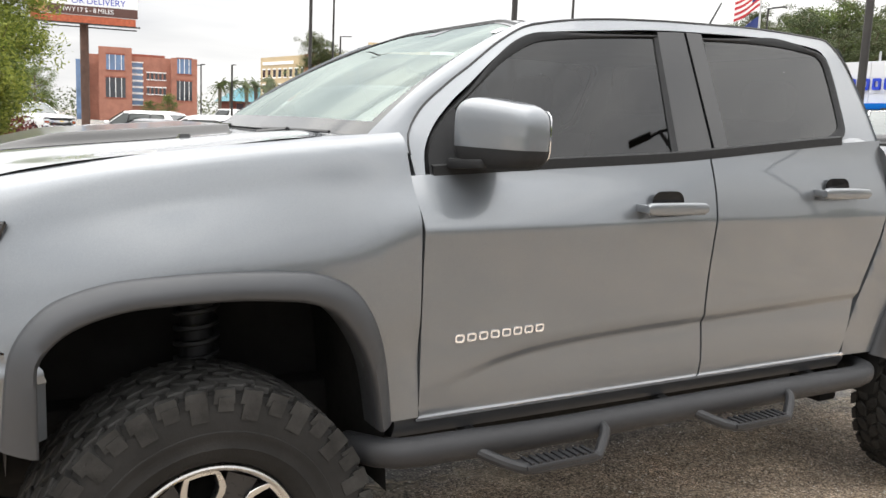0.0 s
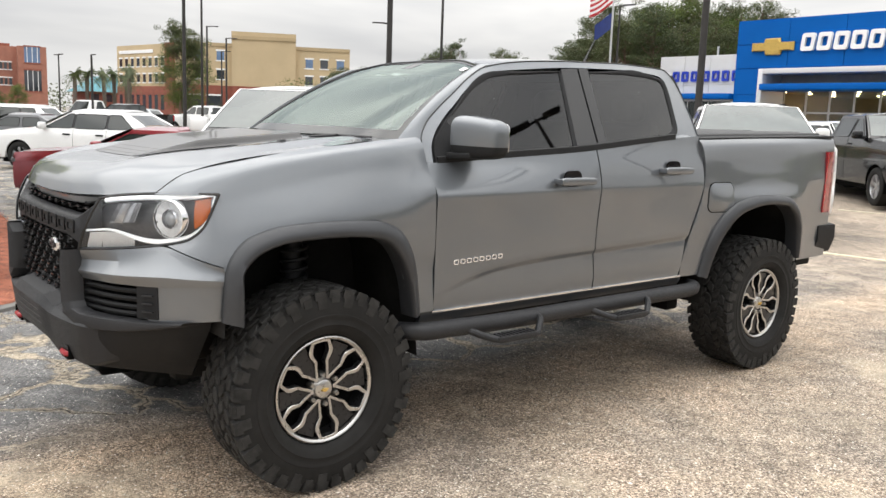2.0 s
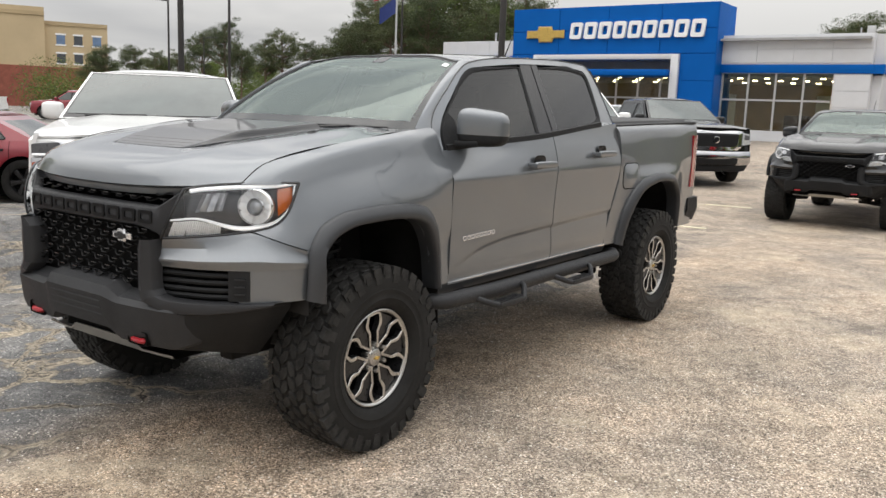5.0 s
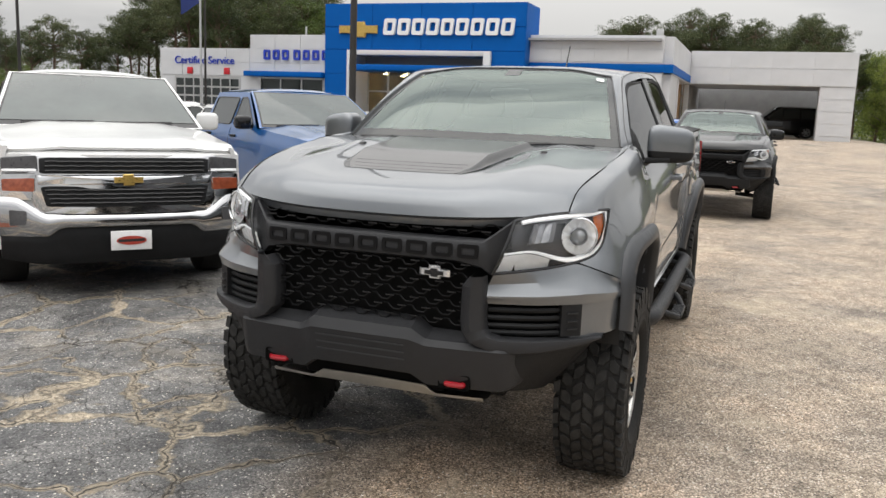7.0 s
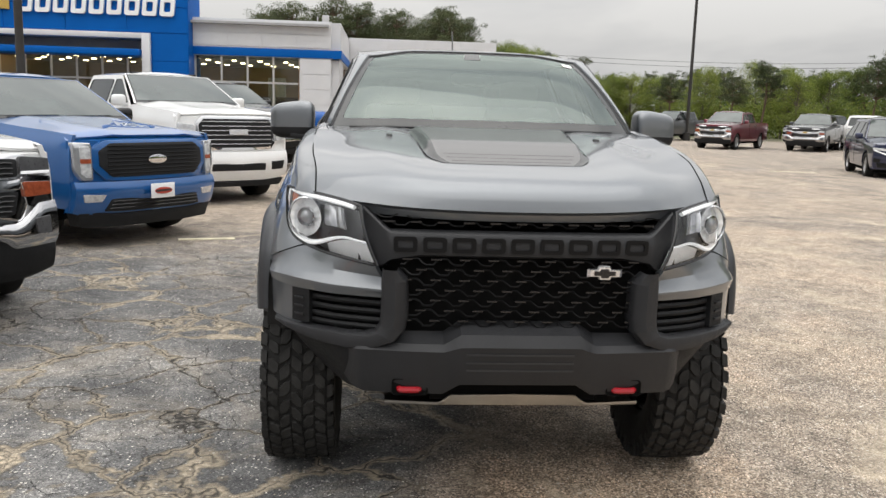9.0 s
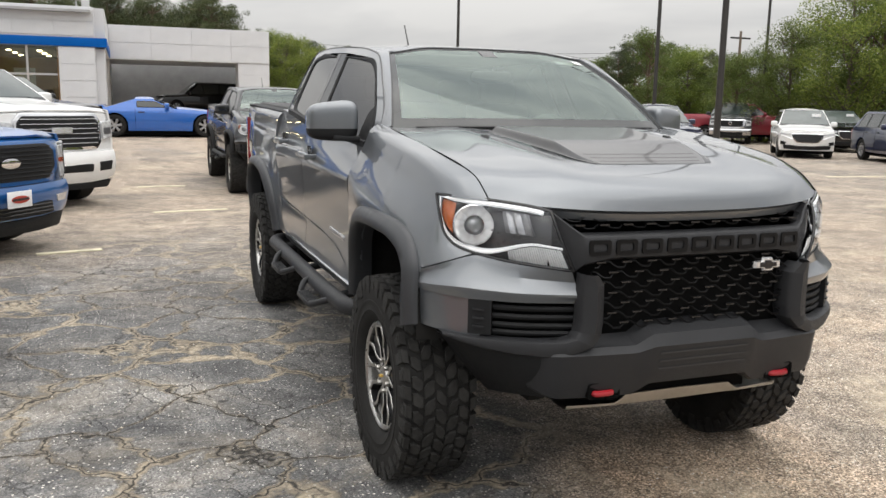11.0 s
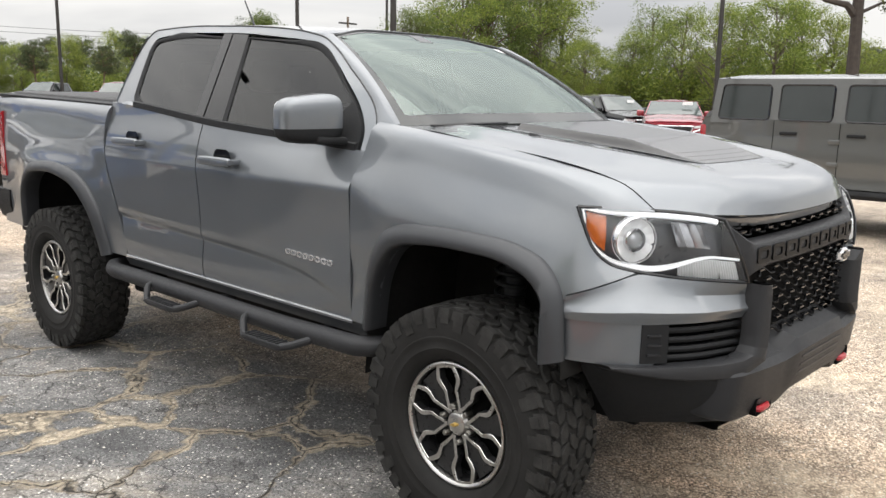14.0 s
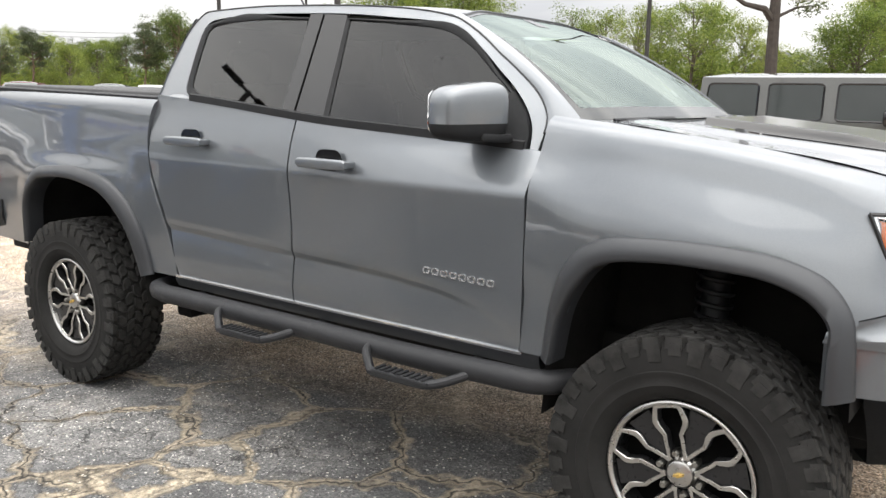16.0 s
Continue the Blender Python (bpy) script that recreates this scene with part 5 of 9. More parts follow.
for k in range(2):
    part("mesh_bar", wave_bar(1.152 + 0.024 * k, -0.50, 0.50, -0.790 + 0.01 * k, 0.25 + 0.5 * k, 0.0055, 0.0028), MESH_BLACK, grille)
for j in range(-5, 6):
    part("mesh_link", Geo().box((0.0905 * j - 0.018, -0.801 + 0.1 * abs(0.0905 * j) ** 2.2, 1.158 - 0.003), (0.0905 * j + 0.018, -0.787 + 0.1 * abs(0.0905 * j) ** 2.2, 1.158 + 0.003)), LINK_BLACK, grille)


def emblem(c, w, ny, sc=1.0):
    """A plain cross of a bar and a block."""
    g = Geo()
    pts = [(-1, -0.28), (-0.38, -0.28), (-0.33, -0.55), (0.38, -0.55), (0.43, -0.28), (1, -0.28), (1.0, 0.28), (0.38, 0.28), (0.33, 0.55), (-0.38, 0.55), (-0.43, 0.28), (-1, 0.28)]
    pts = [(p[0] * w / 2, p[1] * w / 2.6) for p in pts]
    g.rings([[(c[0] + p[0] * s, c[1] - d, c[2] + p[1] * s) for p in pts] for d, s in ((0.0, 1.0), (0.005, 1.0), (0.013, 0.84))])
    return g


e = part("emblem", emblem((0.283, -0.852, 1.003), 0.120, -1), LETTER, grille, "plain chrome cross emblem with black centre", 20)
part("emblem_centre", emblem((0.283, -0.856, 1.003), 0.082, -1), GLOSS_BLACK, e, "", 20)

# ---- bed, tailgate, rear ----
part("bed_cover", Geo().hexa([(-0.80, 2.62, 1.478), (0.80, 2.62, 1.478), (0.79, 4.10, 1.508), (-0.79, 4.10, 1.508), (-0.79, 2.63, 1.506), (0.79, 2.63, 1.506), (0.78, 4.09, 1.536), (-0.78, 4.09, 1.536)], 0.008), VINYL, truck, "black folding bed cover")
both("bed_rail", Geo().rings([[(x, y, BED[0](y)[1] + dz) for x, dz in ((0.775, -0.01), (0.872, -0.004), (0.872, 0.010), (0.80, 0.016), (0.775, 0.012))] for y in lin(2.53, 4.12, 12)]), BLACK_PLASTIC, truck)
part("bed_front", Geo().box((-0.86, 2.60, 0.72), (0.86, 2.63, 1.47)), PAINT, truck)
part("tailgate", Geo().box((-0.80, 4.08, 0.86), (0.80, 4.135, 1.50), 0.015), PAINT, truck)
g = Geo().rings([[(x, y, z) for x, y in ((0.78, 4.165), (0.862, 4.155), (0.893, 4.125), (0.906, 4.06), (0.906, 4.0), (0.78, 4.0))] for z in (0.99, 1.01, 1.39, 1.41)])
both("tail_lamp", g, RED_LENS, truck, "red tail lamp", 40)
rows = [[(x, y, z) for x in lin(-0.86, 0.86, 10)] for y, z in ((4.10, 0.90), (4.21, 0.895), (4.235, 0.86), (4.235, 0.76), (4.20, 0.705), (4.05, 0.69))]
g = Geo().grid(rows)
for sg in (1, -1):
    g.rings([[(sg * x, y, z) for x, z in ((0.84, 0.905), (0.90, 0.895), (0.905, 0.80), (0.87, 0.70), (0.82, 0.69))] for y in (3.98, 4.05, 4.16, 4.215)])
part("rear_bumper", g, BLACK_PLASTIC, truck, "black rear bumper")

# ---- cabin ----
g = Geo().rings([[(x, y, z) for y, z in ((0.40, 1.20), (0.40, 1.42), (0.62, 1.435), (0.85, 1.40), (0.95, 1.33), (0.95, 1.15))] for x in (-0.74, -0.4, 0, 0.4, 0.74)])
part("dashboard", g, CABIN, truck)
part("cabin_floor", Geo().box((-0.82, 0.56, 0.70), (0.82, 2.55, 0.76)), CABIN, truck)
both("door_lining", Geo().box((0.80, 0.60, 0.76), (0.83, 2.45, 1.33), 0.01), CABIN, truck)
part("headliner", Geo().box((-0.58, 1.22, 1.815), (0.58, 2.46, 1.83), 0.004), plain("grey headliner", (0.30, 0.30, 0.29), 0.9), truck)


def seat(cx, y, w):
    g = Geo()
    g.hexa([(cx - w, y, 0.95), (cx + w, y, 0.95), (cx + w, y + 0.50, 0.93), (cx - w, y + 0.50, 0.93), (cx - w, y, 1.08), (cx + w, y, 1.08), (cx + w, y + 0.50, 1.04), (cx - w, y + 0.50, 1.04)], 0.04)
    g.hexa([(cx - w, y + 0.45, 1.0), (cx + w, y + 0.45, 1.0), (cx + w, y + 0.58, 1.0), (cx - w, y + 0.58, 1.0), (cx - w * 0.85, y + 0.62, 1.56), (cx + w * 0.85, y + 0.62, 1.56), (cx + w * 0.85, y + 0.72, 1.56), (cx - w * 0.85, y + 0.72, 1.56)], 0.04)
    return g


def headrest(cx, y):
    return Geo().rings(blob((cx, y, 1.64), (0.125, 0.05, 0.085), 3.5, 10, 16)).tube([(cx - 0.06, y, 1.5), (cx - 0.06, y, 1.62)], 0.007, 6).tube([(cx + 0.06, y, 1.5), (cx + 0.06, y, 1.62)], 0.007, 6)


for cx in (-0.38, 0.38):
    s_ = part("front_seat", seat(cx, 1.12, 0.25), SEAT, truck)
    part("headrest", headrest(cx, 1.80), SEAT, s_)
s_ = part("rear_bench", seat(0, 1.86, 0.66), SEAT, truck)
for cx in (-0.36, 0.36):
    part("headrest", headrest(cx, 2.50), SEAT, s_)
m = pose(0.38, 0.98, 1.33, 62, 0, 0)
g = Geo()
g.tube([tuple(m @ Vector((0.185 * math.cos(k * 0.19635), 0.185 * math.sin(k * 0.19635), 0))) for k in range(33)], 0.015, 8)
g.rings(blob(tuple(m.translation), (0.07, 0.04, 0.05), 2.5, 8, 12)).tube([tuple(m @ Vector((-0.18, 0, 0))), tuple(m @ Vector((0.18, 0, 0)))], 0.014, 6)
part("steering_wheel", g, CABIN, truck)
part("rear_view_mirror", Geo().rings(blob((0, 1.02, 1.70), (0.12, 0.02, 0.035), 4, 8, 16)), GLOSS_BLACK, truck)

# ---- wheels ----
TYRE_R = 0.428


def tyre_geo(R=TYRE_R, half=0.145, rim=0.222):
    prof = [(-half * 0.72, rim - 0.004), (-half * 0.90, rim + 0.025), (-half * 1.0, rim + 0.085), (-half * 0.99, R - 0.055), (-half * 0.90, R - 0.022), (-half * 0.6, R - 0.012), (0, R - 0.010),
            (half * 0.6, R - 0.012), (half * 0.90, R - 0.022), (half * 0.99, R - 0.055), (half * 1.0, rim + 0.100), (half * 1.014, rim + 0.098), (half * 1.014, rim + 0.090), (half * 1.0, rim + 0.085), (half * 1.0, rim + 0.060), (half * 1.01, rim + 0.057), (half * 0.99, rim + 0.052), (half * 0.97, rim + 0.040), (half * 0.88, rim + 0.020), (half * 0.78, rim + 0.010), (half * 0.70, rim + 0.004)]
    return Geo().revolve(prof, 72)


def lug(g, a, x0, x1, r0, r1, da, skew=0.0):
    """A tread block about the angle a, from x0 to x1 across."""
    c = []
    for r, s in ((r0, 1.0), (r1, 0.86)):
        for x, k in ((x0, -1), (x1, -1), (x1, 1), (x0, 1)):
            xm = (x0 + x1) / 2
            xx = xm + (x - xm) * s
            an = a + da * k * s + skew * (xx - xm)
            c.append((xx, r * math.cos(an), r * math.sin(an)))
    g.hexa(c)


def tread_block(g, a, xc, w, r0, r1, pitch, shear, rnd):
    """A crooked six-sided block with bevelled top about the angle a."""
    six = [(-0.5, -0.30), (-0.05, -0.50), (0.5, -0.36), (0.5, 0.30), (0.05, 0.50), (-0.5, 0.36)]
    six = [(x + rnd.uniform(-0.04, 0.04), y + shear * x + rnd.uniform(-0.04, 0.04)) for x, y in six]
    g.rings([[(xc + x * w * s, r * math.cos(a + y * pitch * s), r * math.sin(a + y * pitch * s)) for x, y in six] for r, s in ((r0, 1.0), (r1 - 0.003, 0.94), (r1, 0.82))])


def tread_geo(R=TYRE_R, half=0.145, n=38):
    g = Geo()
    rnd = random.Random(5)
    p = 6.28319 / n
    for k in range(n):
        a = p * k
        for c, (xc, w, off, sh) in enumerate(((0.0, 0.046, 0.0, 0.5), (-0.046, 0.047, 0.45, -0.4), (0.046, 0.047, 0.55, -0.4), (-0.092, 0.047, 0.05, 0.35), (0.092, 0.047, 0.95, 0.35))):
            tread_block(g, a + p * (off + rnd.uniform(-0.05, 0.05)), xc, w * 0.93, R - 0.022, R - 0.0008 * c, p * 0.88, sh, rnd)
        for sg in (-1, 1):
            o = p * (0.5 if sg < 0 else 0.45)
            long_ = k % 2
            x0, x1 = sorted((sg * 0.117, sg * (0.1465 if long_ else 0.1425)))
            lug(g, a + o, x0, x1, R - 0.040, R - 0.006, p * 0.40, 0.9 * sg)
            # shoulder ribs that run down the sidewall
            x0, x1 = sorted((sg * 0.128, sg * (0.1475 if long_ else 0.1460)))
            lug(g, a + o, x0, x1, R - (0.078 if long_ else 0.058), R - 0.024, p * (0.36 if long_ else 0.31))
    return g


def petal(flanks):
    """One machined spoke loop, pointing up (+z), face at x = 0."""
    outline = [(0.046, -28), (0.078, -18.5), (0.120, -12.2), (0.152, -16.2), (0.168, -16.4), (0.199, -11.5), (0.210, -9.6), (0.210, 9.6), (0.199, 11.5), (0.168, 16.4), (0.152, 16.2), (0.120, 12.2), (0.078, 18.5), (0.046, 28)]
    pts = []
    for (r0, a0), (r1, a1) in zip(outline, outline[1:]):
        for k in range(3):
            r, a_ = r0 + (r1 - r0) * k / 3, radians(a0 + (a1 - a0) * k / 3)
            pts.append((r * math.sin(a_), r * math.cos(a_)))
    r, a_ = outline[-1][0], radians(outline[-1][1])
    pts.append((r * math.sin(a_), r * math.cos(a_)))
    g = Geo()
    rr = []
    for i, p in enumerate(pts):
        q0, q1 = Vector(pts[max(i - 1, 0)]), Vector(pts[min(i + 1, len(pts) - 1)])
        t = (q1 - q0).normalized()
        nrm = Vector((-t.y, t.x))
        rad = math.hypot(*p)
        w = 0.0060 + 0.0030 * math.exp(-((rad - 0.165) / 0.035) ** 2)
        x = 0.012 * (rad / 0.2) ** 2 - 0.010
        o, i_ = Vector(p) + nrm * w, Vector(p) - nrm * w
        ribs = [(x - 0.034, o.x, o.y), (x - 0.002, o.x, o.y), (x, o.x * 0.9 + i_.x * 0.1, o.y * 0.9 + i_.y * 0.1), (x, o.x * 0.1 + i_.x * 0.9, o.y * 0.1 + i_.y * 0.9), (x - 0.002, i_.x, i_.y), (x - 0.034, i_.x, i_.y)]
        rr.append(ribs)
    if flanks:
        return g.grid([r[:2] for r in rr]).grid([r[4:] for r in rr])
    return g.grid([r[1:5] for r in rr])


def dark_spoke():
    g = Geo()
    g.hexa([(-0.045, -0.018, 0.05), (-0.016, -0.018, 0.05), (-0.016, 0.018, 0.05), (-0.045, 0.018, 0.05), (-0.045, -0.045, 0.20), (-0.012, -0.04, 0.20), (-0.012, 0.04, 0.20), (-0.045, 0.045, 0.20)])
    return g


WHEEL_MESH = {}


def wheel_meshes():
    barrel = Geo().revolve([(-0.20, 0.215), (-0.19, 0.20), (-0.06, 0.196), (-0.02, 0.207), (0.002, 0.2135)], 56)
    disc = Geo().revolve([(-0.075, 0.198), (-0.070, 0.10), (-0.04, 0.06), (-0.03, 0.0005)], 40)
    lipg = Geo().revolve([(-0.014, 0.2085), (0.002, 0.2110), (0.009, 0.218), (0.010, 0.221), (0.008, 0.2255), (0.0, 0.2285), (-0.03, 0.222)], 72)
    hub = Geo().revolve([(-0.035, 0.052), (-0.018, 0.048), (-0.012, 0.041), (-0.006, 0.039), (-0.003, 0.034), (-0.0015, 0.0005)], 36)
    nut = Geo().revolve([(-0.03, 0.0125), (0.000, 0.0120), (0.007, 0.0085), (0.007, 0.0005)], 6)
    brake = Geo().revolve([(-0.11, 0.155), (-0.085, 0.155), (-0.083, 0.09)], 40)
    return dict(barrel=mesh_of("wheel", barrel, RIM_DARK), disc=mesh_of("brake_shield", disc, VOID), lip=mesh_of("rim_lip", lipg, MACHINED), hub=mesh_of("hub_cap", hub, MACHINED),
                nut=mesh_of("lug_nut", nut, STEEL), spoke=mesh_of("spoke", petal(False), MACHINED, 30), flank=mesh_of("spoke_flank", petal(True), RIM_DARK, 30), web=mesh_of("spoke_web", dark_spoke(), RIM_DARK), brake=mesh_of("brake_disc", brake, STEEL),
                tyre=mesh_of("tyre", tyre_geo(), RUBBER_SIDE, 40), tread=mesh_of("tread", tread_geo(), RUBBER, 0), cap=mesh_of("cap_mark", emblem((0, 0, 0), 0.032, -1), GOLD, 20))


WM = wheel_meshes()


def sub(name, me, parent, m=None, label=""):
    ob = new(name, me)
    ob.parent = parent
    if m is not None:
        ob.matrix_basis = m
    if label:
        ob["label"] = label
    return ob


def truck_wheel(x, y, turn, spin):
    """turn: 0 for the side whose face looks to +x, 180 for the other."""
    w = sub("wheel", WM["barrel"], truck, pose(x, y, TYRE_R, 0, 0, turn) @ pose(0, 0, 0, spin, 0, 0), "black and machined alloy wheel with off-road tyre")
    off = pose(-0.110, 0, 0)
    sub("tyre", WM["tyre"], w, off)
    sub("tread", WM["tread"], w, off)
    sub("rim_lip", WM["lip"], w)
    sub("brake_shield", WM["disc"], w)
    sub("brake_disc", WM["brake"], w)
    sub("hub_cap", WM["hub"], w)
    sub("cap_mark", WM["cap"], w, pose(-0.0022, 0, 0, 0, 0, 90), "plain gold mark")
    for k in range(6):
        s_ = sub("spoke", WM["spoke"], w, pose(0, 0, 0, 60 * k, 0, 0))
        sub("spoke_flank", WM["flank"], w, pose(0, 0, 0, 60 * k, 0, 0))
        sub("spoke_web", WM["web"], w, pose(0, 0, 0, 60 * k + 30, 0, 0))
        a_ = radians(60 * k)
        sub("lug_nut", WM["nut"], w, pose(-0.002, 0.064 * math.sin(a_), 0.064 * math.cos(a_)))


for x, y, turn, spin in ((0.915, 0.0, 0, 6), (0.925, 3.258, 0, 20), (-0.915, 0.0, 180, 14), (-0.925, 3.258, 180, 33)):
    truck_wheel(x, y, turn, spin)

# ---- other parked vehicles ----
CAR_GLASS = plain("car glass", (0.022, 0.027, 0.026), 0.05, 0, 0.1, 2, rvar=0.02, spec=0.6, coat=0.2)
SHIELD_GLASS = plain("car windshield", (0.050, 0.064, 0.060), 0.06, 0, 0.2, 2, rvar=0.03, spec=0.6, coat=0.3)
ALLOY = plain("silver alloy", (0.42, 0.42, 0.43), 0.3, 0.9, 0.1, 10)
PAINTS = dict(
    white=car_paint("white paint", (0.78, 0.78, 0.77), 0.0, 0.4), black=car_paint("black paint", (0.008, 0.0085, 0.0095), 0.6, 0.25, 0.6),
    blue=car_paint("blue paint", (0.004, 0.090, 0.30), 0.25, 0.3), red=car_paint("deep red paint", (0.235, 0.010, 0.022), 0.35, 0.3),
    navy=car_paint("navy paint", (0.012, 0.018, 0.055), 0.3, 0.3), grey=car_paint("dark grey paint", (0.055, 0.058, 0.062), 0.35, 0.35),
    jeep=car_paint("sting grey paint", (0.076, 0.078, 0.075), 0.0, 0.4), vette=car_paint("bright blue paint", (0.008, 0.105, 0.43), 0.2, 0.3),
    maroon=car_paint("maroon paint", (0.13, 0.008, 0.02), 0.35, 0.3), silver=car_paint("silver paint", (0.40, 0.41, 0.42), 0.6, 0.35))


BUMPER_CHROME = plain("bumper chrome", (0.50, 0.50, 0.51), 0.10, 1.0, 0.06, 4, rvar=0.04)
TURN = plain("amber lamp", (0.30, 0.07, 0.03), 0.2, 0, 0.3, 30, coat=1)
CAR_LAMP = plain("clear car lamp", (0.58, 0.59, 0.60), 0.2, 0.25, 0.35, 22, coat=1.0)
LAMP_WHITE_DULL = plain("clear light guide", (0.55, 0.56, 0.57), 0.15, 0.7, 0.04, 20)


def facing_out(o):
    """Turn the faces of a closed part outwards."""
    bm = bmesh.new()
    bm.from_mesh(o.data)
    bmesh.ops.recalc_face_normals(bm, faces=bm.faces)
    bm.to_mesh(o.data)
    bm.free()
    return o


def gw_meshes():
    tyre = Geo().revolve([(-0.11, 0.24), (-0.125, 0.27), (-0.125, 0.34), (-0.105, 0.375), (-0.05, 0.38), (0.05, 0.38), (0.105, 0.375), (0.125, 0.34), (0.125, 0.27), (0.112, 0.245), (0.09, 0.235)], 40)
    rim = Geo().revolve([(0.095, 0.246), (0.10, 0.235), (0.06, 0.222), (-0.06, 0.21)], 40)
    back = Geo().revolve([(0.0, 0.215), (-0.01, 0.0005)], 24)
    spoke = Geo().hexa([(0.03, -0.032, 0.03), (0.075, -0.026, 0.03), (0.075, 0.026, 0.03), (0.03, 0.032, 0.03), (0.05, -0.05, 0.228), (0.090, -0.042, 0.228), (0.090, 0.042, 0.228), (0.05, 0.05, 0.228)], 0.006)
    hub = Geo().revolve([(0.03, 0.06), (0.08, 0.055), (0.088, 0.03), (0.09, 0.0005)], 20)
    return {k: mesh_of(k, g, m) for k, g, m in (("tyre", tyre, RUBBER_SIDE), ("rim", rim, ALLOY), ("backing", back, VOID), ("spoke", spoke, ALLOY), ("hub", hub, ALLOY))}


GW = gw_meshes()
GW_DARK = {k: mesh_of(k, Geo().add([v.co[:] for v in GW[k].vertices], [tuple(p.vertices) for p in GW[k].polygons]), RIM_DARK) for k in ("rim", "spoke", "hub")}


def vehicle(name, label, paint, at, L=5.8, W=2.0, H=1.9, wb=3.65, fo=0.95, r=0.40, clear=0.42, hood0=1.13, hood1=1.27, cowl=0.62, wst=1.35, roofend=2.75, belt=1.27,
            rear_low=None, deck=None, windows=((0.0, 0.95), (1.05, 1.9)), kind="pickup", style="chrome", dark_rims=False, category="pickup truck", group="parked vehicles", box=0.0, flare_mat=None, lean=0.06):
    mid = at @ Vector((0, wb / 2, 0))
    at.translation.z = hz(mid.x, mid.y)
    car = thing(name, None, None, label, category, group, at=at)
    tail = L - fo
    rear_low = rear_low if rear_low is not None else roofend + 0.12
    deck = deck if deck is not None else belt
    hwf = curve((-fo, 0.90 if box else 0.84), (-fo + 0.22, 0.955), (0.0, 0.985), (0.6, 1.0), (tail - 0.6, 1.0), (tail - 0.1, 0.965), (tail, 0.93))
    prof = curve((0.0, 0.955 + 0.04 * box), (0.15, 0.985), (0.45, 1.0), (0.78, 0.990), (1.0, 0.940 + 0.05 * box))
    top = curve((-fo, hood0 - 0.05), (-fo + 0.10, hood0), (0.0, hood0 + 0.55 * (hood1 - hood0)), (cowl, hood1 - 0.01), (cowl + 0.25, belt), *(((rear_low - 0.02, belt + 0.02), (rear_low + 0.05, deck), (tail, deck)) if kind != "suv" else ((tail, belt + 0.05),)))
    ra = r * 1.16

    def low(y):
        for yw in (0.0, wb):
            if abs(y - yw) < ra:
                return max(clear, r + math.sqrt(ra * ra - (y - yw) ** 2))
        return clear

    def sx(y, s):
        return W / 2 * hwf(y) * prof(s)

    body = Geo()
    ys_ = sorted(set(lin(-fo + 0.16, tail - 0.02, 46) + [yw + ra * k for yw in (0.0, wb) for k in (-1.0, -0.985, -0.93, -0.8, -0.55, 0.55, 0.8, 0.93, 0.985, 1.0)]))
    rr = []
    for y in ys_:
        z0, z1 = low(y), top(y)
        rr.append([(sx(y, (z - clear) / (z1 - clear)), y, z) for z in lin(z1, min(z0, z1 - 0.02), 14)])
    side = shell(rr, (-0.04, 0, 0))
    body.add(side.v, side.f)
    sm = side.mirrored()
    body.add(sm.v, sm.f)

    def nose_y(x, z):
        return -fo + 0.17 * min(1.0, abs(x) / (W / 2)) ** 3 + lean * (z - 0.6) + 0.30 * max(0, 0.60 - z)

    zs_ = lin(hood0 - 0.05, clear - 0.02, 8)
    rr = [[(u * sx(-fo + 0.16, 0.6), nose_y(u * W / 2, z), z) for u in lin(-1, 1, 16)] for z in zs_]
    rr = [[(u * sx(-fo + 0.16, 0.9), -fo + 0.17 * abs(u) ** 3 + 0.10, hood0 - 0.01) for u in lin(-1, 1, 16)]] + rr
    body.grid(rr)
    t0 = [(u * sx(tail - 0.02, 0.9), tail - 0.02 + 0.03 * (1 - u * u), deck if kind != "suv" else belt + 0.05) for u in lin(-1, 1, 8)]
    body.grid([t0, [(p[0], p[1] + 0.02, (p[2] + clear) / 2) for p in t0], [(p[0], p[1] - 0.02, clear + 0.04) for p in t0]])
    if kind == "pickup":
        body.grid([[(u * sx(y, 0.98), y, deck - 0.02) for u in lin(-1, 1, 6)] for y in (rear_low - 0.1, tail - 0.02)])
    elif kind == "sedan":
        body.grid([[(u * sx(y, 1.0), y, top(y) + 0.03 * (1 - u * u)) for u in lin(-1, 1, 10)] for y in lin(rear_low - 0.25, tail, 8)])
    part("body", body, paint, car, "", 40)
    hood = []
    for v in lin(0, 1, 14):
        y0 = -fo + 0.06 + (cowl + fo - 0.06) * v
        yu = lambda u: y0 + 0.12 * abs(u) ** 3 * (1 - v)
        hood.append([(u * sx(max(yu(u), -fo + 0.16), 1.0), yu(u), top(max(yu(u), -fo + 0.1)) + 0.002 + (0.035 + 0.03 * v) * (1 - abs(u) ** 2.5) - 0.03 * max(0, 1 - v / 0.08) + 0.012 * math.exp(-((abs(u) - 0.55) / 0.12) ** 2)) for u in lin(-1, 1, 22)])
    part("hood", shell(hood, (0, 0.01, -0.02)), paint, car, "", 50)
    # cab
    tum = 0.40 if not box else 0.10
    xb = W / 2 * 0.94 * (1 + 0.05 * box)
    roof_z = H - 0.05
    gxv = lambda z: xb - (z - belt) * tum
    ya = lambda z: cowl + 0.10 + (wst - cowl - 0.05) * (z - belt) / (roof_z - belt)
    yr = lambda z: rear_low + (roofend - rear_low) * (z - belt) / (roof_z - belt)
    cab = Geo()
    zz = lin(belt - 0.02, roof_z, 6)
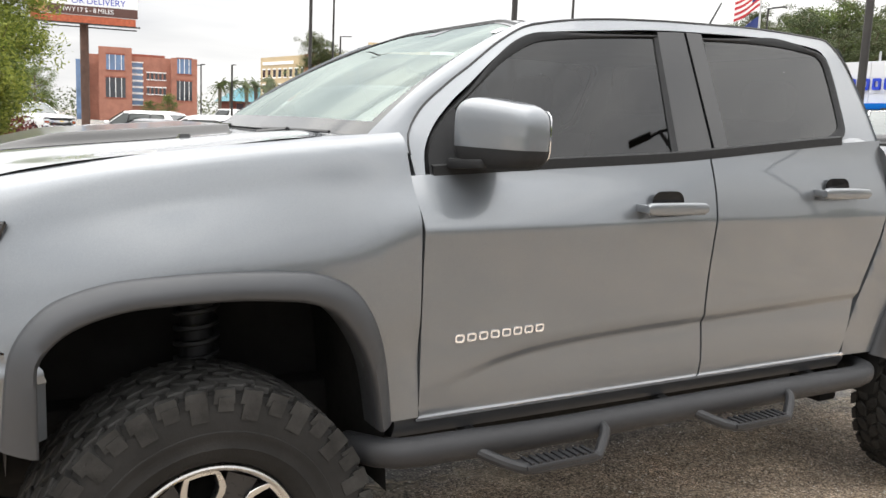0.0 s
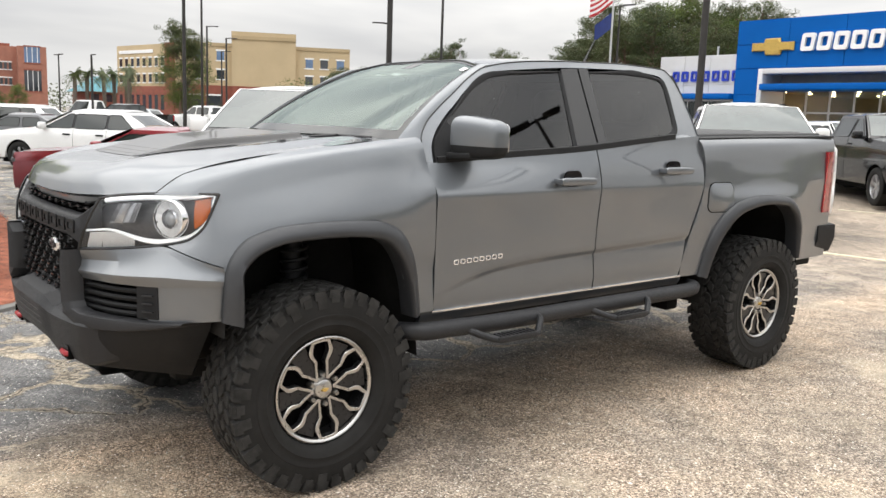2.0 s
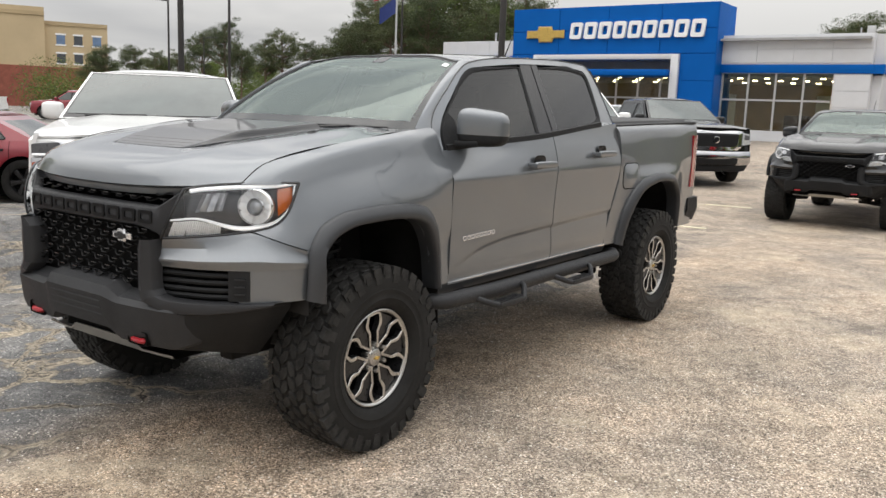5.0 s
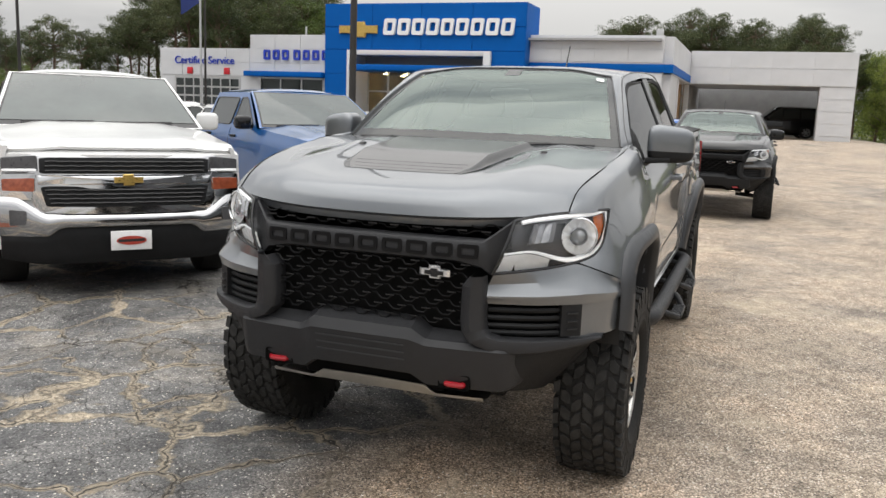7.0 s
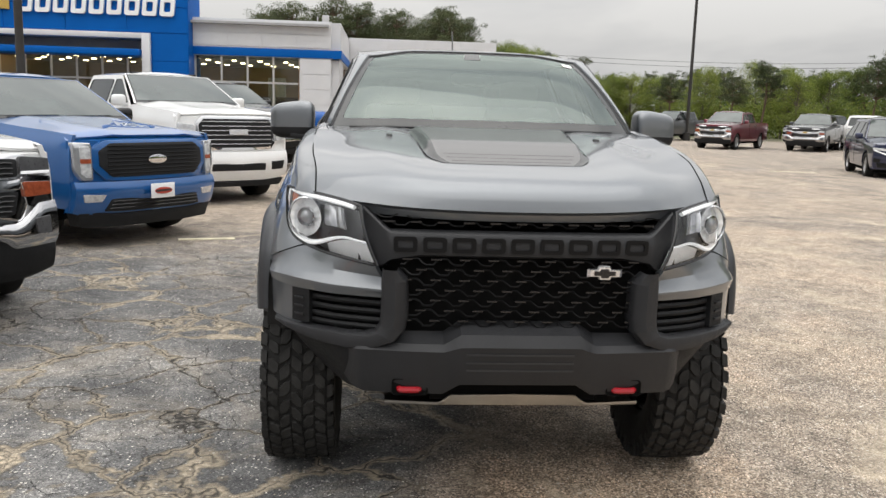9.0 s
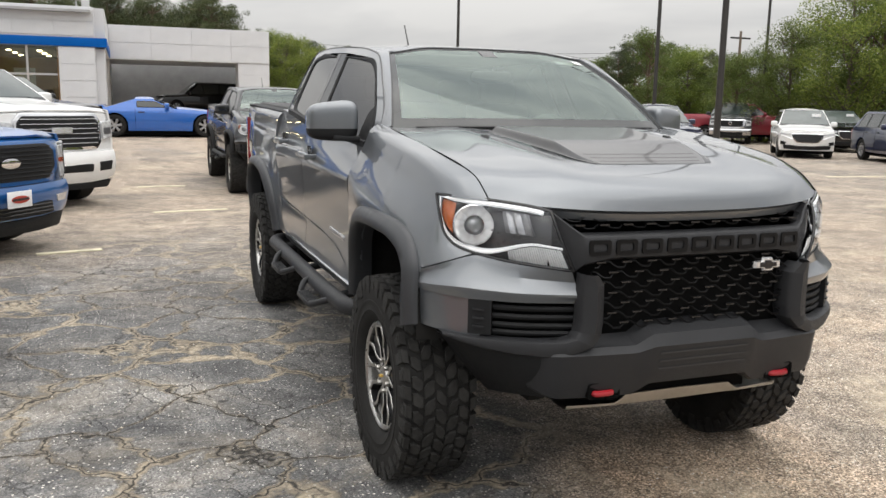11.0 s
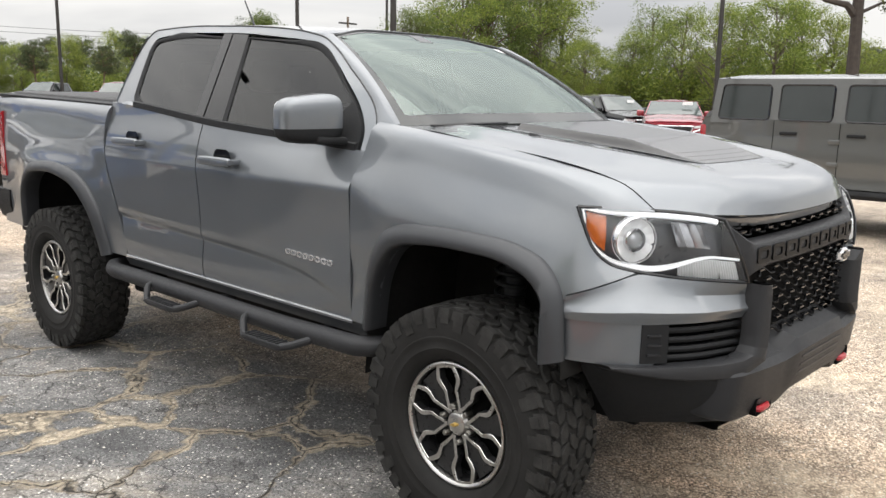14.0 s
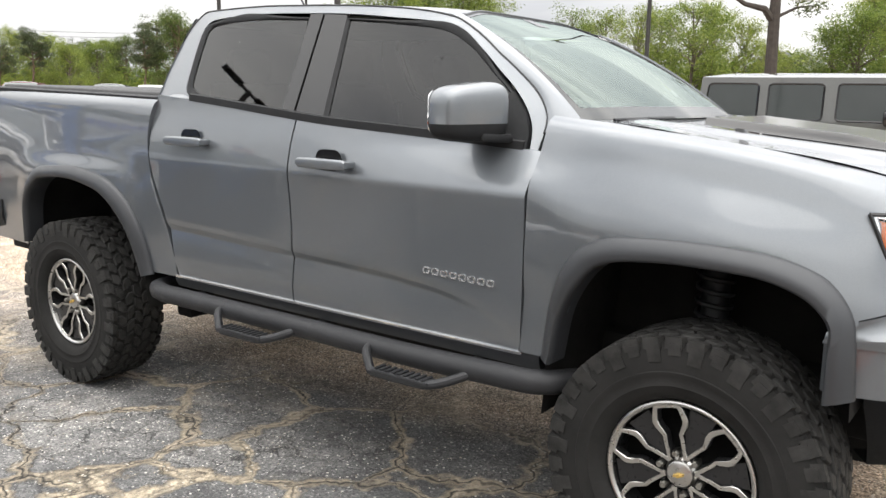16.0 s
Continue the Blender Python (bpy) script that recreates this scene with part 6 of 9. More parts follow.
    rr = [[(gxv(z), y, z) for y in lin(ya(z), yr(z), 10)] for z in zz]
    cab.grid(rr)
    m2 = Geo().grid(rr).mirrored()
    cab.add(m2.v, m2.f)
    cab.grid([[(u * gxv(z), yr(z) + 0.04 * (1 - u * u), z) for u in lin(-1, 1, 8)] for z in zz])
    part("cab", cab, paint, car, "", 40)
    rr = [[(u * gxv(roof_z), (wst - 0.02 * (1 - u * u) if t == 0 else wst + (roofend - wst) * t), roof_z + (0.07 * (1 - abs(u) ** 2.6)) * (0.55 if t in (0, 1) else 1.0)) for u in lin(-1, 1, 14)] for t in (0, 0.08, 0.3, 0.6, 0.92, 1)]
    part("roof", shell(rr, (0, 0, -0.03)), paint, car, "", 50)
    wz0 = max(hood1 + 0.02, belt - 0.01)

    def ws_pt(u, v, d=0.0):
        z = wz0 + (roof_z + 0.015 - wz0) * v
        y = cowl + 0.02 + (wst - cowl - 0.02) * v - 0.05 * (1 - u * u) - 0.015 * math.sin(3.1416 * v)
        return (u * (gxv(z) + 0.008), y - d, z + d * 0.5)

    part("windshield", Geo().grid([[ws_pt(u, v, 0.012) for u in lin(-0.945, 0.945, 12)] for v in lin(0.07, 0.955, 8)]), SHIELD_GLASS, car, "", 60)
    part("shield_border", Geo().grid([[ws_pt(u, v, 0.008) for u in lin(-0.968, 0.968, 12)] for v in lin(-0.01, 0.985, 8)]), GLOSS_BLACK, car, "", 60)
    for u0, u1 in ((-0.75, -0.08), (0.02, 0.70)):
        part("wiper", Geo().tube([ws_pt(u, 0.045 + 0.03 * (u - u0), 0.022) for u in lin(u0, u1, 6)], 0.009, 5), GLOSS_BLACK, car)
    part("shield_surround", Geo().grid([[ws_pt(u, v, 0.004) for u in lin(-1, 1, 12)] for v in lin(-0.03, 1.0, 8)]), paint, car, "", 60)
    # side panes
    span0, span1 = ya(belt + 0.03), yr(belt + 0.03)
    if kind == "suv" and not box:
        w0, w1 = windows[0][0], windows[-1][1]
        lo, hi = belt + 0.045, roof_z - 0.085
        ring = closed_outline([(ya(lo) + 0.13, lo), (min(cowl + 0.10 + w1, yr(lo) - 0.12), lo), (min(cowl + 0.10 + w1, yr(hi) - 0.12), hi), (ya(hi) + 0.11, hi)], 16)
        both("pillar_cover", Geo().rings([[(gxv(z) + d, y, z) for y, z in ring] for d in (-0.004, 0.003)]), GLOSS_BLACK, car)
    for w0, w1 in windows:
        for sgn in (1, -1):
            lo, hi = belt + 0.035, roof_z - 0.075
            y0, y1 = cowl + 0.10 + w0, cowl + 0.10 + w1
            pts = [(y0 if w0 > 0.05 else ya(lo) + 0.10, lo), (min(y1, yr(lo) - 0.10), lo), (min(y1, yr(hi) - 0.10), hi), (max(y0, ya(hi) + 0.08), hi)]
            ring = closed_outline(pts, 16)
            g = Geo().rings([[(sgn * (gxv(z) + d), y, z) for y, z in ring] for d in (-0.005, 0.006)])
            part("side_window", g, CAR_GLASS, car)
            edge = [(sgn * (gxv(z) + 0.004), y, z) for y, z in ring]
            part("window_trim", Geo().tube(edge + edge[:1], 0.012, 5, False), GLOSS_BLACK, car)
    zb0, zb1 = belt + 0.06, roof_z - 0.06
    part("back_window", Geo().grid([[(u * (gxv(z) - 0.10), yr(z) + 0.04 * (1 - u * u) + 0.008, z) for u in lin(-1, 1, 6)] for z in (zb0, zb1)]), CAR_GLASS, car)
    # seams and handles
    for k, (w0, w1) in enumerate(windows[:2]):
        for sgn in (1, -1):
            yy = cowl + 0.10 + w1 + 0.05
            g = Geo()
            g.tube([(sgn * (sx(yy, s) + 0.0005), yy, clear + (top(yy) - clear) * s) for s in lin(0.06, 0.99, 10)], 0.004, 4)
            part("door_seam", g, VOID, car)
            hgt = belt - 0.12
            hx = sx(yy - 0.18, (hgt - clear) / (belt - clear))
            part("door_handle", Geo().box((sgn * hx - 0.02, yy - 0.28, hgt - 0.018), (sgn * hx + 0.02 + sgn * 0.012, yy - 0.08, hgt + 0.018), 0.008), BLACK_PLASTIC if style != "chrome" else CHROME, car)
    # mirrors
    for sgn in (1, -1):
        g = Geo().rings(blob((sgn * (xb + 0.12), cowl + 0.30, belt + 0.08), (0.11, 0.07, 0.09), 4, 10, 16))
        g.hexa([(sgn * (xb - 0.04), cowl + 0.24, belt + 0.0), (sgn * (xb + 0.1), cowl + 0.26, belt + 0.0), (sgn * (xb + 0.1), cowl + 0.34, belt + 0.0), (sgn * (xb - 0.04), cowl + 0.34, belt + 0.0),
                (sgn * (xb - 0.04), cowl + 0.24, belt + 0.04), (sgn * (xb + 0.1), cowl + 0.26, belt + 0.04), (sgn * (xb + 0.1), cowl + 0.34, belt + 0.04), (sgn * (xb - 0.04), cowl + 0.34, belt + 0.04)])
        part("mirror", g, GLOSS_BLACK if style in ("blue", "titan") or box else paint, car)
    # arches, underside: their deep shade is painted in with near-black
    for yw in (0.0, wb):
        pw = [(yw + ra * 1.01 * math.cos(a), r + ra * 1.01 * math.sin(a)) for a in lin(-0.25, math.pi + 0.25, 20)]
        for sgn in (1, -1):
            g = Geo().grid([[(sgn * x, y, z) for x in (W * 0.27, W / 2 * 0.965)] for y, z in pw])
            g.add([(sgn * W * 0.27, y, z) for y, z in pw], [tuple(range(len(pw)))])
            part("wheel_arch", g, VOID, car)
            if flare_mat:
                g = Geo().grid([[(sgn * (sx(yw, 0.5) + d), yw + q * ra * (math.cos(a) * 1.0), r + q * ra * math.sin(a)) for q, d in ((1.0, -0.02), (1.0, 0.085), (1.05, 0.095), (1.10, 0.06), (1.13, -0.02))] for a in lin(-0.1, math.pi + 0.1, 20)])
                part("fender_flare", g, flare_mat, car, "", 50)
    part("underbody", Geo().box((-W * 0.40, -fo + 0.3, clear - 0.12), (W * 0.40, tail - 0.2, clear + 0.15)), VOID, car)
    sc = r / 0.38
    rims = GW_DARK if dark_rims else GW
    for yw in (0.0, wb):
        for sgn in (1, -1):
            m = Matrix.Translation((sgn * (W / 2 * 0.975 - 0.125 * sc), yw, r)) @ pose(0, 0, 0, 7 + 11 * yw, 0, 0 if sgn > 0 else 180) @ Matrix.Scale(sc, 4)
            w = sub("wheel", GW["backing"], car, m)
            sub("tyre", GW["tyre"], w)
            sub("rim", rims["rim"], w)
            sub("hub", rims["hub"], w)
            for k in range(6):
                sub("spoke", rims["spoke"], w, pose(0, 0, 0, 60 * k, 0, 0))

    # nose pieces follow the curve of the nose
    def patch(nm, x0, x1, z0, z1, d, mat, lab="", ends=(0, 0), deep=0.05):
        rr = [[(x, nose_y(x, z) - d, z + (ends[0] if abs(x - x0) < 1e-6 else ends[1] if abs(x - x1) < 1e-6 else 0)) for x in lin(x0, x1, 8)] for z in lin(z1, z0, 4)]
        return part(nm, shell(rr, (0, deep, 0)), mat, car, lab, 40)

    def panel(nm, poly, d, mat, lab="", deep=0.06, soft=0.012, parent=None):
        """A rounded outline (x, z) laid on the nose, proud by d, with a softened rim."""
        ring = closed_outline([(p[0], p[1]) for p in poly], max(24, 5 * len(poly))) if soft else poly
        cx, cz = sum(p[0] for p in ring) / len(ring), sum(p[1] for p in ring) / len(ring)
        shrink = lambda p, k: (p[0] + (cx - p[0]) * k, p[1] + (cz - p[1]) * k)
        rows_ = [[(p[0], nose_y(p[0], p[1]) + deep, p[1]) for p in ring], [(p[0], nose_y(p[0], p[1]) - d + 0.006, p[1]) for p in ring]]
        for k in (0.03, 0.3, 0.6, 0.9):
            q = [shrink(p, k) for p in ring]
            rows_.append([(p[0], nose_y(p[0], p[1]) - d, p[1]) for p in q])
        g = Geo().rings(rows_)
        o = part(nm, g, mat, parent or car, lab, 40)
        return facing_out(o)

    def band(nm, top_keys, low_keys, d, mat, lab="", deep=0.14):
        """A strip across the nose between two lines, alike on both sides."""
        ft, fl = curve(*top_keys), curve(*low_keys)
        xe = top_keys[-1][0]
        xs = sorted(set(lin(-xe, xe, 32) + [s_ * k[0] for k in top_keys + low_keys for s_ in (1, -1)]))
        rr = [[(x, nose_y(x, fl(abs(x)) + (ft(abs(x)) - fl(abs(x))) * t) - d * (1 - 0.5 * abs(2 * t - 1) ** 4), fl(abs(x)) + (ft(abs(x)) - fl(abs(x))) * t) for x in xs] for t in lin(1, 0, 7)]
        return part(nm, shell(rr, (0, deep, 0)), mat, car, lab, 45)

    def twice(nm, poly, d, mat, lab="", deep=0.06):
        panel(nm, poly, d, mat, lab, deep)
        panel(nm, [(-x, z) for x, z in poly][::-1], d, mat, lab, deep)

    def frame_of(nm, poly, r_, d, mat, lab=""):
        ring = closed_outline(poly, max(32, 6 * len(poly)))
        pts = [(x, nose_y(x, z) - d, z) for x, z in ring]
        part(nm, Geo().tube(pts + pts[:2], r_, 6, False), mat, car, lab, 50)

    def mesh_rows(z0, z1, n, half0, half1, d, mat, thick=0.006):
        for k in range(n):
            t = (k + 0.5) / n
            z, hf = z0 + (z1 - z0) * t, half0 + (half1 - half0) * t
            pts = [(x, nose_y(x, z) - d, z + 0.004 * (i % 2)) for i, x in enumerate(lin(-hf, hf, 20))]
            part("grille_bar", Geo().tube(pts, thick, 5), mat, car)

    sym = lambda pts: pts + [(-x, z) for x, z in pts[::-1]]
    hw = W / 2 * 0.88
    h = hood0
    k_ = (h - 0.26) / 1.0
    if style == "chrome":
        Z = lambda f: h - 0.86 * f * 1.19 * k_
        band("bumper", [(0.0, Z(0.535)), (0.60, Z(0.53)), (0.70, Z(0.47)), (0.80, Z(0.40)), (hw + 0.05, Z(0.39))], [(0.0, Z(0.645)), (0.48, Z(0.645)), (0.60, Z(0.72)), (hw + 0.05, Z(0.71))], 0.060, BUMPER_CHROME, "chrome bumper")
        band("lower_valance", [(0.0, Z(0.64)), (0.5, Z(0.64)), (0.62, Z(0.70)), (hw + 0.04, Z(0.70))], [(0.0, Z(0.95)), (0.6, Z(0.95)), (hw + 0.04, Z(0.90))], 0.050, BLACK_PLASTIC)
        panel("grille_surround", sym([(0.72, Z(0.045)), (0.72, Z(0.36)), (0.66, Z(0.52)), (0.40, Z(0.535))]), 0.020, CHROME, "chrome grille surround")
        panel("grille", sym([(0.64, Z(0.075)), (0.64, Z(0.205)), (0.3, Z(0.205))]), 0.030, BLACK_PLASTIC)
        panel("grille", sym([(0.64, Z(0.305)), (0.60, Z(0.47)), (0.3, Z(0.475))]), 0.030, BLACK_PLASTIC)
        mesh_rows(Z(0.20), Z(0.09), 3, 0.60, 0.60, 0.036, GLOSS_BLACK)
        mesh_rows(Z(0.46), Z(0.32), 4, 0.56, 0.61, 0.036, GLOSS_BLACK)
        panel("chrome_bar", sym([(0.655, Z(0.215)), (0.655, Z(0.295)), (0.2, Z(0.295))]), 0.040, CHROME)
        part("emblem", emblem((0, nose_y(0, Z(0.255)) - 0.040, Z(0.255)), 0.22, -1), GOLD, car, "plain gold cross emblem", 20)
        twice("headlight", [(0.655, Z(0.06)), (hw + 0.02, Z(0.085)), (hw + 0.02, Z(0.19)), (0.655, Z(0.19))], 0.034, LAMP_DARK)
        twice("running_light", [(0.66, Z(0.165)), (hw + 0.015, Z(0.170)), (hw + 0.015, Z(0.19)), (0.66, Z(0.187))], 0.040, LAMP_WHITE)
        twice("lamp_frame", [(0.66, Z(0.20)), (hw + 0.03, Z(0.21)), (hw + 0.03, Z(0.41)), (0.70, Z(0.42))], 0.026, CHROME)
        twice("turn_lamp", [(0.675, Z(0.24)), (hw + 0.02, Z(0.25)), (hw + 0.02, Z(0.345)), (0.68, Z(0.35))], 0.036, TURN)
        twice("fog_lamp", [(0.74, Z(0.50)), (0.86, Z(0.49)), (0.86, Z(0.62)), (0.75, Z(0.61))], 0.072, LAMP_DARK)
    elif style == "blue":
        Z = lambda z: z * h / 1.27
        band("bumper", [(0.0, Z(0.755)), (hw + 0.04, Z(0.765))], [(0.0, Z(0.40)), (0.6, Z(0.40)), (0.75, Z(0.37)), (hw + 0.04, Z(0.42))], 0.050, paint)
        panel("air_dam", sym([(hw, Z(0.42)), (hw - 0.05, Z(0.25)), (0.4, Z(0.24))]), 0.040, BLACK_PLASTIC, "", 0.16)
        panel("bumper_intake", sym([(0.56, Z(0.57)), (0.62, Z(0.43)), (0.4, Z(0.42))]), 0.058, BLACK_PLASTIC)
        mesh_rows(Z(0.44), Z(0.56), 3, 0.58, 0.54, 0.062, GLOSS_BLACK)
        panel("grille_frame", sym([(0.60, Z(1.225)), (0.73, Z(1.13)), (0.73, Z(0.92)), (0.60, Z(0.775)), (0.3, Z(0.765))]), 0.030, paint)
        panel("grille", sym([(0.54, Z(1.19)), (0.665, Z(1.10)), (0.665, Z(0.94)), (0.54, Z(0.815)), (0.3, Z(0.81))]), 0.040, BLACK_PLASTIC)
        mesh_rows(Z(0.83), Z(1.18), 8, 0.58, 0.58, 0.046, MESH_BLACK)
        e_ = Geo().rings([[(0.12 * math.cos(a) * s, nose_y(0, Z(1.0)) - 0.045 - d, Z(1.0) + 0.048 * math.sin(a) * s) for a in lin(0, 6.28319, 24)[:-1]] for d, s in ((0, 1), (0.012, 1), (0.014, 0.9))])
        part("emblem", e_, CHROME, car, "plain oval emblem")
        twice("headlight", [(0.735, Z(1.19)), (hw + 0.04, Z(1.20)), (hw + 0.03, Z(0.90)), (hw - 0.03, Z(0.78)), (0.735, Z(0.78))], 0.036, LAMP_WHITE_DULL, "clear lamp with chrome light guide")
        twice("lamp_core", [(0.75, Z(1.155)), (hw - 0.02, Z(1.155)), (hw - 0.02, Z(0.86)), (hw - 0.06, Z(0.81)), (0.75, Z(0.81))], 0.042, CAR_LAMP)
        twice("turn_lamp", [(0.75, Z(1.02)), (hw - 0.02, Z(1.02)), (hw - 0.02, Z(0.97)), (0.75, Z(0.97))], 0.048, TURN)
        twice("fog_lamp", [(0.62, Z(0.62)), (hw - 0.02, Z(0.63)), (hw - 0.04, Z(0.54)), (0.66, Z(0.54))], 0.060, CAR_LAMP)
    elif style == "ram":
        Z = lambda z: z * h / 1.32
        band("bumper", [(0.0, Z(0.765)), (hw + 0.04, Z(0.775))], [(0.0, Z(0.34)), (0.6, Z(0.34)), (hw + 0.04, Z(0.40))], 0.060, paint)
        panel("air_dam", sym([(hw, Z(0.36)), (hw - 0.08, Z(0.25)), (0.4, Z(0.25))]), 0.040, BLACK_PLASTIC, "", 0.16)
        panel("grille_frame", sym([(0.58, Z(1.29)), (0.67, Z(1.18)), (0.67, Z(0.90)), (0.58, Z(0.80)), (0.3, Z(0.79))]), 0.024, CHROME, "chrome grille frame")
        panel("grille", sym([(0.55, Z(1.25)), (0.625, Z(1.16)), (0.625, Z(0.92)), (0.55, Z(0.84)), (0.3, Z(0.83))]), 0.032, BLACK_PLASTIC)
        mesh_rows(Z(0.85), Z(1.24), 6, 0.58, 0.58, 0.038, ALLOY, 0.005)
        panel("name_plate", [(-0.16, Z(1.10)), (0.16, Z(1.10)), (0.16, Z(1.02)), (-0.16, Z(1.02))], 0.052, LETTER, "plain silver bar", soft=0)
        twice("headlight", [(0.69, Z(1.16)), (hw + 0.03, Z(1.19)), (hw + 0.03, Z(0.96)), (0.70, Z(0.92))], 0.034, CAR_LAMP)
        twice("lamp_core", [(0.72, Z(1.08)), (hw, Z(1.09)), (hw, Z(1.00)), (0.73, Z(0.99))], 0.040, LAMP_DARK)
        twice("fog_slot", [(0.56, Z(0.62)), (0.84, Z(0.63)), (0.82, Z(0.50)), (0.58, Z(0.49))], 0.066, BLACK_PLASTIC)
        panel("bumper_intake", sym([(0.46, Z(0.60)), (0.46, Z(0.49)), (0.2, Z(0.49))]), 0.066, BLACK_PLASTIC)
        for x in (-0.52, -0.26, 0.0, 0.26, 0.52):
            part("marker_lamp", Geo().box((x - 0.06, wst + 0.10, roof_z + 0.035), (x + 0.06, wst + 0.18, roof_z + 0.065), 0.01), BLACK_PLASTIC, car)
    elif style == "titan":
        Z = lambda z: z * h / 1.28
        band("bumper", [(0.0, Z(0.755)), (hw + 0.04, Z(0.765))], [(0.0, Z(0.50)), (0.5, Z(0.49)), (0.62, Z(0.43)), (hw + 0.04, Z(0.46))], 0.060, BUMPER_CHROME, "chrome bumper")
        panel("air_dam", sym([(hw, Z(0.46)), (hw - 0.05, Z(0.32)), (0.4, Z(0.30))]), 0.040, BLACK_PLASTIC, "", 0.16)
        panel("bumper_intake", sym([(0.56, Z(0.62)), (0.56, Z(0.48)), (0.3, Z(0.46))]), 0.066, BLACK_PLASTIC)
        panel("grille_frame", sym([(0.70, Z(1.22)), (0.66, Z(0.86)), (0.54, Z(0.78)), (0.3, Z(0.78))]), 0.026, CHROME, "chrome grille frame")
        panel("grille", sym([(0.58, Z(1.16)), (0.55, Z(0.92)), (0.46, Z(0.86)), (0.3, Z(0.86))]), 0.036, BLACK_PLASTIC)
        mesh_rows(Z(0.88), Z(1.14), 5, 0.50, 0.55, 0.042, MESH_BLACK)
        yc_ = nose_y(0, Z(1.02)) - 0.045
        e_ = Geo().revolve([(-0.01, 0.075), (0.01, 0.08), (0.012, 0.06)], 24).moved(Matrix.Translation((0, yc_, Z(1.02))) @ pose(0, 0, 0, 0, 0, -90))
        part("emblem", e_, CHROME, car, "plain round emblem")
        twice("headlight", [(0.70, Z(1.18)), (hw + 0.03, Z(1.16)), (hw + 0.03, Z(0.93)), (0.69, Z(0.90))], 0.034, CAR_LAMP)
        twice("lamp_core", [(0.73, Z(1.14)), (hw, Z(1.12)), (hw, Z(1.03)), (0.73, Z(1.02))], 0.040, LAMP_DARK)
    else:
        gw = 0.46 if style == "suv" else 0.40
        wide = W / 2 - 0.10
        panel("lower_grille", sym([(wide - 0.06, clear + 0.16), (wide - 0.10, clear + 0.03), (0.3, clear + 0.0)]), 0.020, BLACK_PLASTIC, "", 0.12)
        panel("grille_frame", sym([(gw + 0.06, h - 0.10), (gw, h - 0.30), (gw - 0.12, h - 0.42), (0.2, h - 0.43)]), 0.014, CHROME if style == "suv" else GLOSS_BLACK)
        panel("grille", sym([(gw + 0.03, h - 0.12), (gw - 0.03, h - 0.29), (gw - 0.14, h - 0.395), (0.2, h - 0.405)]), 0.022, BLACK_PLASTIC)
        mesh_rows(h - 0.39, h - 0.13, 5, gw - 0.12, gw, 0.028, GLOSS_BLACK)
        if style == "suv":
            twice("light_bar", [(gw + 0.02, h - 0.27), (wide + 0.02, h - 0.14), (wide + 0.03, h - 0.165), (gw + 0.02, h - 0.31)], 0.026, LAMP_WHITE)
        twice("headlight", [(gw + 0.08, h - 0.11), (wide + 0.03, h - 0.08), (wide + 0.05, h - 0.15), (gw + 0.06, h - 0.18)], 0.022, CAR_LAMP if style == "suv" else LAMP_DARK)
        twice("fog_pocket", [(wide - 0.16, h - 0.40), (wide + 0.02, h - 0.36), (wide + 0.02, h - 0.48), (wide - 0.12, h - 0.50)], 0.020, BLACK_PLASTIC)
    for sgn in (1, -1):
        x0 = sgn * sx(tail - 0.05, 0.75)
        tz = (deck if kind == "pickup" else belt) - 0.05
        part("tail_lamp", Geo().box((min(x0, x0 - sgn * 0.14), tail - 0.14, tz - 0.34), (max(x0, x0 - sgn * 0.14) + 0.004 * sgn, tail + 0.02, tz), 0.015), RED_LENS, car)
    part("rear_bumper", Geo().box((-W * 0.45, tail - 0.12, clear + 0.0), (W * 0.45, tail + 0.09, clear + 0.22), 0.03), CHROME if style == "chrome" else BLACK_PLASTIC, car)
    return car


def plate_on(car, fo, z, y):
    p = part("dealer_plate", Geo().box((-0.155, y - 0.008, z - 0.078), (0.155, y, z + 0.078), 0.004), WHITE_PAPER, car, "white front plate with a red mark")
    part("plate_mark", Geo().rings([[(0.115 * math.cos(a), y - 0.0125 - d, z + 0.035 * math.sin(a)) for a in lin(0, 6.28319, 20)[:-1]] for d in (0, 0.003)]), plain("red print", (0.42, 0.05, 0.03), 0.5), p)
    part("plate_mark", Geo().hexa([(-0.10, y - 0.018, z - 0.012), (0.10, y - 0.018, z - 0.008), (0.10, y - 0.015, z - 0.008), (-0.10, y - 0.015, z - 0.012), (-0.10, y - 0.018, z + 0.010), (0.10, y - 0.018, z + 0.014), (0.10, y - 0.015, z + 0.014), (-0.10, y - 0.015, z + 0.010)]), plain("dark print", (0.03, 0.02, 0.02), 0.5), p)


def spot(nose_x, nose_y_, turn, fo, z=0.0):
    """The pose of a vehicle whose nose is at that place, turned by turn degrees from -y."""
    a = radians(turn)
    return pose(nose_x - fo * math.sin(a), nose_y_ + fo * math.cos(a), z, 0, 0, turn)


FULL = dict(windows=((0.0, 0.92), (1.02, 1.95)), roofend=2.72)
c = vehicle("white_pickup", "white crew-cab pickup with chrome bumper and gold emblem", PAINTS["white"], spot(-3.32, 1.70, 49, 0.98), fo=0.98, H=1.85, hood0=1.20, hood1=1.31, belt=1.31, cowl=0.60, wst=1.42, **FULL, deck=1.38)
plate_on(c, 0.98, 0.48, -1.060)
c = vehicle("blue_pickup", "blue pickup with black grille and oval emblem", PAINTS["blue"], spot(-2.92, 5.63, 54, 0.95), fo=0.95, W=1.97, H=1.79, hood0=1.165, hood1=1.27, belt=1.26, cowl=0.62, wst=1.42, style="blue", **FULL, deck=1.30)
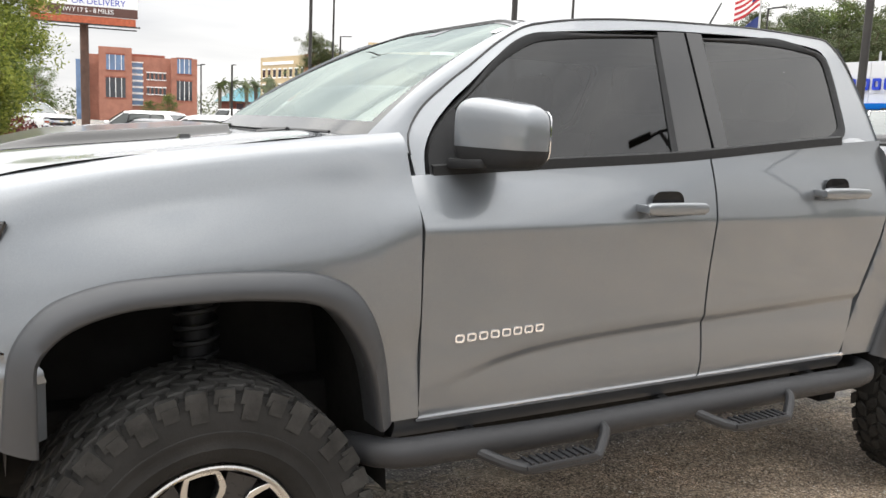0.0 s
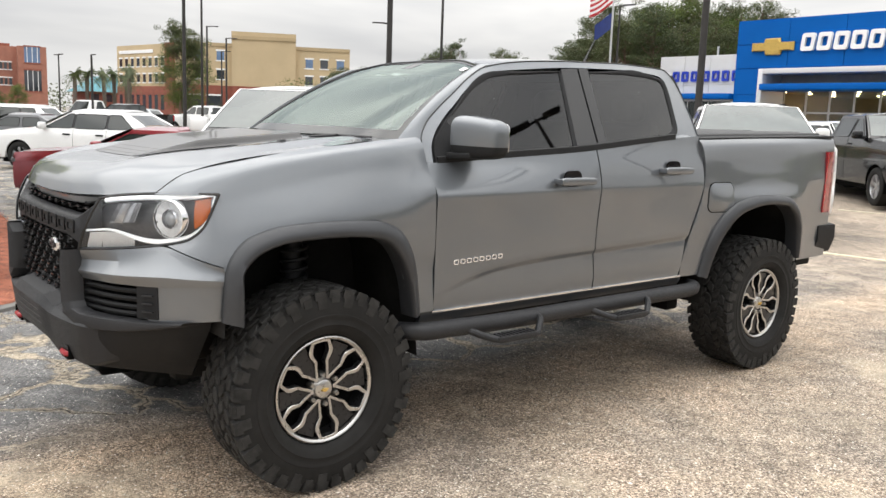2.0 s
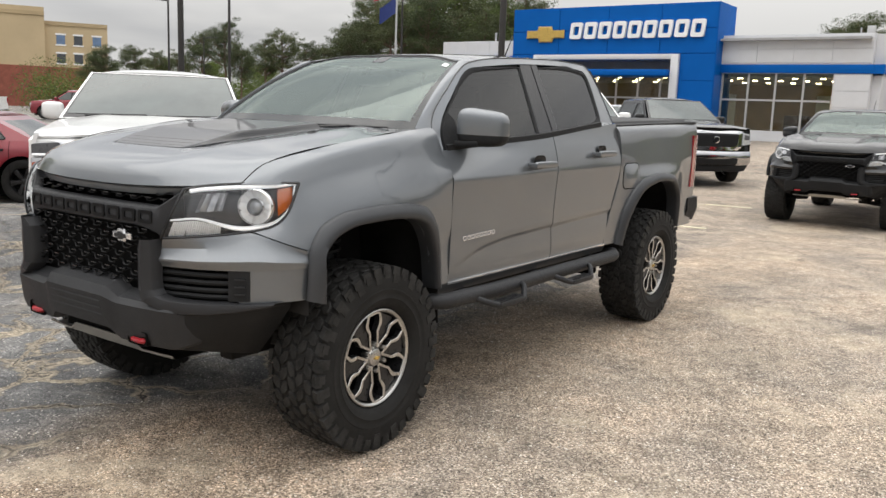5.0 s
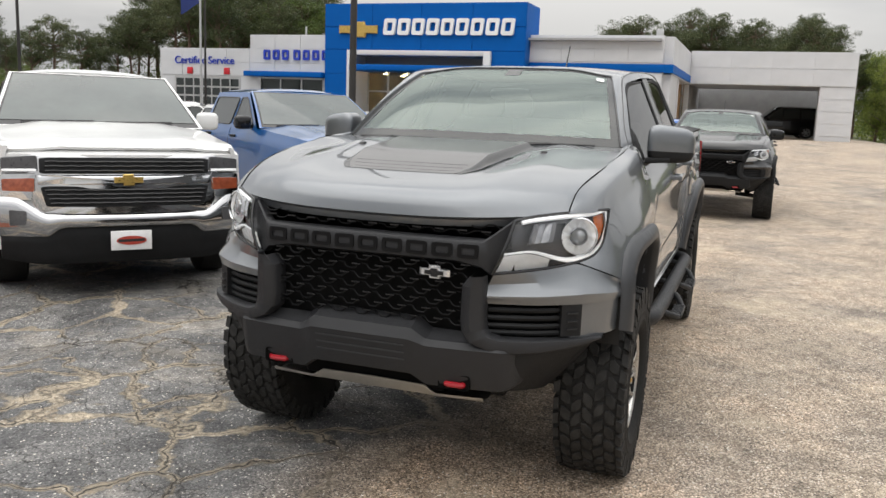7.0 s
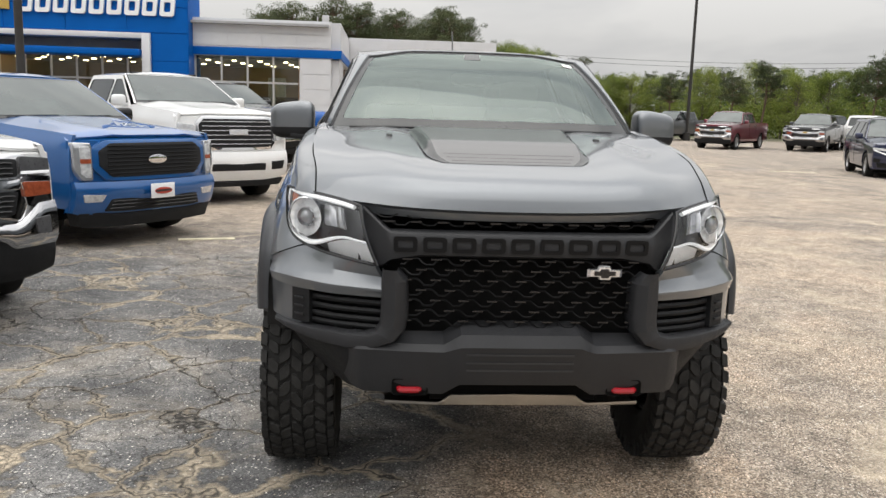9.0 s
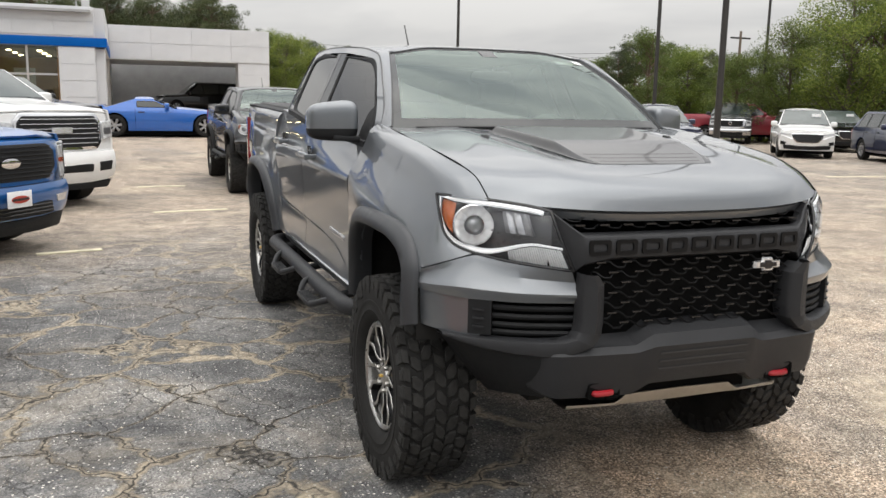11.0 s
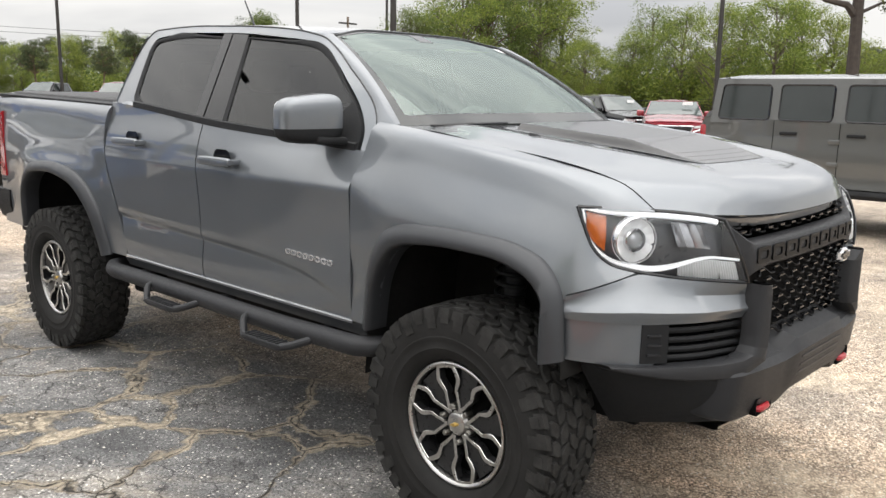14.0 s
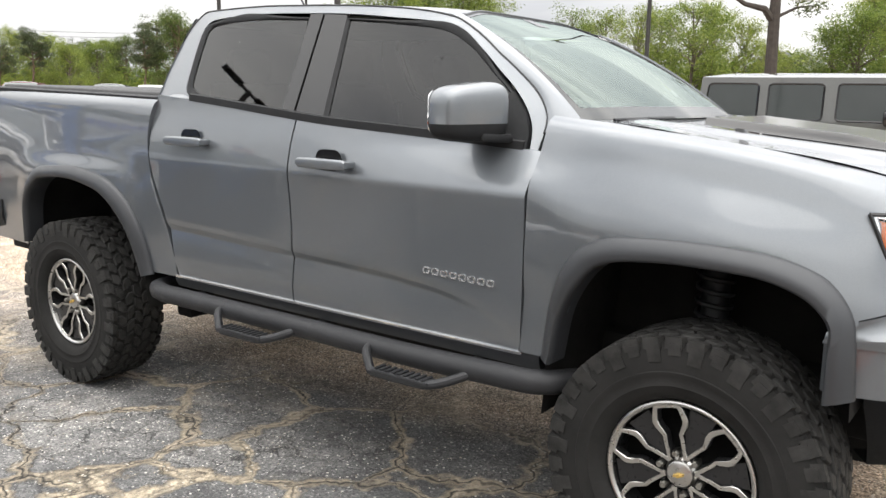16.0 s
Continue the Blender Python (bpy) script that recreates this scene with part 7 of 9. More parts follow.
plate_on(c, 0.95, 0.585, -1.055)
vehicle("white_heavy_pickup", "white heavy-duty pickup with roof marker lamps", PAINTS["white"], spot(-2.68, 9.45, 39, 0.98), fo=0.98, H=1.98, hood0=1.36, hood1=1.47, belt=1.44, cowl=0.60, wst=1.40, style="ram", **FULL, deck=1.50)
vehicle("black_pickup", "black pickup with chrome grille frame", PAINTS["black"], spot(-2.81, 16.17, 46, 0.95), fo=0.95, H=1.93, hood0=1.28, hood1=1.38, belt=1.37, cowl=0.62, wst=1.40, style="titan", **FULL, deck=1.38)
CAR = dict(kind="sedan", category="car", clear=0.24, r=0.34)
vehicle("red_coupe", "red low coupe with dark wheels", PAINTS["red"], pose(-12.1, 2.75, -0.12, 0, 0, -50), L=4.78, W=1.90, H=1.36, wb=2.81, fo=0.92, hood0=0.84, hood1=0.96, cowl=0.62, wst=1.40, roofend=2.25, rear_low=3.05, belt=0.94, deck=1.02, windows=((0.0, 1.15), (1.25, 1.85)), style="plain", dark_rims=True, **CAR)
SUVS = dict(kind="suv", category="car", clear=0.30, r=0.36, L=4.70, W=1.86, H=1.67, wb=2.74, fo=0.92, hood0=0.96, hood1=1.09, cowl=0.48, wst=1.30, roofend=3.12, rear_low=3.66, belt=1.08, windows=((0.0, 0.98), (1.03, 1.93), (1.98, 2.75)), style="suv")
vehicle("white_crossover", "white crossover parked in the lot", PAINTS["white"], pose(-20.6, 4.1, -0.12, 0, 0, -52), **{**SUVS, "H": 1.60, "wst": 1.45, "roofend": 2.85, "rear_low": 3.72, "L": 4.85})
vehicle("grey_sedan", "dark grey sporty sedan", PAINTS["grey"], pose(-26.6, 3.5, -0.12, 0, 0, -35), L=4.79, W=1.90, H=1.40, wb=2.72, fo=0.90, hood0=0.88, hood1=0.99, cowl=0.62, wst=1.38, roofend=2.3, rear_low=3.0, belt=0.96, deck=1.03, windows=((0.0, 1.05), (1.15, 1.8)), style="plain", **CAR)
vehicle("white_crossover", "white crossover parked in the lot", PAINTS["white"], pose(-33.5, 4.6, -0.12, 0, 0, -45), **SUVS)
vehicle("white_pickup", "white crew-cab pickup in the far lot", PAINTS["white"], pose(-46.0, 3.6, -0.12, 0, 0, 120), fo=0.95, hood0=1.22, hood1=1.32, belt=1.32, H=1.92, **FULL, deck=1.36)
vehicle("white_pickup", "white lifted pickup in the far lot", PAINTS["white"], pose(-43.0, 0.2, -0.12, 0, 0, 100), fo=0.95, hood0=1.3, hood1=1.4, belt=1.4, H=2.05, clear=0.6, r=0.45, **FULL, deck=1.42)
vehicle("black_pickup", "black pickup in the far lot", PAINTS["black"], pose(-56.0, 1.4, -0.12, 0, 0, 110), fo=0.95, H=2.0, hood0=1.3, hood1=1.4, belt=1.4, **FULL, deck=1.42)
vehicle("black_pickup", "black pickup in the far lot", PAINTS["black"], pose(-52.0, 15.2, -0.12, 0, 0, -60), fo=0.95, H=1.92, hood0=1.22, hood1=1.32, belt=1.32, **FULL, deck=1.36)
vehicle("navy_crossover", "dark blue crossover in the far lot", PAINTS["navy"], pose(-62.0, 25.0, -0.12, 0, 0, -60), **SUVS)
vehicle("silver_crossover", "silver crossover in the far lot", PAINTS["silver"], pose(-66.0, 21.0, -0.12, 0, 0, -60), **SUVS)
vehicle("white_pickup", "white crew-cab pickup in the far lot", PAINTS["white"], pose(-52.0, 20.5, -0.12, 0, 0, -60), fo=0.95, H=1.92, hood0=1.22, hood1=1.32, belt=1.32, **FULL, deck=1.36)
vehicle("red_crossover", "dark red crossover in the far lot", PAINTS["red"], pose(-44.0, 24.0, -0.12, 0, 0, -55), **SUVS)
vehicle("red_crossover", "dark red crossover in the far lot", PAINTS["red"], pose(-39.0, 24.5, -0.12, 0, 0, -50), **SUVS)
vehicle("white_van", "white van far across the road", PAINTS["white"], pose(-84.0, 22.0, 0, 0, 0, -70), **{**SUVS, "H": 2.3, "L": 5.4, "wb": 3.3, "roofend": 4.2, "rear_low": 4.35, "style": "plain"})
vehicle("white_crossover", "white crossover near the showroom", PAINTS["white"], pose(-12.5, 17.2, 0.1, 0, 0, 130), **SUVS)
vehicle("white_crossover", "white sport utility near the showroom", PAINTS["white"], pose(-9.2, 13.6, 0.0, 0, 0, 55), **SUVS)
vehicle("white_crossover", "white long wagon near the showroom", PAINTS["white"], pose(-15.5, 19.8, 0.2, 0, 0, 125), **{**SUVS, "H": 1.85, "L": 5.3, "wb": 3.1, "roofend": 3.9, "rear_low": 4.15})
vehicle("white_crossover", "white crossover near the showroom", PAINTS["white"], pose(-6.0, 20.5, 0.3, 0, 0, 60), **SUVS)
vehicle("blue_sports_car", "bright blue low sports car", PAINTS["vette"], pose(0.6, 25.8, 0.52, 0, 0, 88), L=4.5, W=1.88, H=1.22, wb=2.71, fo=0.95, hood0=0.72, hood1=0.88, cowl=0.85, wst=1.55, roofend=2.1, rear_low=3.0, belt=0.88, deck=0.96, windows=((0.0, 1.1),), style="plain", **{**CAR, "clear": 0.18})
vehicle("black_suv", "black sport utility under the service canopy", PAINTS["black"], pose(0.9, 49.5, 0.70, 0, 0, -80), **{**SUVS, "H": 1.8, "L": 5.0, "wb": 2.9, "roofend": 3.6, "rear_low": 3.85})
# the row across the lot
for nm, lab, col, x, y, a in (("white_crossover", "white crossover with a window sticker", "white", 20.5, 20.1, -38), ("navy_crossover", "navy crossover with a window sticker", "navy", 21.4, 16.0, -26), ("black_crossover", "black crossover in the row", "black", 24.2, 14.0, -26),
                              ("red_crossover", "red crossover in the row", "red", 20.2, 10.3, -60), ("navy_crossover", "navy crossover nearer the lane", "navy", 14.1, 19.2, -20), ("black_crossover", "black crossover in the back row", "black", 25.5, 23.2, -30), ("grey_crossover", "grey crossover in the back row", "silver", 38.0, 33.0, -30)):
    c = vehicle(nm, lab, PAINTS[col], pose(x, y, 0, 0, 0, a), **{**SUVS, "H": 1.56 if col == "red" else 1.69})
    part("window_sticker", Geo().box((0.25, 0.86, 1.42), (0.55, 0.865, 1.52)), WHITE_PAPER, c)
for nm, lab, col, x, y, a, st in (("red_pickup", "deep red pickup with chrome bumper", "maroon", 16.6, 38.5, -42, "chrome"), ("grey_pickup", "dark grey pickup in the back row", "grey", 21.4, 38.6, -38, "chrome"), ("black_pickup", "black pickup in the back row", "black", 24.0, 44.0, -60, "titan"),
                                  ("red_pickup", "bright red pickup in the back row", "red", 28.5, 30.2, 60, "chrome"), ("grey_pickup", "grey pickup in the back row", "grey", 17.5, 51.0, -60, "titan"), ("grey_pickup", "grey pickup in the back row", "grey", 25.2, 29.8, -40, "titan"), ("white_pickup", "white pickup in the back row", "white", 27.5, 40.0, 40, "chrome")):
    vehicle(nm, lab, PAINTS[col], pose(x, y, 0.0, 0, 0, a), fo=0.95, H=1.92, hood0=1.22, hood1=1.32, belt=1.32, style=st, **FULL, deck=1.36)
# boxy off-roader beside the grey pickup
jeep = vehicle("off_road_wagon", "flat grey boxy four-door off-road wagon", PAINTS["jeep"], pose(8.06, -0.58, 0, 0, 0, 0), L=4.40, W=1.84, H=1.85, wb=3.00, fo=0.72, r=0.42, clear=0.56, hood0=1.12, hood1=1.20, cowl=1.05, wst=1.32, roofend=3.50, rear_low=3.55, belt=1.28, kind="suv",
               windows=((0.14, 0.78), (0.93, 1.54), (1.66, 2.38)), style="plain", dark_rims=True, category="off-road vehicle", box=1.0, flare_mat=PAINTS["jeep"])
part("spare_wheel", tyre_geo(0.40, 0.125, 0.22).moved(pose(0, 3.83, 1.02, 0, 0, 90)), RUBBER, jeep)
part("hinge", Geo().box((-0.935, 1.97, 1.06), (-0.90, 2.09, 1.11), 0.006), PAINTS["jeep"], jeep)
part("hinge", Geo().box((-0.935, 1.97, 0.80), (-0.90, 2.09, 0.85), 0.006), PAINTS["jeep"], jeep)
both("rock_rail", Geo().tube([(0.90, 0.5, 0.50), (0.90, 2.45, 0.50)], 0.05, 10), BLACK_PLASTIC, jeep)

# the black twin of the grey pickup, farther back
twin = copy_thing(truck, pose(0.70, 11.25, hz(0.7, 11.25)) @ Matrix.Diagonal((1.02, 1.0, 0.945, 1.0)))
tagged(twin, "lifted black crew-cab pickup of the same model", "pickup truck")
for o in twin.children_recursive:
    if o.data and len(o.material_slots) and o.material_slots[0].material in (PAINT, FLARE, DARK_PLASTIC):
        s = o.material_slots[0]
        dark = PAINTS["black"] if s.material == PAINT else BLACK_PLASTIC
        s.link = "OBJECT"
        s.material = dark

# ---- showroom ----
WHITE_PANEL = plain("white metal panel", (0.60, 0.605, 0.62), 0.42, 0.1, 0.05, 0.8)
BLUE_PANEL = plain("blue metal panel", (0.0, 0.092, 0.37), 0.5, 0.0, 0.06, 0.8, spec=0.12)
GREY_WALL = plain("grey block wall", (0.33, 0.33, 0.33), 0.85, 0, 0.1, 2, 0.3, 20)
SHOW_GLASS = window_glass("showroom glass", (0.62, 0.68, 0.66), 0.02, 1.5)
FRAME_ALU = plain("aluminium mullion", (0.5, 0.5, 0.5), 0.4, 0.6, 0.05, 5)
WARM_WALL = plain("warm interior wall", (0.42, 0.30, 0.19), 0.8, 0, 0.2, 1.2)
WARM_LAMP = plain("warm ceiling lamp", (1.0, 0.74, 0.45), 0.5, emit=30.0, var=0.02)
SIGN_WHITE = plain("white sign face", (0.82, 0.82, 0.82), 0.35, 0, 0.03, 3)
SIGN_BLUE = plain("blue sign face", (0.01, 0.04, 0.42), 0.35, 0, 0.05, 3)
SIGN_RED = plain("red sign face", (0.55, 0.02, 0.03), 0.4, 0, 0.05, 3)
BASE_Z = 0.84


def panels(parent, x0, x1, y, z0, z1, nx, nz, mat, ny=-1):
    """Flat cladding panels with open joints on a wall that looks to -y."""
    w, h = (x1 - x0) / nx, (z1 - z0) / nz
    me = mesh_of("panel", Geo().box((0.012, -0.03, 0.012), (w - 0.012, 0.0, h - 0.012), 0.004), mat, 0)
    for i in range(nx):
        for j in range(nz):
            sub("panel", me, parent, pose(x0 + w * i, y - 0.002, z0 + h * j))


show = thing("dealership_building", None, None, "white and blue car showroom with glass front and lit interior", "building")
# blue entrance portal
g = Geo()
g.box((-19.15, 34.2, BASE_Z - 0.3), (-17.85, 36.5, 6.53)).box((-10.5, 34.2, BASE_Z - 0.3), (-8.9, 36.5, 6.53)).box((-17.85, 34.2, 4.33), (-10.5, 36.5, 6.53))
portal = part("portal", g, BLUE_PANEL, show, "tall blue entrance portal")
panels(portal, -19.13, -8.92, 34.2, 5.44, 6.50, 4, 1, BLUE_PANEL)
panels(portal, -19.13, -8.92, 34.2, 4.36, 5.42, 4, 1, BLUE_PANEL)
for x0, x1 in ((-19.13, -17.9), (-10.45, -8.92)):
    panels(portal, x0, x1, 34.2, BASE_Z, 4.34, 1, 3, BLUE_PANEL)
g = Geo().box((-17.85, 34.0, BASE_Z - 0.2), (-17.62, 36.0, 4.33), 0.02).box((-10.85, 34.0, BASE_Z - 0.2), (-10.50, 36.0, 4.33), 0.02).box((-17.62, 34.0, 4.10), (-10.85, 36.0, 4.33), 0.02)
part("portal_frame", g, WHITE_PANEL, show, "white entrance frame")
part("canopy", Geo().box((-17.6, 33.75, 3.36), (-10.9, 35.8, 3.64), 0.03), BLUE_PANEL, show, "blue entrance canopy")
part("portal_soffit", Geo().box((-17.6, 35.6, 3.64), (-10.86, 35.9, 4.09)), GREY_WALL, show)
# white service block
left = part("service_wall", Geo().box((-29.25, 34.4, BASE_Z - 0.3), (-23.6, 46.0, 4.36)).box((-23.6, 34.4, BASE_Z - 0.3), (-19.15, 46.0, 5.06)), WHITE_PANEL, show)
panels(left, -29.22, -23.62, 34.4, 2.95, 4.34, 4, 2, WHITE_PANEL)
panels(left, -23.58, -19.18, 34.4, 2.95, 5.04, 3, 3, WHITE_PANEL)
part("service_canopy", Geo().box((-23.7, 33.9, 2.96), (-19.2, 34.5, 3.22), 0.02), BLUE_PANEL, show)
for k in range(3):
    w = part("window", Geo().box((-22.9 + 1.2 * k, 34.30, 1.5), (-21.78 + 1.2 * k, 34.42, 2.88)), SHOW_GLASS, show, "plate window")
    part("mullion", Geo().box((-22.95 + 1.2 * k, 34.27, 1.42), (-22.89 + 1.2 * k, 34.41, 2.85)), FRAME_ALU, w)
    part("transom", Geo().box((-22.95 + 1.2 * k, 34.27, 2.86), (-21.72 + 1.2 * k, 34.41, 2.93)), FRAME_ALU, w)
    part("window_back", Geo().box((-22.9 + 1.2 * k, 34.385, 1.5), (-21.78 + 1.2 * k, 34.395, 2.88)), CAR_GLASS, w)
gd = part("garage_door", Geo().box((-28.3, 34.36, BASE_Z - 0.1), (-24.2, 34.40, 2.92)), FRAME_ALU, show, "glazed roll-up service door")
for i in range(7):
    for j in range(4):
        part("pane", Geo().box((-28.2 + 0.572 * i, 34.345, 1.0 + 0.47 * j), (-27.72 + 0.572 * i, 34.362, 1.38 + 0.47 * j)), CAR_GLASS, gd)
# showroom wing
wing = part("showroom_wall", Geo().box((-8.9, 35.0, 3.55), (-2.85, 46.0, 5.16)).box((-4.25, 35.0, BASE_Z - 0.3), (-2.85, 36.2, 3.56)).box((-8.9, 45.6, BASE_Z - 0.3), (-2.85, 46.0, 3.56)).box((-8.9, 35.1, BASE_Z - 0.3), (-4.25, 35.3, 1.12)), WHITE_PANEL, show)
panels(wing, -8.9, -2.87, 35.0, 3.98, 5.14, 4, 2, WHITE_PANEL)
panels(wing, -4.23, -2.87, 35.0, BASE_Z, 3.52, 1, 4, WHITE_PANEL)
part("blue_band", Geo().box((-8.9, 34.94, 3.56), (-2.80, 35.01, 3.92), 0.01).box((-2.80, 34.94, 3.56), (-2.39, 35.29, 3.92)).box((-2.45, 35.29, 3.56), (-2.39, 44.89, 3.92)), BLUE_PANEL, show)
part("roof", Geo().box((-29.0, 34.6, 4.28), (-23.7, 45.8, 4.34)).box((-23.5, 34.6, 4.9), (-2.95, 45.8, 5.0)), GREY_WALL, show)
for x0, x1, y, z1 in ((-8.85, -4.28, 35.2, 3.55), (-17.6, -10.9, 36.0, 3.46)):
    n_ = 4 if x0 > -10 else 6
    for k in range(n_):
        a_, b_ = x0 + (x1 - x0) * k / n_, x0 + (x1 - x0) * (k + 1) / n_
        w = part("window", Geo().box((a_ + 0.04, y, 1.12 if x0 > -10 else BASE_Z), (b_ - 0.04, y + 0.02, z1)), SHOW_GLASS, show, "full-height showroom pane")
        w.visible_shadow = False
        part("mullion", Geo().box((a_ - 0.04, y - 0.04, BASE_Z), (a_ + 0.04, y + 0.06, z1)), FRAME_ALU, w)
        part("transom", Geo().box((a_ + 0.042, y - 0.03, 2.38), (b_ - 0.042, y + 0.05, 2.46)), FRAME_ALU, w)
g = Geo().box((-19.0, 45.3, BASE_Z - 0.1), (-2.9, 45.5, 3.56)).box((-19.1, 36.1, BASE_Z - 0.1), (-19.0, 45.5, 3.56))
part("interior_wall", g, WARM_WALL, show)
part("interior_floor", Geo().box((-19.0, 35.3, BASE_Z - 0.1), (-2.9, 45.4, BASE_Z + 0.06)), plain("tile floor", (0.40, 0.36, 0.31), 0.3), show)
part("interior_ceiling", Geo().box((-19.0, 36.1, 3.46), (-2.9, 45.4, 3.54)), plain("ceiling tile", (0.6, 0.55, 0.48), 0.9), show)
for i in range(13):
    for j in range(3):
        part("ceiling_lamp", Geo().box((-18.4 + 1.2 * i, 37.2 + 2.4 * j, 3.42), (-18.22 + 1.2 * i, 37.38 + 2.4 * j, 3.462)), WARM_LAMP, show, "warm ceiling lamp")
for x0 in (-13.6, -12.2, -7.0):
    part("interior_door", Geo().box((x0, 45.2, BASE_Z), (x0 + 1.0, 45.32, BASE_Z + 2.1), 0.01), SIGN_WHITE, show, "white interior door")
for x in (-16.8, -14.2, -12.0, -7.4, -6.0):
    part("counter", Geo().box((x, 40.5, BASE_Z), (x + 1.1, 41.2, BASE_Z + 1.0), 0.03), plain("dark counter", (0.08, 0.05, 0.035), 0.4), show)
# service canopy at the back
g = Geo().box((-2.85, 35.3, 3.5), (-2.45, 45.0, 5.14)).box((-2.45, 44.9, 3.5), (5.85, 52.0, 5.26)).box((4.15, 44.95, 0.7), (5.85, 46.2, 3.5)).box((-2.85, 35.3, 0.6), (-2.5, 38.5, 3.56)).box((-2.85, 39.3, 0.6), (-2.55, 40.0, 3.56))
svc = part("drive_canopy", g, WHITE_PANEL, show, "white drive-through canopy")
panels(svc, -2.40, 5.83, 44.9, 3.52, 5.24, 4, 2, WHITE_PANEL)
panels(svc, 4.17, 5.83, 44.95, 0.95, 3.48, 1, 4, WHITE_PANEL)
part("canopy_back", Geo().box((-2.6, 53.5, 0.6), (6.0, 53.8, 3.6)).box((5.4, 46.3, 0.6), (5.7, 53.6, 3.5)).box((-2.7, 45.0, 0.6), (-2.45, 53.6, 3.5)), GREY_WALL, show)
part("roof_unit", Geo().box((-3.3, 35.6, 5.16), (-3.0, 35.8, 5.5), 0.02).tube([(-3.5, 35.5, 5.16), (-3.5, 35.5, 5.42)], 0.03, 6), FRAME_ALU, show)
part("roof_unit", Geo().tube([(-20.5, 34.7, 5.05), (-20.5, 34.7, 5.5)], 0.05, 6), FRAME_ALU, show)
# signs: brand marks as plain shapes, the service sign as words
part("sign_emblem", emblem((-17.3, 34.14, 5.30), 2.05, -1).moved(Matrix.Translation((-17.3, 34.14, 5.30)) @ Matrix.Diagonal((1, 9, 0.86, 1)) @ Matrix.Translation((17.3, -34.14, -5.30))), GOLD, show, "plain gold cross emblem", 20)
for k in range(9):
    xc = -15.62 + 0.735 * k
    o, i_ = rounded(0.60, 0.76, 0.10, 3), rounded(0.28, 0.40, 0.06, 3)
    zc = 5.43
    g = Geo().rings([[(xc + q[0] + 0.10 * q[1], 34.17 - d, zc + q[1]) for q in p_] for p_, d in ((o, 0.0), (o, 0.14), (i_, 0.14), (i_, 0.0))], False)
    part("sign_block", g, SIGN_WHITE, show, "plain white sign block", 30)
for k in range(7):
    xc = -22.55 + 0.54 * k + (0.12 if k > 2 else 0)
    part("sign_block", Geo().rings([[(xc + q[0] * s, 34.36 - d, 4.06 + q[1] * s) for q in rounded(0.36, 0.50, 0.06, 2)] for d, s in ((0.0, 1), (0.10, 1), (0.10, 0.5), (0.0, 0.5))], False), SIGN_BLUE, show, "plain blue sign block", 30)


def words(text, size, m, mat, parent, depth=0.02, label=""):
    """One centred line of raised writing, each word a part of its own."""
    made = []
    for word in text.split():
        cu = bpy.data.curves.new("words", "FONT")
        cu.body, cu.size, cu.extrude = word, size, depth
        cu.align_x, cu.align_y = "CENTER", "CENTER"
        tmp = bpy.data.objects.new("words", cu)
        me = bpy.data.meshes.new_from_object(tmp)
        bpy.data.objects.remove(tmp)
        me.materials.clear()
        me.materials.append(mat)
        xs = [v.co.x for v in me.vertices]
        made.append((me, min(xs), max(xs)))
    gap = 0.30 * size
    x = -(sum(b - a for _, a, b in made) + gap * (len(made) - 1)) / 2
    for me, a, b in made:
        sub("lettering", me, parent, m @ Matrix.Translation((x - a, 0, 0)), label)
        x += b - a + gap


words("Certified Service", 0.56, pose(-26.4, 34.34, 3.72, 90, 0, 0), SIGN_BLUE, show, 0.03, "blue service lettering")
for x in (-27.3, -25.0):
    part("service_mark", Geo().box((x - 0.17, 34.30, 3.02), (x + 0.17, 34.41, 3.36), 0.02), SIGN_RED, show, "red square mark")
# flagpole
FLAG_W = plain("flag white", (0.7, 0.7, 0.7), 0.8)
FLAG_R = plain("flag red", (0.42, 0.02, 0.03), 0.8)
FLAG_B = plain("flag navy", (0.015, 0.03, 0.14), 0.8)
fp = thing("flagpole", Geo().tube([(-24.6, 31.6, hz(-24.6, 31.6) - 0.1), (-24.6, 31.6, 9.2)], [0.07, 0.04], 10), FRAME_ALU, "white pole with a striped flag above a navy flag", "flagpole")


def flag_strip(z0, z1, x0, x1, mat, nm, d=0.0):
    rr = []
    for t in lin(0, 1, 4):
        rr.append([(-24.6 - x, 31.6 + 0.14 * math.sin(2.6 * x) - d, z0 + (z1 - z0) * t - 0.42 * x + 0.06 * math.sin(4 * x)) for x in lin(x0, x1, 12)])
    part(nm, shell(rr, (0, 0.01, 0)), mat, fp)


for k in range(7):
    flag_strip(7.55 + 0.13 * k, 7.68 + 0.13 * k, 0.05, 1.45, FLAG_R if k % 2 == 0 else FLAG_W, "stripe")
flag_strip(7.94, 8.46, 0.05, 0.62, FLAG_B, "canton", 0.012)
flag_strip(6.3, 7.1, 0.05, 1.15, FLAG_B, "navy_flag")

# ---- lamp posts ----
POLE_DARK = plain("dark bronze pole", (0.035, 0.032, 0.03), 0.5, 0.3, 0.2, 2)


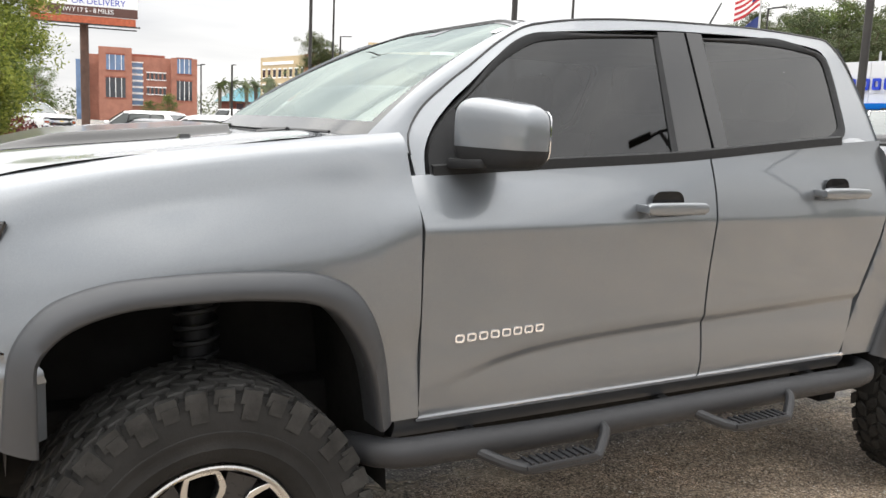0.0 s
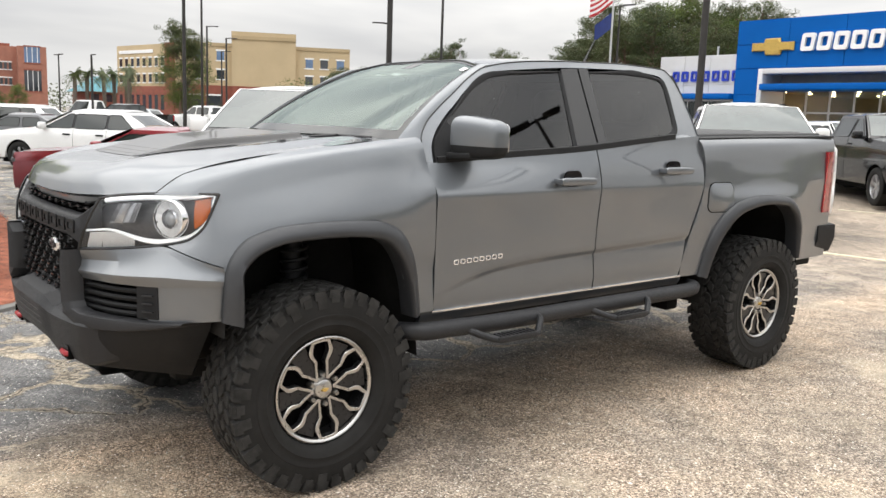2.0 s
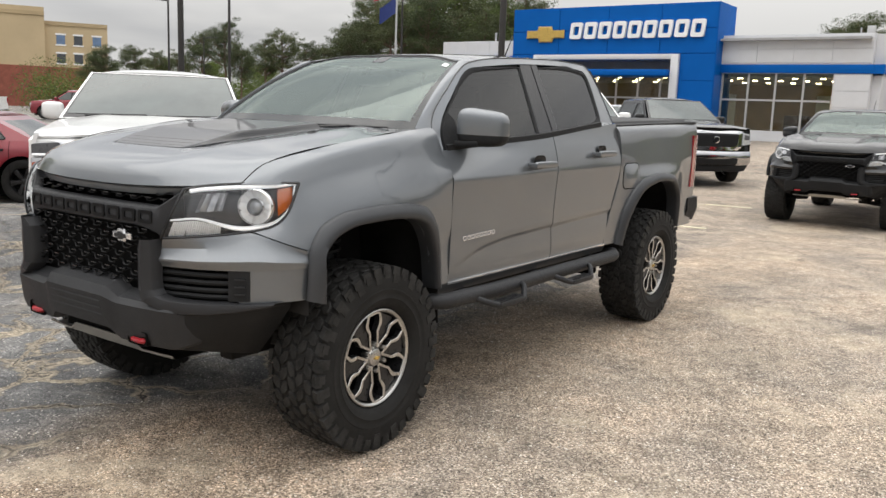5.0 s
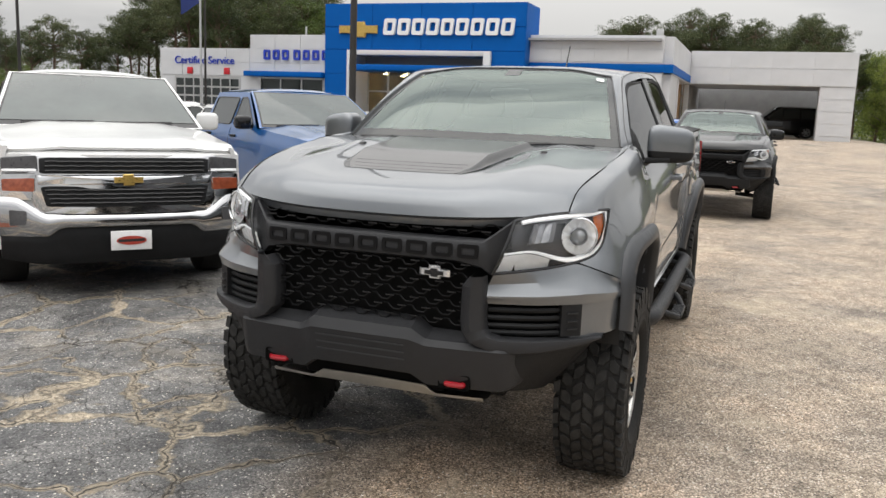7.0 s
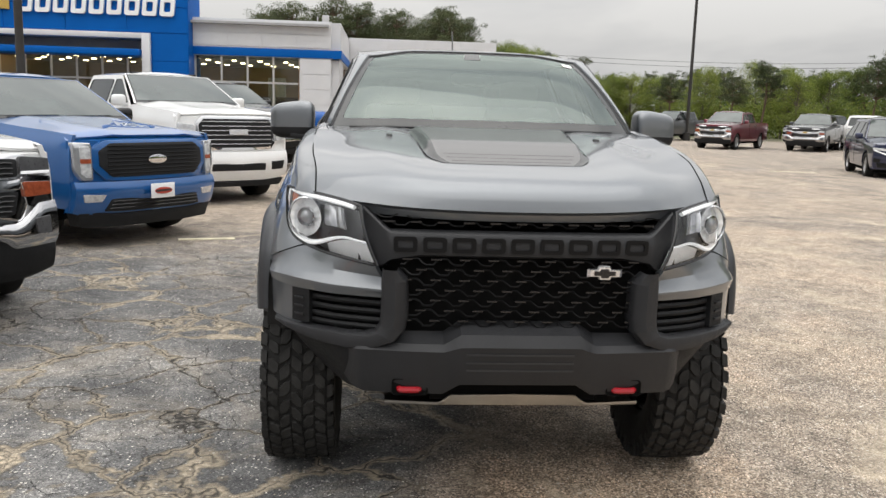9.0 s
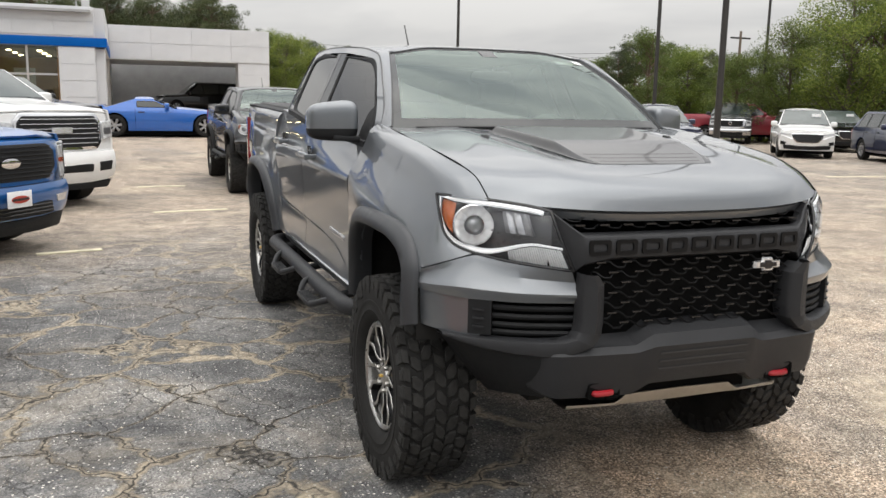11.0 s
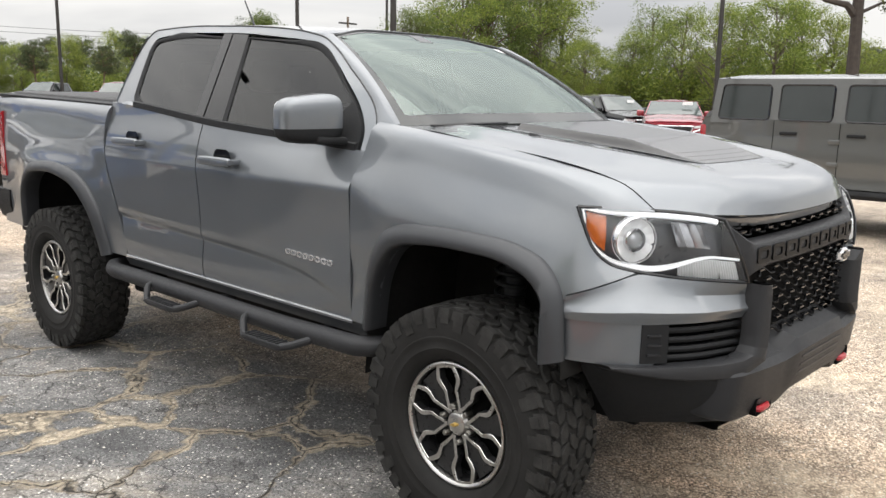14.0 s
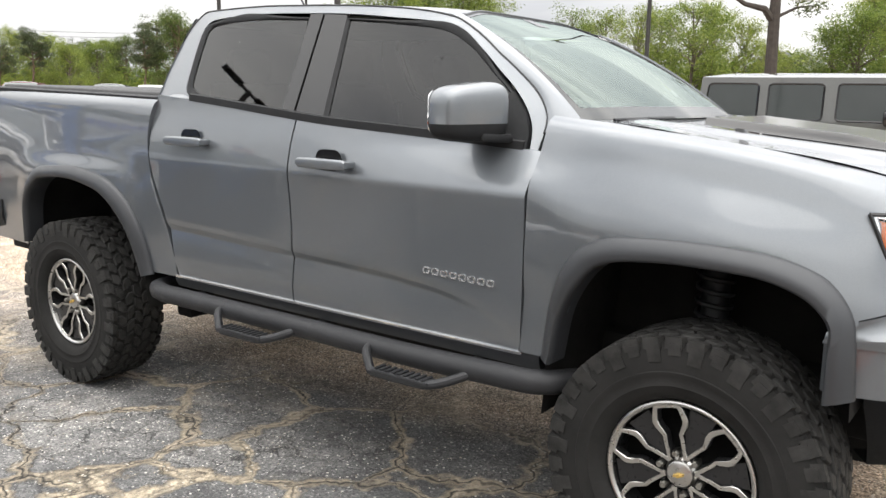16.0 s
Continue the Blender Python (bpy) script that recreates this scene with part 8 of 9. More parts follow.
def lamp_post(x, y, h, r=0.10, heads=2, turn=0.0):
    p_ = thing("street_lamp", Geo().tube([(0, 0, 0.0), (0, 0, 0.55), (0, 0, 0.56), (0, 0, h)], [r * 2.2, r * 2.2, r, r * 0.75], 12), POLE_DARK, "dark bronze lot light on a tall pole", "street lamp", "lot lights", at=pose(x, y, hz(x, y) - 0.02, 0, 0, turn))
    for k in range(heads):
        s = 1 if k == 0 else -1
        part("lamp_head", Geo().box((min(0.25 * s, 0.90 * s), -0.13, h - 0.035), (max(0.25 * s, 0.90 * s), 0.13, h + 0.02), 0.015).tube([(0, 0, h - 0.03), (0.3 * s, 0, h - 0.03)], 0.04, 6), POLE_DARK, p_)
    return p_


for x, y, h, r, heads, turn in ((-8.6, 16.2, 11.0, 0.095, 2, 20), (-20.7, 15.4, 12.0, 0.11, 2, 10), (-25.6, 21.6, 6.9, 0.07, 2, 60), (-33.0, 13.0, 12.0, 0.085, 2, 10), (-49.3, 20.7, 12.0, 0.08, 2, 70), (-62.0, 26.5, 8.4, 0.09, 1, 60), (-78.0, 34.9, 7.7, 0.09, 1, 60), (-32.7, 23.8, 6.2, 0.06, 1, 240),
                                (-70.7, 20.1, 6.0, 0.11, 1, 0), (-66.4, 16.4, 5.6, 0.07, 2, 0), (-64.1, 29.1, 7.8, 0.09, 1, 60), (-41.9, 33.3, 5.1, 0.05, 1, 30), (10.3, 12.05, 12.0, 0.075, 2, 120), (17.2, 24.5, 12.0, 0.08, 2, 10), (28.9, 32.0, 12.0, 0.08, 2, 60), (19.5, 51.0, 13.0, 0.11, 2, 20), (25.6, 11.6, 12.0, 0.085, 1, 0), (-25.5, 33.2, 7.2, 0.06, 1, 10)):
    lamp_post(x, y, h, r, heads, turn)
# timber utility poles and their wires
for x, y in ((60.0, 92.0), (52.0, 62.0)):
    q = thing("utility_pole", Geo().tube([(x, y, 0), (x, y, 8.6)], [0.16, 0.11], 8), plain("weathered timber pole", (0.16, 0.12, 0.09), 0.9), "weathered timber utility pole with crossarm", "utility pole")
    part("crossarm", Geo().box((x - 1.1, y - 0.06, 7.9), (x + 1.1, y + 0.06, 8.05)), POLE_DARK, q)
for k, dz in enumerate((0.0, 0.55)):
    wire = [(61 + (9.0 - 61) * t, 95 + (96 - 95) * t, 8.0 + dz - 2.0 * 4 * t * (1 - t) * 0.4) for t in lin(0, 1, 20)]
    thing("overhead_wire", Geo().tube(wire, 0.02, 4), POLE_DARK, "thin dark overhead wire between poles", "wire", "overhead wires")

# ---- buildings across the road ----
STUCCO = plain("beige stucco", (0.50, 0.39, 0.24), 0.85, 0, 0.06, 0.3, 0.15, 10)
STUCCO_D = plain("darker beige band", (0.42, 0.32, 0.19), 0.85, 0, 0.06, 0.3)
BRICK = plain("red brick", (0.24, 0.075, 0.05), 0.85, 0, 0.2, 1.5, 0.2, 12)
BRICK_P = plain("pale red brick", (0.34, 0.15, 0.105), 0.85, 0, 0.15, 1.0, 0.2, 12)
SKY_GLASS = plain("blue window glass", (0.10, 0.17, 0.30), 0.08, 0, 0.25, 0.6, spec=1.0)
DARK_GLASS = plain("dark window glass", (0.03, 0.035, 0.045), 0.08, 0, 0.25, 0.6, spec=1.0)


def block(parent, name, c, along, w, deep, z0, z1, mat):
    """An upright block whose front face runs from c for w metres along a direction, deep metres back."""
    a_ = Vector((*along, 0)).normalized()
    b_ = Vector((-a_.y, a_.x, 0))
    o = Vector((*c, 0))
    base = [o, o + a_ * w, o + a_ * w + b_ * deep, o + b_ * deep]
    return part(name, Geo().hexa([(p.x, p.y, z0) for p in base] + [(p.x, p.y, z1) for p in base]), mat, parent, "", 30)


def wall_window(parent, c, along, s, z, w, h, glass, frame_mat=None, proud=0.08):
    a_ = Vector((*along, 0)).normalized()
    b_ = Vector((a_.y, -a_.x, 0))
    o = Vector((*c, 0)) + a_ * s
    def bx(u0, u1, v0, v1, d0, d1):
        base = [o + a_ * u0 + b_ * d0, o + a_ * u1 + b_ * d0, o + a_ * u1 + b_ * d1, o + a_ * u0 + b_ * d1]
        return Geo().hexa([(p.x, p.y, v0) for p in base] + [(p.x, p.y, v1) for p in base])
    q = part("window", bx(-w / 2, w / 2, z - h / 2, z + h / 2, -0.1, 0.02), glass, parent)
    if frame_mat:
        f_ = bx(-w / 2 - 0.12, w / 2 + 0.12, z + h / 2, z + h / 2 + 0.22, -0.1, proud)
        g2 = bx(-w / 2 - 0.12, w / 2 + 0.12, z - h / 2 - 0.18, z - h / 2, -0.1, proud)
        part("window_lintel", f_, frame_mat, q)
        part("window_sill", g2, frame_mat, q)
    return q


beige = thing("office_building", None, None, "beige stucco three-storey office building on a red brick base", "building", "far buildings")
A0, AL = (-116.8, 46.2), (11.0, 21.5)
block(beige, "wall", A0, AL, 24.2, 22, 5.3, 11.3, STUCCO)
block(beige, "brick_base", (A0[0] + 0.08, A0[1] - 0.04), AL, 24.2, 22, -0.5, 5.3, BRICK)
a_ = Vector(AL).normalized()
mid = (A0[0] + a_.x * 7.0 + a_.y * 0.8, A0[1] + a_.y * 7.0 - a_.x * 0.8)
block(beige, "raised_bay", mid, AL, 9.2, 8, 5.3, 13.1, STUCCO)
block(beige, "parapet", (mid[0] + a_.y * 0.15, mid[1] - a_.x * 0.15), AL, 9.2, 8, 12.0, 12.5, STUCCO_D)
block(beige, "brick_base", (mid[0] + a_.y * 0.1, mid[1] - a_.x * 0.1), AL, 9.2, 8, -0.5, 5.3, BRICK)
block(beige, "parapet", (A0[0] + a_.y * 0.12, A0[1] - a_.x * 0.12), AL, 24.2, 3, 10.9, 11.4, STUCCO_D)
for s in (18.2, 20.4, 22.8):
    for z in (9.0, 6.5):
        wall_window(beige, A0, AL, s, z, 1.1, 1.25, SKY_GLASS if z > 8 and s != 20.4 else DARK_GLASS, SIGN_WHITE)
for s in (2.4, 5.4):
    for z in (9.6, 6.9):
        wall_window(beige, A0, AL, s, z, 1.1, 1.3, SKY_GLASS if z > 8 else DARK_GLASS, SIGN_WHITE)
for s in (1.6, 4.4, 13.0):
    wall_window(beige, (A0[0] + 0.1, A0[1] - 0.05), AL, s, 2.6, 2.0, 2.4, DARK_GLASS, SIGN_WHITE)
LW, LL = (-135.2, 42.93), (29.2, 5.2)
block(beige, "wall", LW, LL, 18.7, 18, 5.0, 11.2, STUCCO)
block(beige, "brick_base", (LW[0], LW[1] - 0.1), LL, 18.7, 18, -0.5, 5.0, BRICK)
for k in range(8):
    for z in (8.6, 6.2):
        wall_window(beige, LW, LL, 1.2 + 1.75 * k, z, 0.8, 1.2, DARK_GLASS, SIGN_WHITE)
    wall_window(beige, (LW[0], LW[1] - 0.1), LL, 1.2 + 1.75 * k, 2.6, 0.9, 2.2, DARK_GLASS)
b_ = block(beige, "stair_tower", (LW[0] + 14.2, LW[1] + 2.3), LL, 2.4, 3, 0, 11.3, BRICK)
block(beige, "lettering_bar", (LW[0] + 0.8, LW[1] + 0.05), LL, 10.0, 0.2, 9.95, 10.45, SIGN_WHITE)

brick = thing("campus_building", None, None, "red brick building with two towers and blue glass", "building", "far buildings")
B0, BL = (-155.6, 18.6), (3.0, 17.8)
block(brick, "wall", (B0[0] - 3, B0[1]), BL, 18.0, 14, -0.5, 11.3, BRICK_P)
block(brick, "roof_block", (B0[0] - 5, B0[1] + 5), BL, 9.0, 8, 11.3, 11.9, BRICK)
for s, w, z1 in ((2.0, 5.4, 12.5), (13.8, 4.4, 11.3)):
    t_ = block(brick, "tower", (B0[0] + 3.0 * s / 18, B0[1] + s), BL, w, 5, -0.5, z1, BRICK_P)
    wall_window(brick, (B0[0] + 3.0 * s / 18, B0[1] + s), BL, w * 0.5, 9.9, w * 0.55, 2.6, SKY_GLASS, BRICK)
    wall_window(brick, (B0[0] + 3.0 * s / 18, B0[1] + s), BL, w * 0.5, 5.6, w * 0.6, 3.4, DARK_GLASS, BRICK)
    for u in (-0.18, 0.0, 0.18):
        wall_window(brick, (B0[0] + 3.0 * s / 18 + 0.06, B0[1] + s), BL, w * (0.5 + u), 5.6, 0.10, 3.4, SIGN_WHITE)
        wall_window(brick, (B0[0] + 3.0 * s / 18 + 0.06, B0[1] + s), BL, w * (0.5 + u), 9.9, 0.10, 2.6, SIGN_WHITE)
block(brick, "end_wing", (B0[0] - 2.0, B0[1] - 1.4), BL, 1.9, 10, -0.5, 10.2, SKY_GLASS)
for k in range(7):
    wall_window(brick, (B0[0] - 2.9, B0[1]), BL, 8.6, 3.2 + 1.1 * k, 2.2, 0.75, SKY_GLASS, SIGN_WHITE, 0.05)
for k in range(5):
    for z in (5.4, 8.0):
        wall_window(brick, (B0[0] - 2.9, B0[1]), BL, 10.6 + 0.7 * k, z, 0.42, 1.1, DARK_GLASS, SIGN_WHITE)
part("banner", Geo().box((-154.9, 25.0, 6.2), (-154.8, 25.9, 9.0)), SIGN_WHITE, brick)

teal = thing("low_building", None, None, "low brick building with a teal hipped roof", "building", "far buildings")
part("wall", Geo().box((-172, 46, -0.5), (-160, 58, 4.4)), BRICK, teal)
g = Geo().add([(-173, 45, 4.4), (-159, 45, 4.4), (-159, 59, 4.4), (-173, 59, 4.4), (-168, 49, 7.4), (-164, 49, 7.4), (-164, 56, 7.4), (-168, 56, 7.4)], [(0, 1, 5, 4), (1, 2, 6, 5), (2, 3, 7, 6), (3, 0, 4, 7), (4, 5, 6, 7)])
part("roof", g, plain("teal roof", (0.045, 0.19, 0.23), 0.5, 0.2), teal, "teal metal roof", 0)
for k in range(5):
    part("window", Geo().box((-159.98, 46 + 2.4 * k, 2.6), (-159.9, 47.4 + 2.4 * k, 4.0)), DARK_GLASS, teal)

hut = thing("house", None, None, "grey house roof behind the trees", "house")
part("wall", Geo().box((58, 13, 0), (66, 19, 2.9)), GREY_WALL, hut)
part("roof", Geo().add([(57.5, 12.5, 2.9), (66.5, 12.5, 2.9), (66.5, 19.5, 2.9), (57.5, 19.5, 2.9), (57.5, 16, 5.0), (66.5, 16, 5.0)], [(0, 1, 5, 4), (2, 3, 4, 5), (0, 4, 3), (1, 2, 5)]), plain("dark shingle", (0.06, 0.06, 0.065), 0.9), hut)
box_t = thing("box_trailer", Geo().box((19.2, 63.0, 0.45), (21.2, 65.2, 2.35), 0.06).box((19.4, 63.2, -0.12), (21.0, 65.0, 0.46)), PAINTS["white"], "white box trailer far across the lot", "trailer")

# ---- billboard ----
bb = thing("billboard", Geo().tube([(-91.3, 10.75, -0.3), (-91.3, 10.75, 10.2)], 0.42, 16), plain("rust brown steel", (0.10, 0.055, 0.04), 0.7, 0.2, 0.25, 1), "roadside billboard on a thick brown steel pole", "billboard")
frame_b = Matrix.Translation((-91.1, 10.75, 0)) @ pose(0, 0, 0, 0, 0, 82.9)
part("panel", Geo().box((-5.1, -0.15, 10.9), (5.1, 0.15, 15.2)).moved(frame_b), SIGN_WHITE, bb, "pale printed panel", 0)
part("brown_band", Geo().box((-5.08, -0.17, 10.95), (5.08, -0.14, 11.85)).moved(frame_b), plain("brown print", (0.10, 0.045, 0.035), 0.6), bb)
part("picture_patch", Geo().hexa([(-5.06, -0.19, 11.0), (-3.2, -0.19, 11.0), (-3.2, -0.14, 11.0), (-5.06, -0.14, 11.0), (-5.06, -0.19, 12.6), (-3.9, -0.19, 12.6), (-3.9, -0.14, 12.6), (-5.06, -0.14, 12.6)]).moved(frame_b), plain("orange print", (0.55, 0.28, 0.14), 0.6, 0, 0.5, 3), bb)
part("orange_skirt", Geo().box((-4.9, -0.13, 10.15), (4.9, 0.13, 10.88)).moved(frame_b), plain("orange lattice", (0.45, 0.11, 0.05), 0.7, 0, 0.25, 3), bb)
part("catwalk", Geo().box((-5.6, -1.1, 10.0), (5.3, -0.2, 10.08)).moved(frame_b), POLE_DARK, bb)
part("catwalk", Geo().box((-4.0, 0.2, 9.75), (5.0, 0.5, 9.85)).moved(frame_b), POLE_DARK, bb)
words("HWY 17 S - 8 MILES", 0.62, frame_b @ pose(0.3, -0.185, 11.42, 90, 0, 0), SIGN_WHITE, bb, 0.01, "white lettering")
words("OR DELIVERY", 0.86, frame_b @ pose(1.4, -0.165, 12.32, 90, 0, 0), SIGN_BLUE, bb, 0.01, "blue lettering")

# ---- planting ----
def leaf_material(name, c0, c1, trans=0.35):
    m, n, l, p = nodes_of(name)
    gm = n.new("ShaderNodeNewGeometry")
    col = ramp(n, l, gm.outputs["Random Per Island"], [(0.0, c0), (0.55, tuple((a + b) / 2 for a, b in zip(c0, c1))), (1.0, c1)])
    oi = n.new("ShaderNodeObjectInfo")
    tint = ramp(n, l, oi.outputs["Random"], [(0.0, (0.75, 0.82, 0.7)), (1.0, (1.15, 1.1, 1.0))])
    c = mixed(n, l, 1.0, col.outputs[0], tint.outputs[0], "MULTIPLY")
    l.new(c, p.inputs["Base Color"])
    p.inputs["Roughness"].default_value = 0.55
    t = n.new("ShaderNodeBsdfTranslucent")
    l.new(c, t.inputs["Color"])
    mx = n.new("ShaderNodeMixShader")
    mx.inputs[0].default_value = trans
    l.new(p.outputs[0], mx.inputs[1])
    l.new(t.outputs[0], mx.inputs[2])
    l.new(mx.outputs[0], n["Material Output"].inputs["Surface"])
    return m


LEAF_SPRING = leaf_material("spring leaves", (0.085, 0.128, 0.022), (0.30, 0.345, 0.075), 0.5)
LEAF_DEEP = leaf_material("deep green leaves", (0.050, 0.080, 0.018), (0.165, 0.205, 0.048), 0.46)
LEAF_PINE = leaf_material("pine needles", (0.034, 0.050, 0.020), (0.112, 0.130, 0.052), 0.33)
LEAF_RED = leaf_material("burgundy leaves", (0.080, 0.012, 0.016), (0.27, 0.050, 0.052), 0.25)
LEAF_PALM = leaf_material("palm fronds", (0.05, 0.075, 0.03), (0.15, 0.17, 0.08))
BARK = plain("grey brown bark", (0.12, 0.095, 0.075), 0.9, 0, 0.3, 6, 0.6, 30)
BARK_PINE = plain("pine bark", (0.13, 0.085, 0.06), 0.9, 0, 0.3, 5, 0.6, 25)


def leaves(g, rnd, centre, rad, count, size, flat=1.0, tri=True):
    """Small bent leaves scattered through a lump."""
    for _ in range(count):
        d = Vector((rnd.gauss(0, 1), rnd.gauss(0, 1), rnd.gauss(0, 1))).normalized()
        r_ = rnd.random() ** 0.45
        c = Vector(centre) + Vector((d.x * rad[0], d.y * rad[1], d.z * rad[2])) * r_
        a = Vector((rnd.gauss(0, 1), rnd.gauss(0, 1), rnd.gauss(0, 0.7) * flat)).normalized()
        b = a.cross(Vector((rnd.gauss(0, 1), rnd.gauss(0, 1), rnd.gauss(0, 1)))).normalized()
        s = size * rnd.uniform(0.6, 1.35)
        w = s * 0.5
        n_ = a.cross(b) * s * 0.15
        k = len(g.v)
        if tri:
            g.v += [tuple(c - a * s * 0.5), tuple(c + b * w * 0.8), tuple(c + a * s * 0.5 + n_)]
            g.f += [(k, k + 1, k + 2)]
        else:
            g.v += [tuple(c - a * s * 0.5), tuple(c + b * w * 0.5 + n_), tuple(c + a * s * 0.5), tuple(c - b * w * 0.5 + n_)]
            g.f += [(k, k + 1, k + 2, k + 3)]


def tree_parts(kind, h, seed):
    """Trunk, limbs that reach to every clump, and a crown of clumps with gaps."""
    rnd = random.Random(seed)
    wood, crown = Geo(), Geo()
    if kind == "palm":
        wood.tube([(0, 0, 0), (0.05, 0, h * 0.5), (0.0, 0.05, h)], [0.22, 0.18, 0.2], 9)
        for k in range(34):
            a, e = rnd.uniform(0, 6.283), rnd.uniform(-0.9, 1.2)
            ln = 1.5 * rnd.uniform(0.8, 1.1)
            for j in range(14):
                t = j / 13
                q = Vector((math.cos(a) * math.cos(e) * ln * t, math.sin(a) * math.cos(e) * ln * t, h + math.sin(e) * ln * t - 0.7 * t * t))
                s = 0.35 * (1 - 0.5 * t)
                side = Vector((-math.sin(a), math.cos(a), 0.0))
                n0 = len(crown.v)
                crown.v += [tuple(q), tuple(q + side * s + Vector((0, 0, -0.1))), tuple(q + Vector((0.03, 0.03, 0.05))), tuple(q - side * s + Vector((0, 0, -0.1)))]
                crown.f += [(n0, n0 + 1, n0 + 2), (n0, n0 + 2, n0 + 3)]
        return wood, crown
    # clumps: count, crown middle, half width, half height, clump size, leaves, leaf size
    n, mid, rw, rh, cs, nl, ls = {"pine": (30, 0.74, 0.20, 0.25, 0.088, 420, 0.0135), "tree": (46, 0.55, 0.30, 0.43, 0.115, 440, 0.0155), "feather": (70, 0.55, 0.31, 0.43, 0.12, 1300, 0.0125), "sapling": (44, 0.57, 0.27, 0.40, 0.095, 330, 0.0130)}[kind]
    lean_ = Vector((rnd.uniform(-0.03, 0.03), rnd.uniform(-0.03, 0.03), 0)) * h
    top_w = 0.3 if kind == "pine" else 0.2
    spine = [tuple(lean_ * (z / h) ** 2 + Vector((0.008 * h * math.sin(z * 1.1 + seed), 0.008 * h * math.cos(z * 0.9 + seed), z))) for z in lin(0, h * 0.9, 12)]
    wood.tube(spine, [h * 0.0155 * (1 - (1 - top_w) * k / 12) + 0.01 for k in range(13)], 8)
    for k in range(n):
        a, u = rnd.uniform(0, 6.283), rnd.uniform(-1, 1)
        w = math.sqrt(max(0.0, 1 - u * u)) * rnd.uniform(0.45, 1.0) * (1.0 if kind != "pine" else 1.0 - 0.25 * u)
        c = Vector((math.cos(a) * rw * w * h, math.sin(a) * rw * w * h, (mid + rh * u * 0.86) * h)) + lean_ * 0.6
        z0 = max(h * 0.12, min(h * 0.86, c.z - (0.10 if kind == "pine" else 0.22) * h * rnd.uniform(0.5, 1.1)))
        b0 = Vector(spine[round(z0 / (h * 0.9) * 12)])
        knee = b0.lerp(c, 0.5) + Vector((rnd.gauss(0, 0.012), rnd.gauss(0, 0.012), -0.012)) * h
        wood.tube([tuple(b0), tuple(knee), tuple(c)], [h * 0.0055, h * 0.0038, h * 0.0012], 5)
        for _ in range(3):
            tip = c + Vector((rnd.gauss(0, 1), rnd.gauss(0, 1), rnd.gauss(0.1, 0.7))) * h * cs * 0.6
            wood.tube([tuple(knee.lerp(c, 0.6)), tuple(tip)], [h * 0.0022, h * 0.0007], 4)
            r_ = h * cs * rnd.uniform(0.45, 0.8)
            leaves(crown, rnd, tip, (r_, r_, r_ * (0.55 if kind == "pine" else 0.75)), nl // 4, h * ls)
        r_ = h * cs * rnd.uniform(0.75, 1.2)
        leaves(crown, rnd, c, (r_, r_, r_ * (0.5 if kind == "pine" else 0.75)), nl // 2, h * ls)
    return wood, crown


TREES = {}


def tree(kind, h, seed, mat, bark, label, x, y, turn=0.0, scale=1.0, cat="tree"):
    key = (kind, seed, mat.name)
    if key not in TREES:
        w, c_ = tree_parts(kind, h, seed)
        TREES[key] = (mesh_of("trunk", w, bark), mesh_of("crown", c_, mat, 0))
    t = new("tree", TREES[key][0])
    t.matrix_basis = pose(x, y, hz(x, y) - 0.05, 0, 0, turn) @ Matrix.Scale(scale, 4)
    tagged(t, label, cat, "trees round the lot")
    sub("crown", TREES[key][1], t)
    return t


rnd = random.Random(11)


def polar(x0, y0, az, d):
    return x0 - math.sin(radians(az)) * d, y0 + math.cos(radians(az)) * d


# pines behind the showroom
RISE_W = curve((30.0, 7.8), (34.0, 8.1), (39.3, 7.7), (41.0, 6.4), (43.3, 4.9), (46.0, 5.6), (48.0, 4.2), (50.1, 5.4), (52.0, 3.6), (55.3, 3.5), (58.0, 2.8))
az = 30.0
while az < 58:
    d = rnd.uniform(70, 90)
    x, y = polar(2.5, -3.2, az, d)
    k = "pine" if rnd.random() < (0.65 if az < 42 else 0.95) else "tree"
    h = (d * math.tan(radians(RISE_W(az))) + 1.5) * rnd.uniform(0.84, 1.04) - hz(x, y)
    tree(k, 10.0, rnd.choice((1, 2, 3, 4)) if k == "pine" else rnd.choice((5, 6, 7)), LEAF_PINE if k == "pine" else LEAF_DEEP, BARK_PINE, "tall pine with dark needles behind the showroom" if k == "pine" else "dark broadleaf tree behind the showroom", x, y, rnd.uniform(0, 360), h / 10.0)
    az += rnd.uniform(0.45, 0.85) if az < 42 else rnd.uniform(0.9, 1.6)
# the wooded edge behind the canopy and the far fence
RISE_E = curve((-88, 7.5), (-81, 7.2), (-78.0, 6.4), (-76.6, 6.1), (-75.3, 5.2), (-74.2, 3.8), (-71.8, 3.9), (-70, 5.2), (-68, 6.6), (-65.5, 5.6), (-62, 6.6), (-59.2, 5.4), (-57.2, 2.9), (-56, 3.2), (-54, 6.2), (-50, 7.6), (-47, 7.0), (-44.5, 6.3), (-43, 5.0), (-41.5, 3.5), (-37, 4.2), (-35.1, 4.8), (-34.2, 4.9), (-33.3, 4.3), (-32.2, 3.7), (-31, 3.3), (-28.8, 3.2), (-26.2, 3.5), (-24.8, 2.7), (-23.8, 3.4), (-22.7, 3.2), (-19.5, 2.7), (-16.3, 2.5), (-14.7, 3.5), (-12.5, 4.0), (-9.7, 4.5), (-8.4, 4.6), (-7.4, 6.2), (-1.4, 6.5), (3.0, 6.7), (6.0, 6.2))
az = -88.0
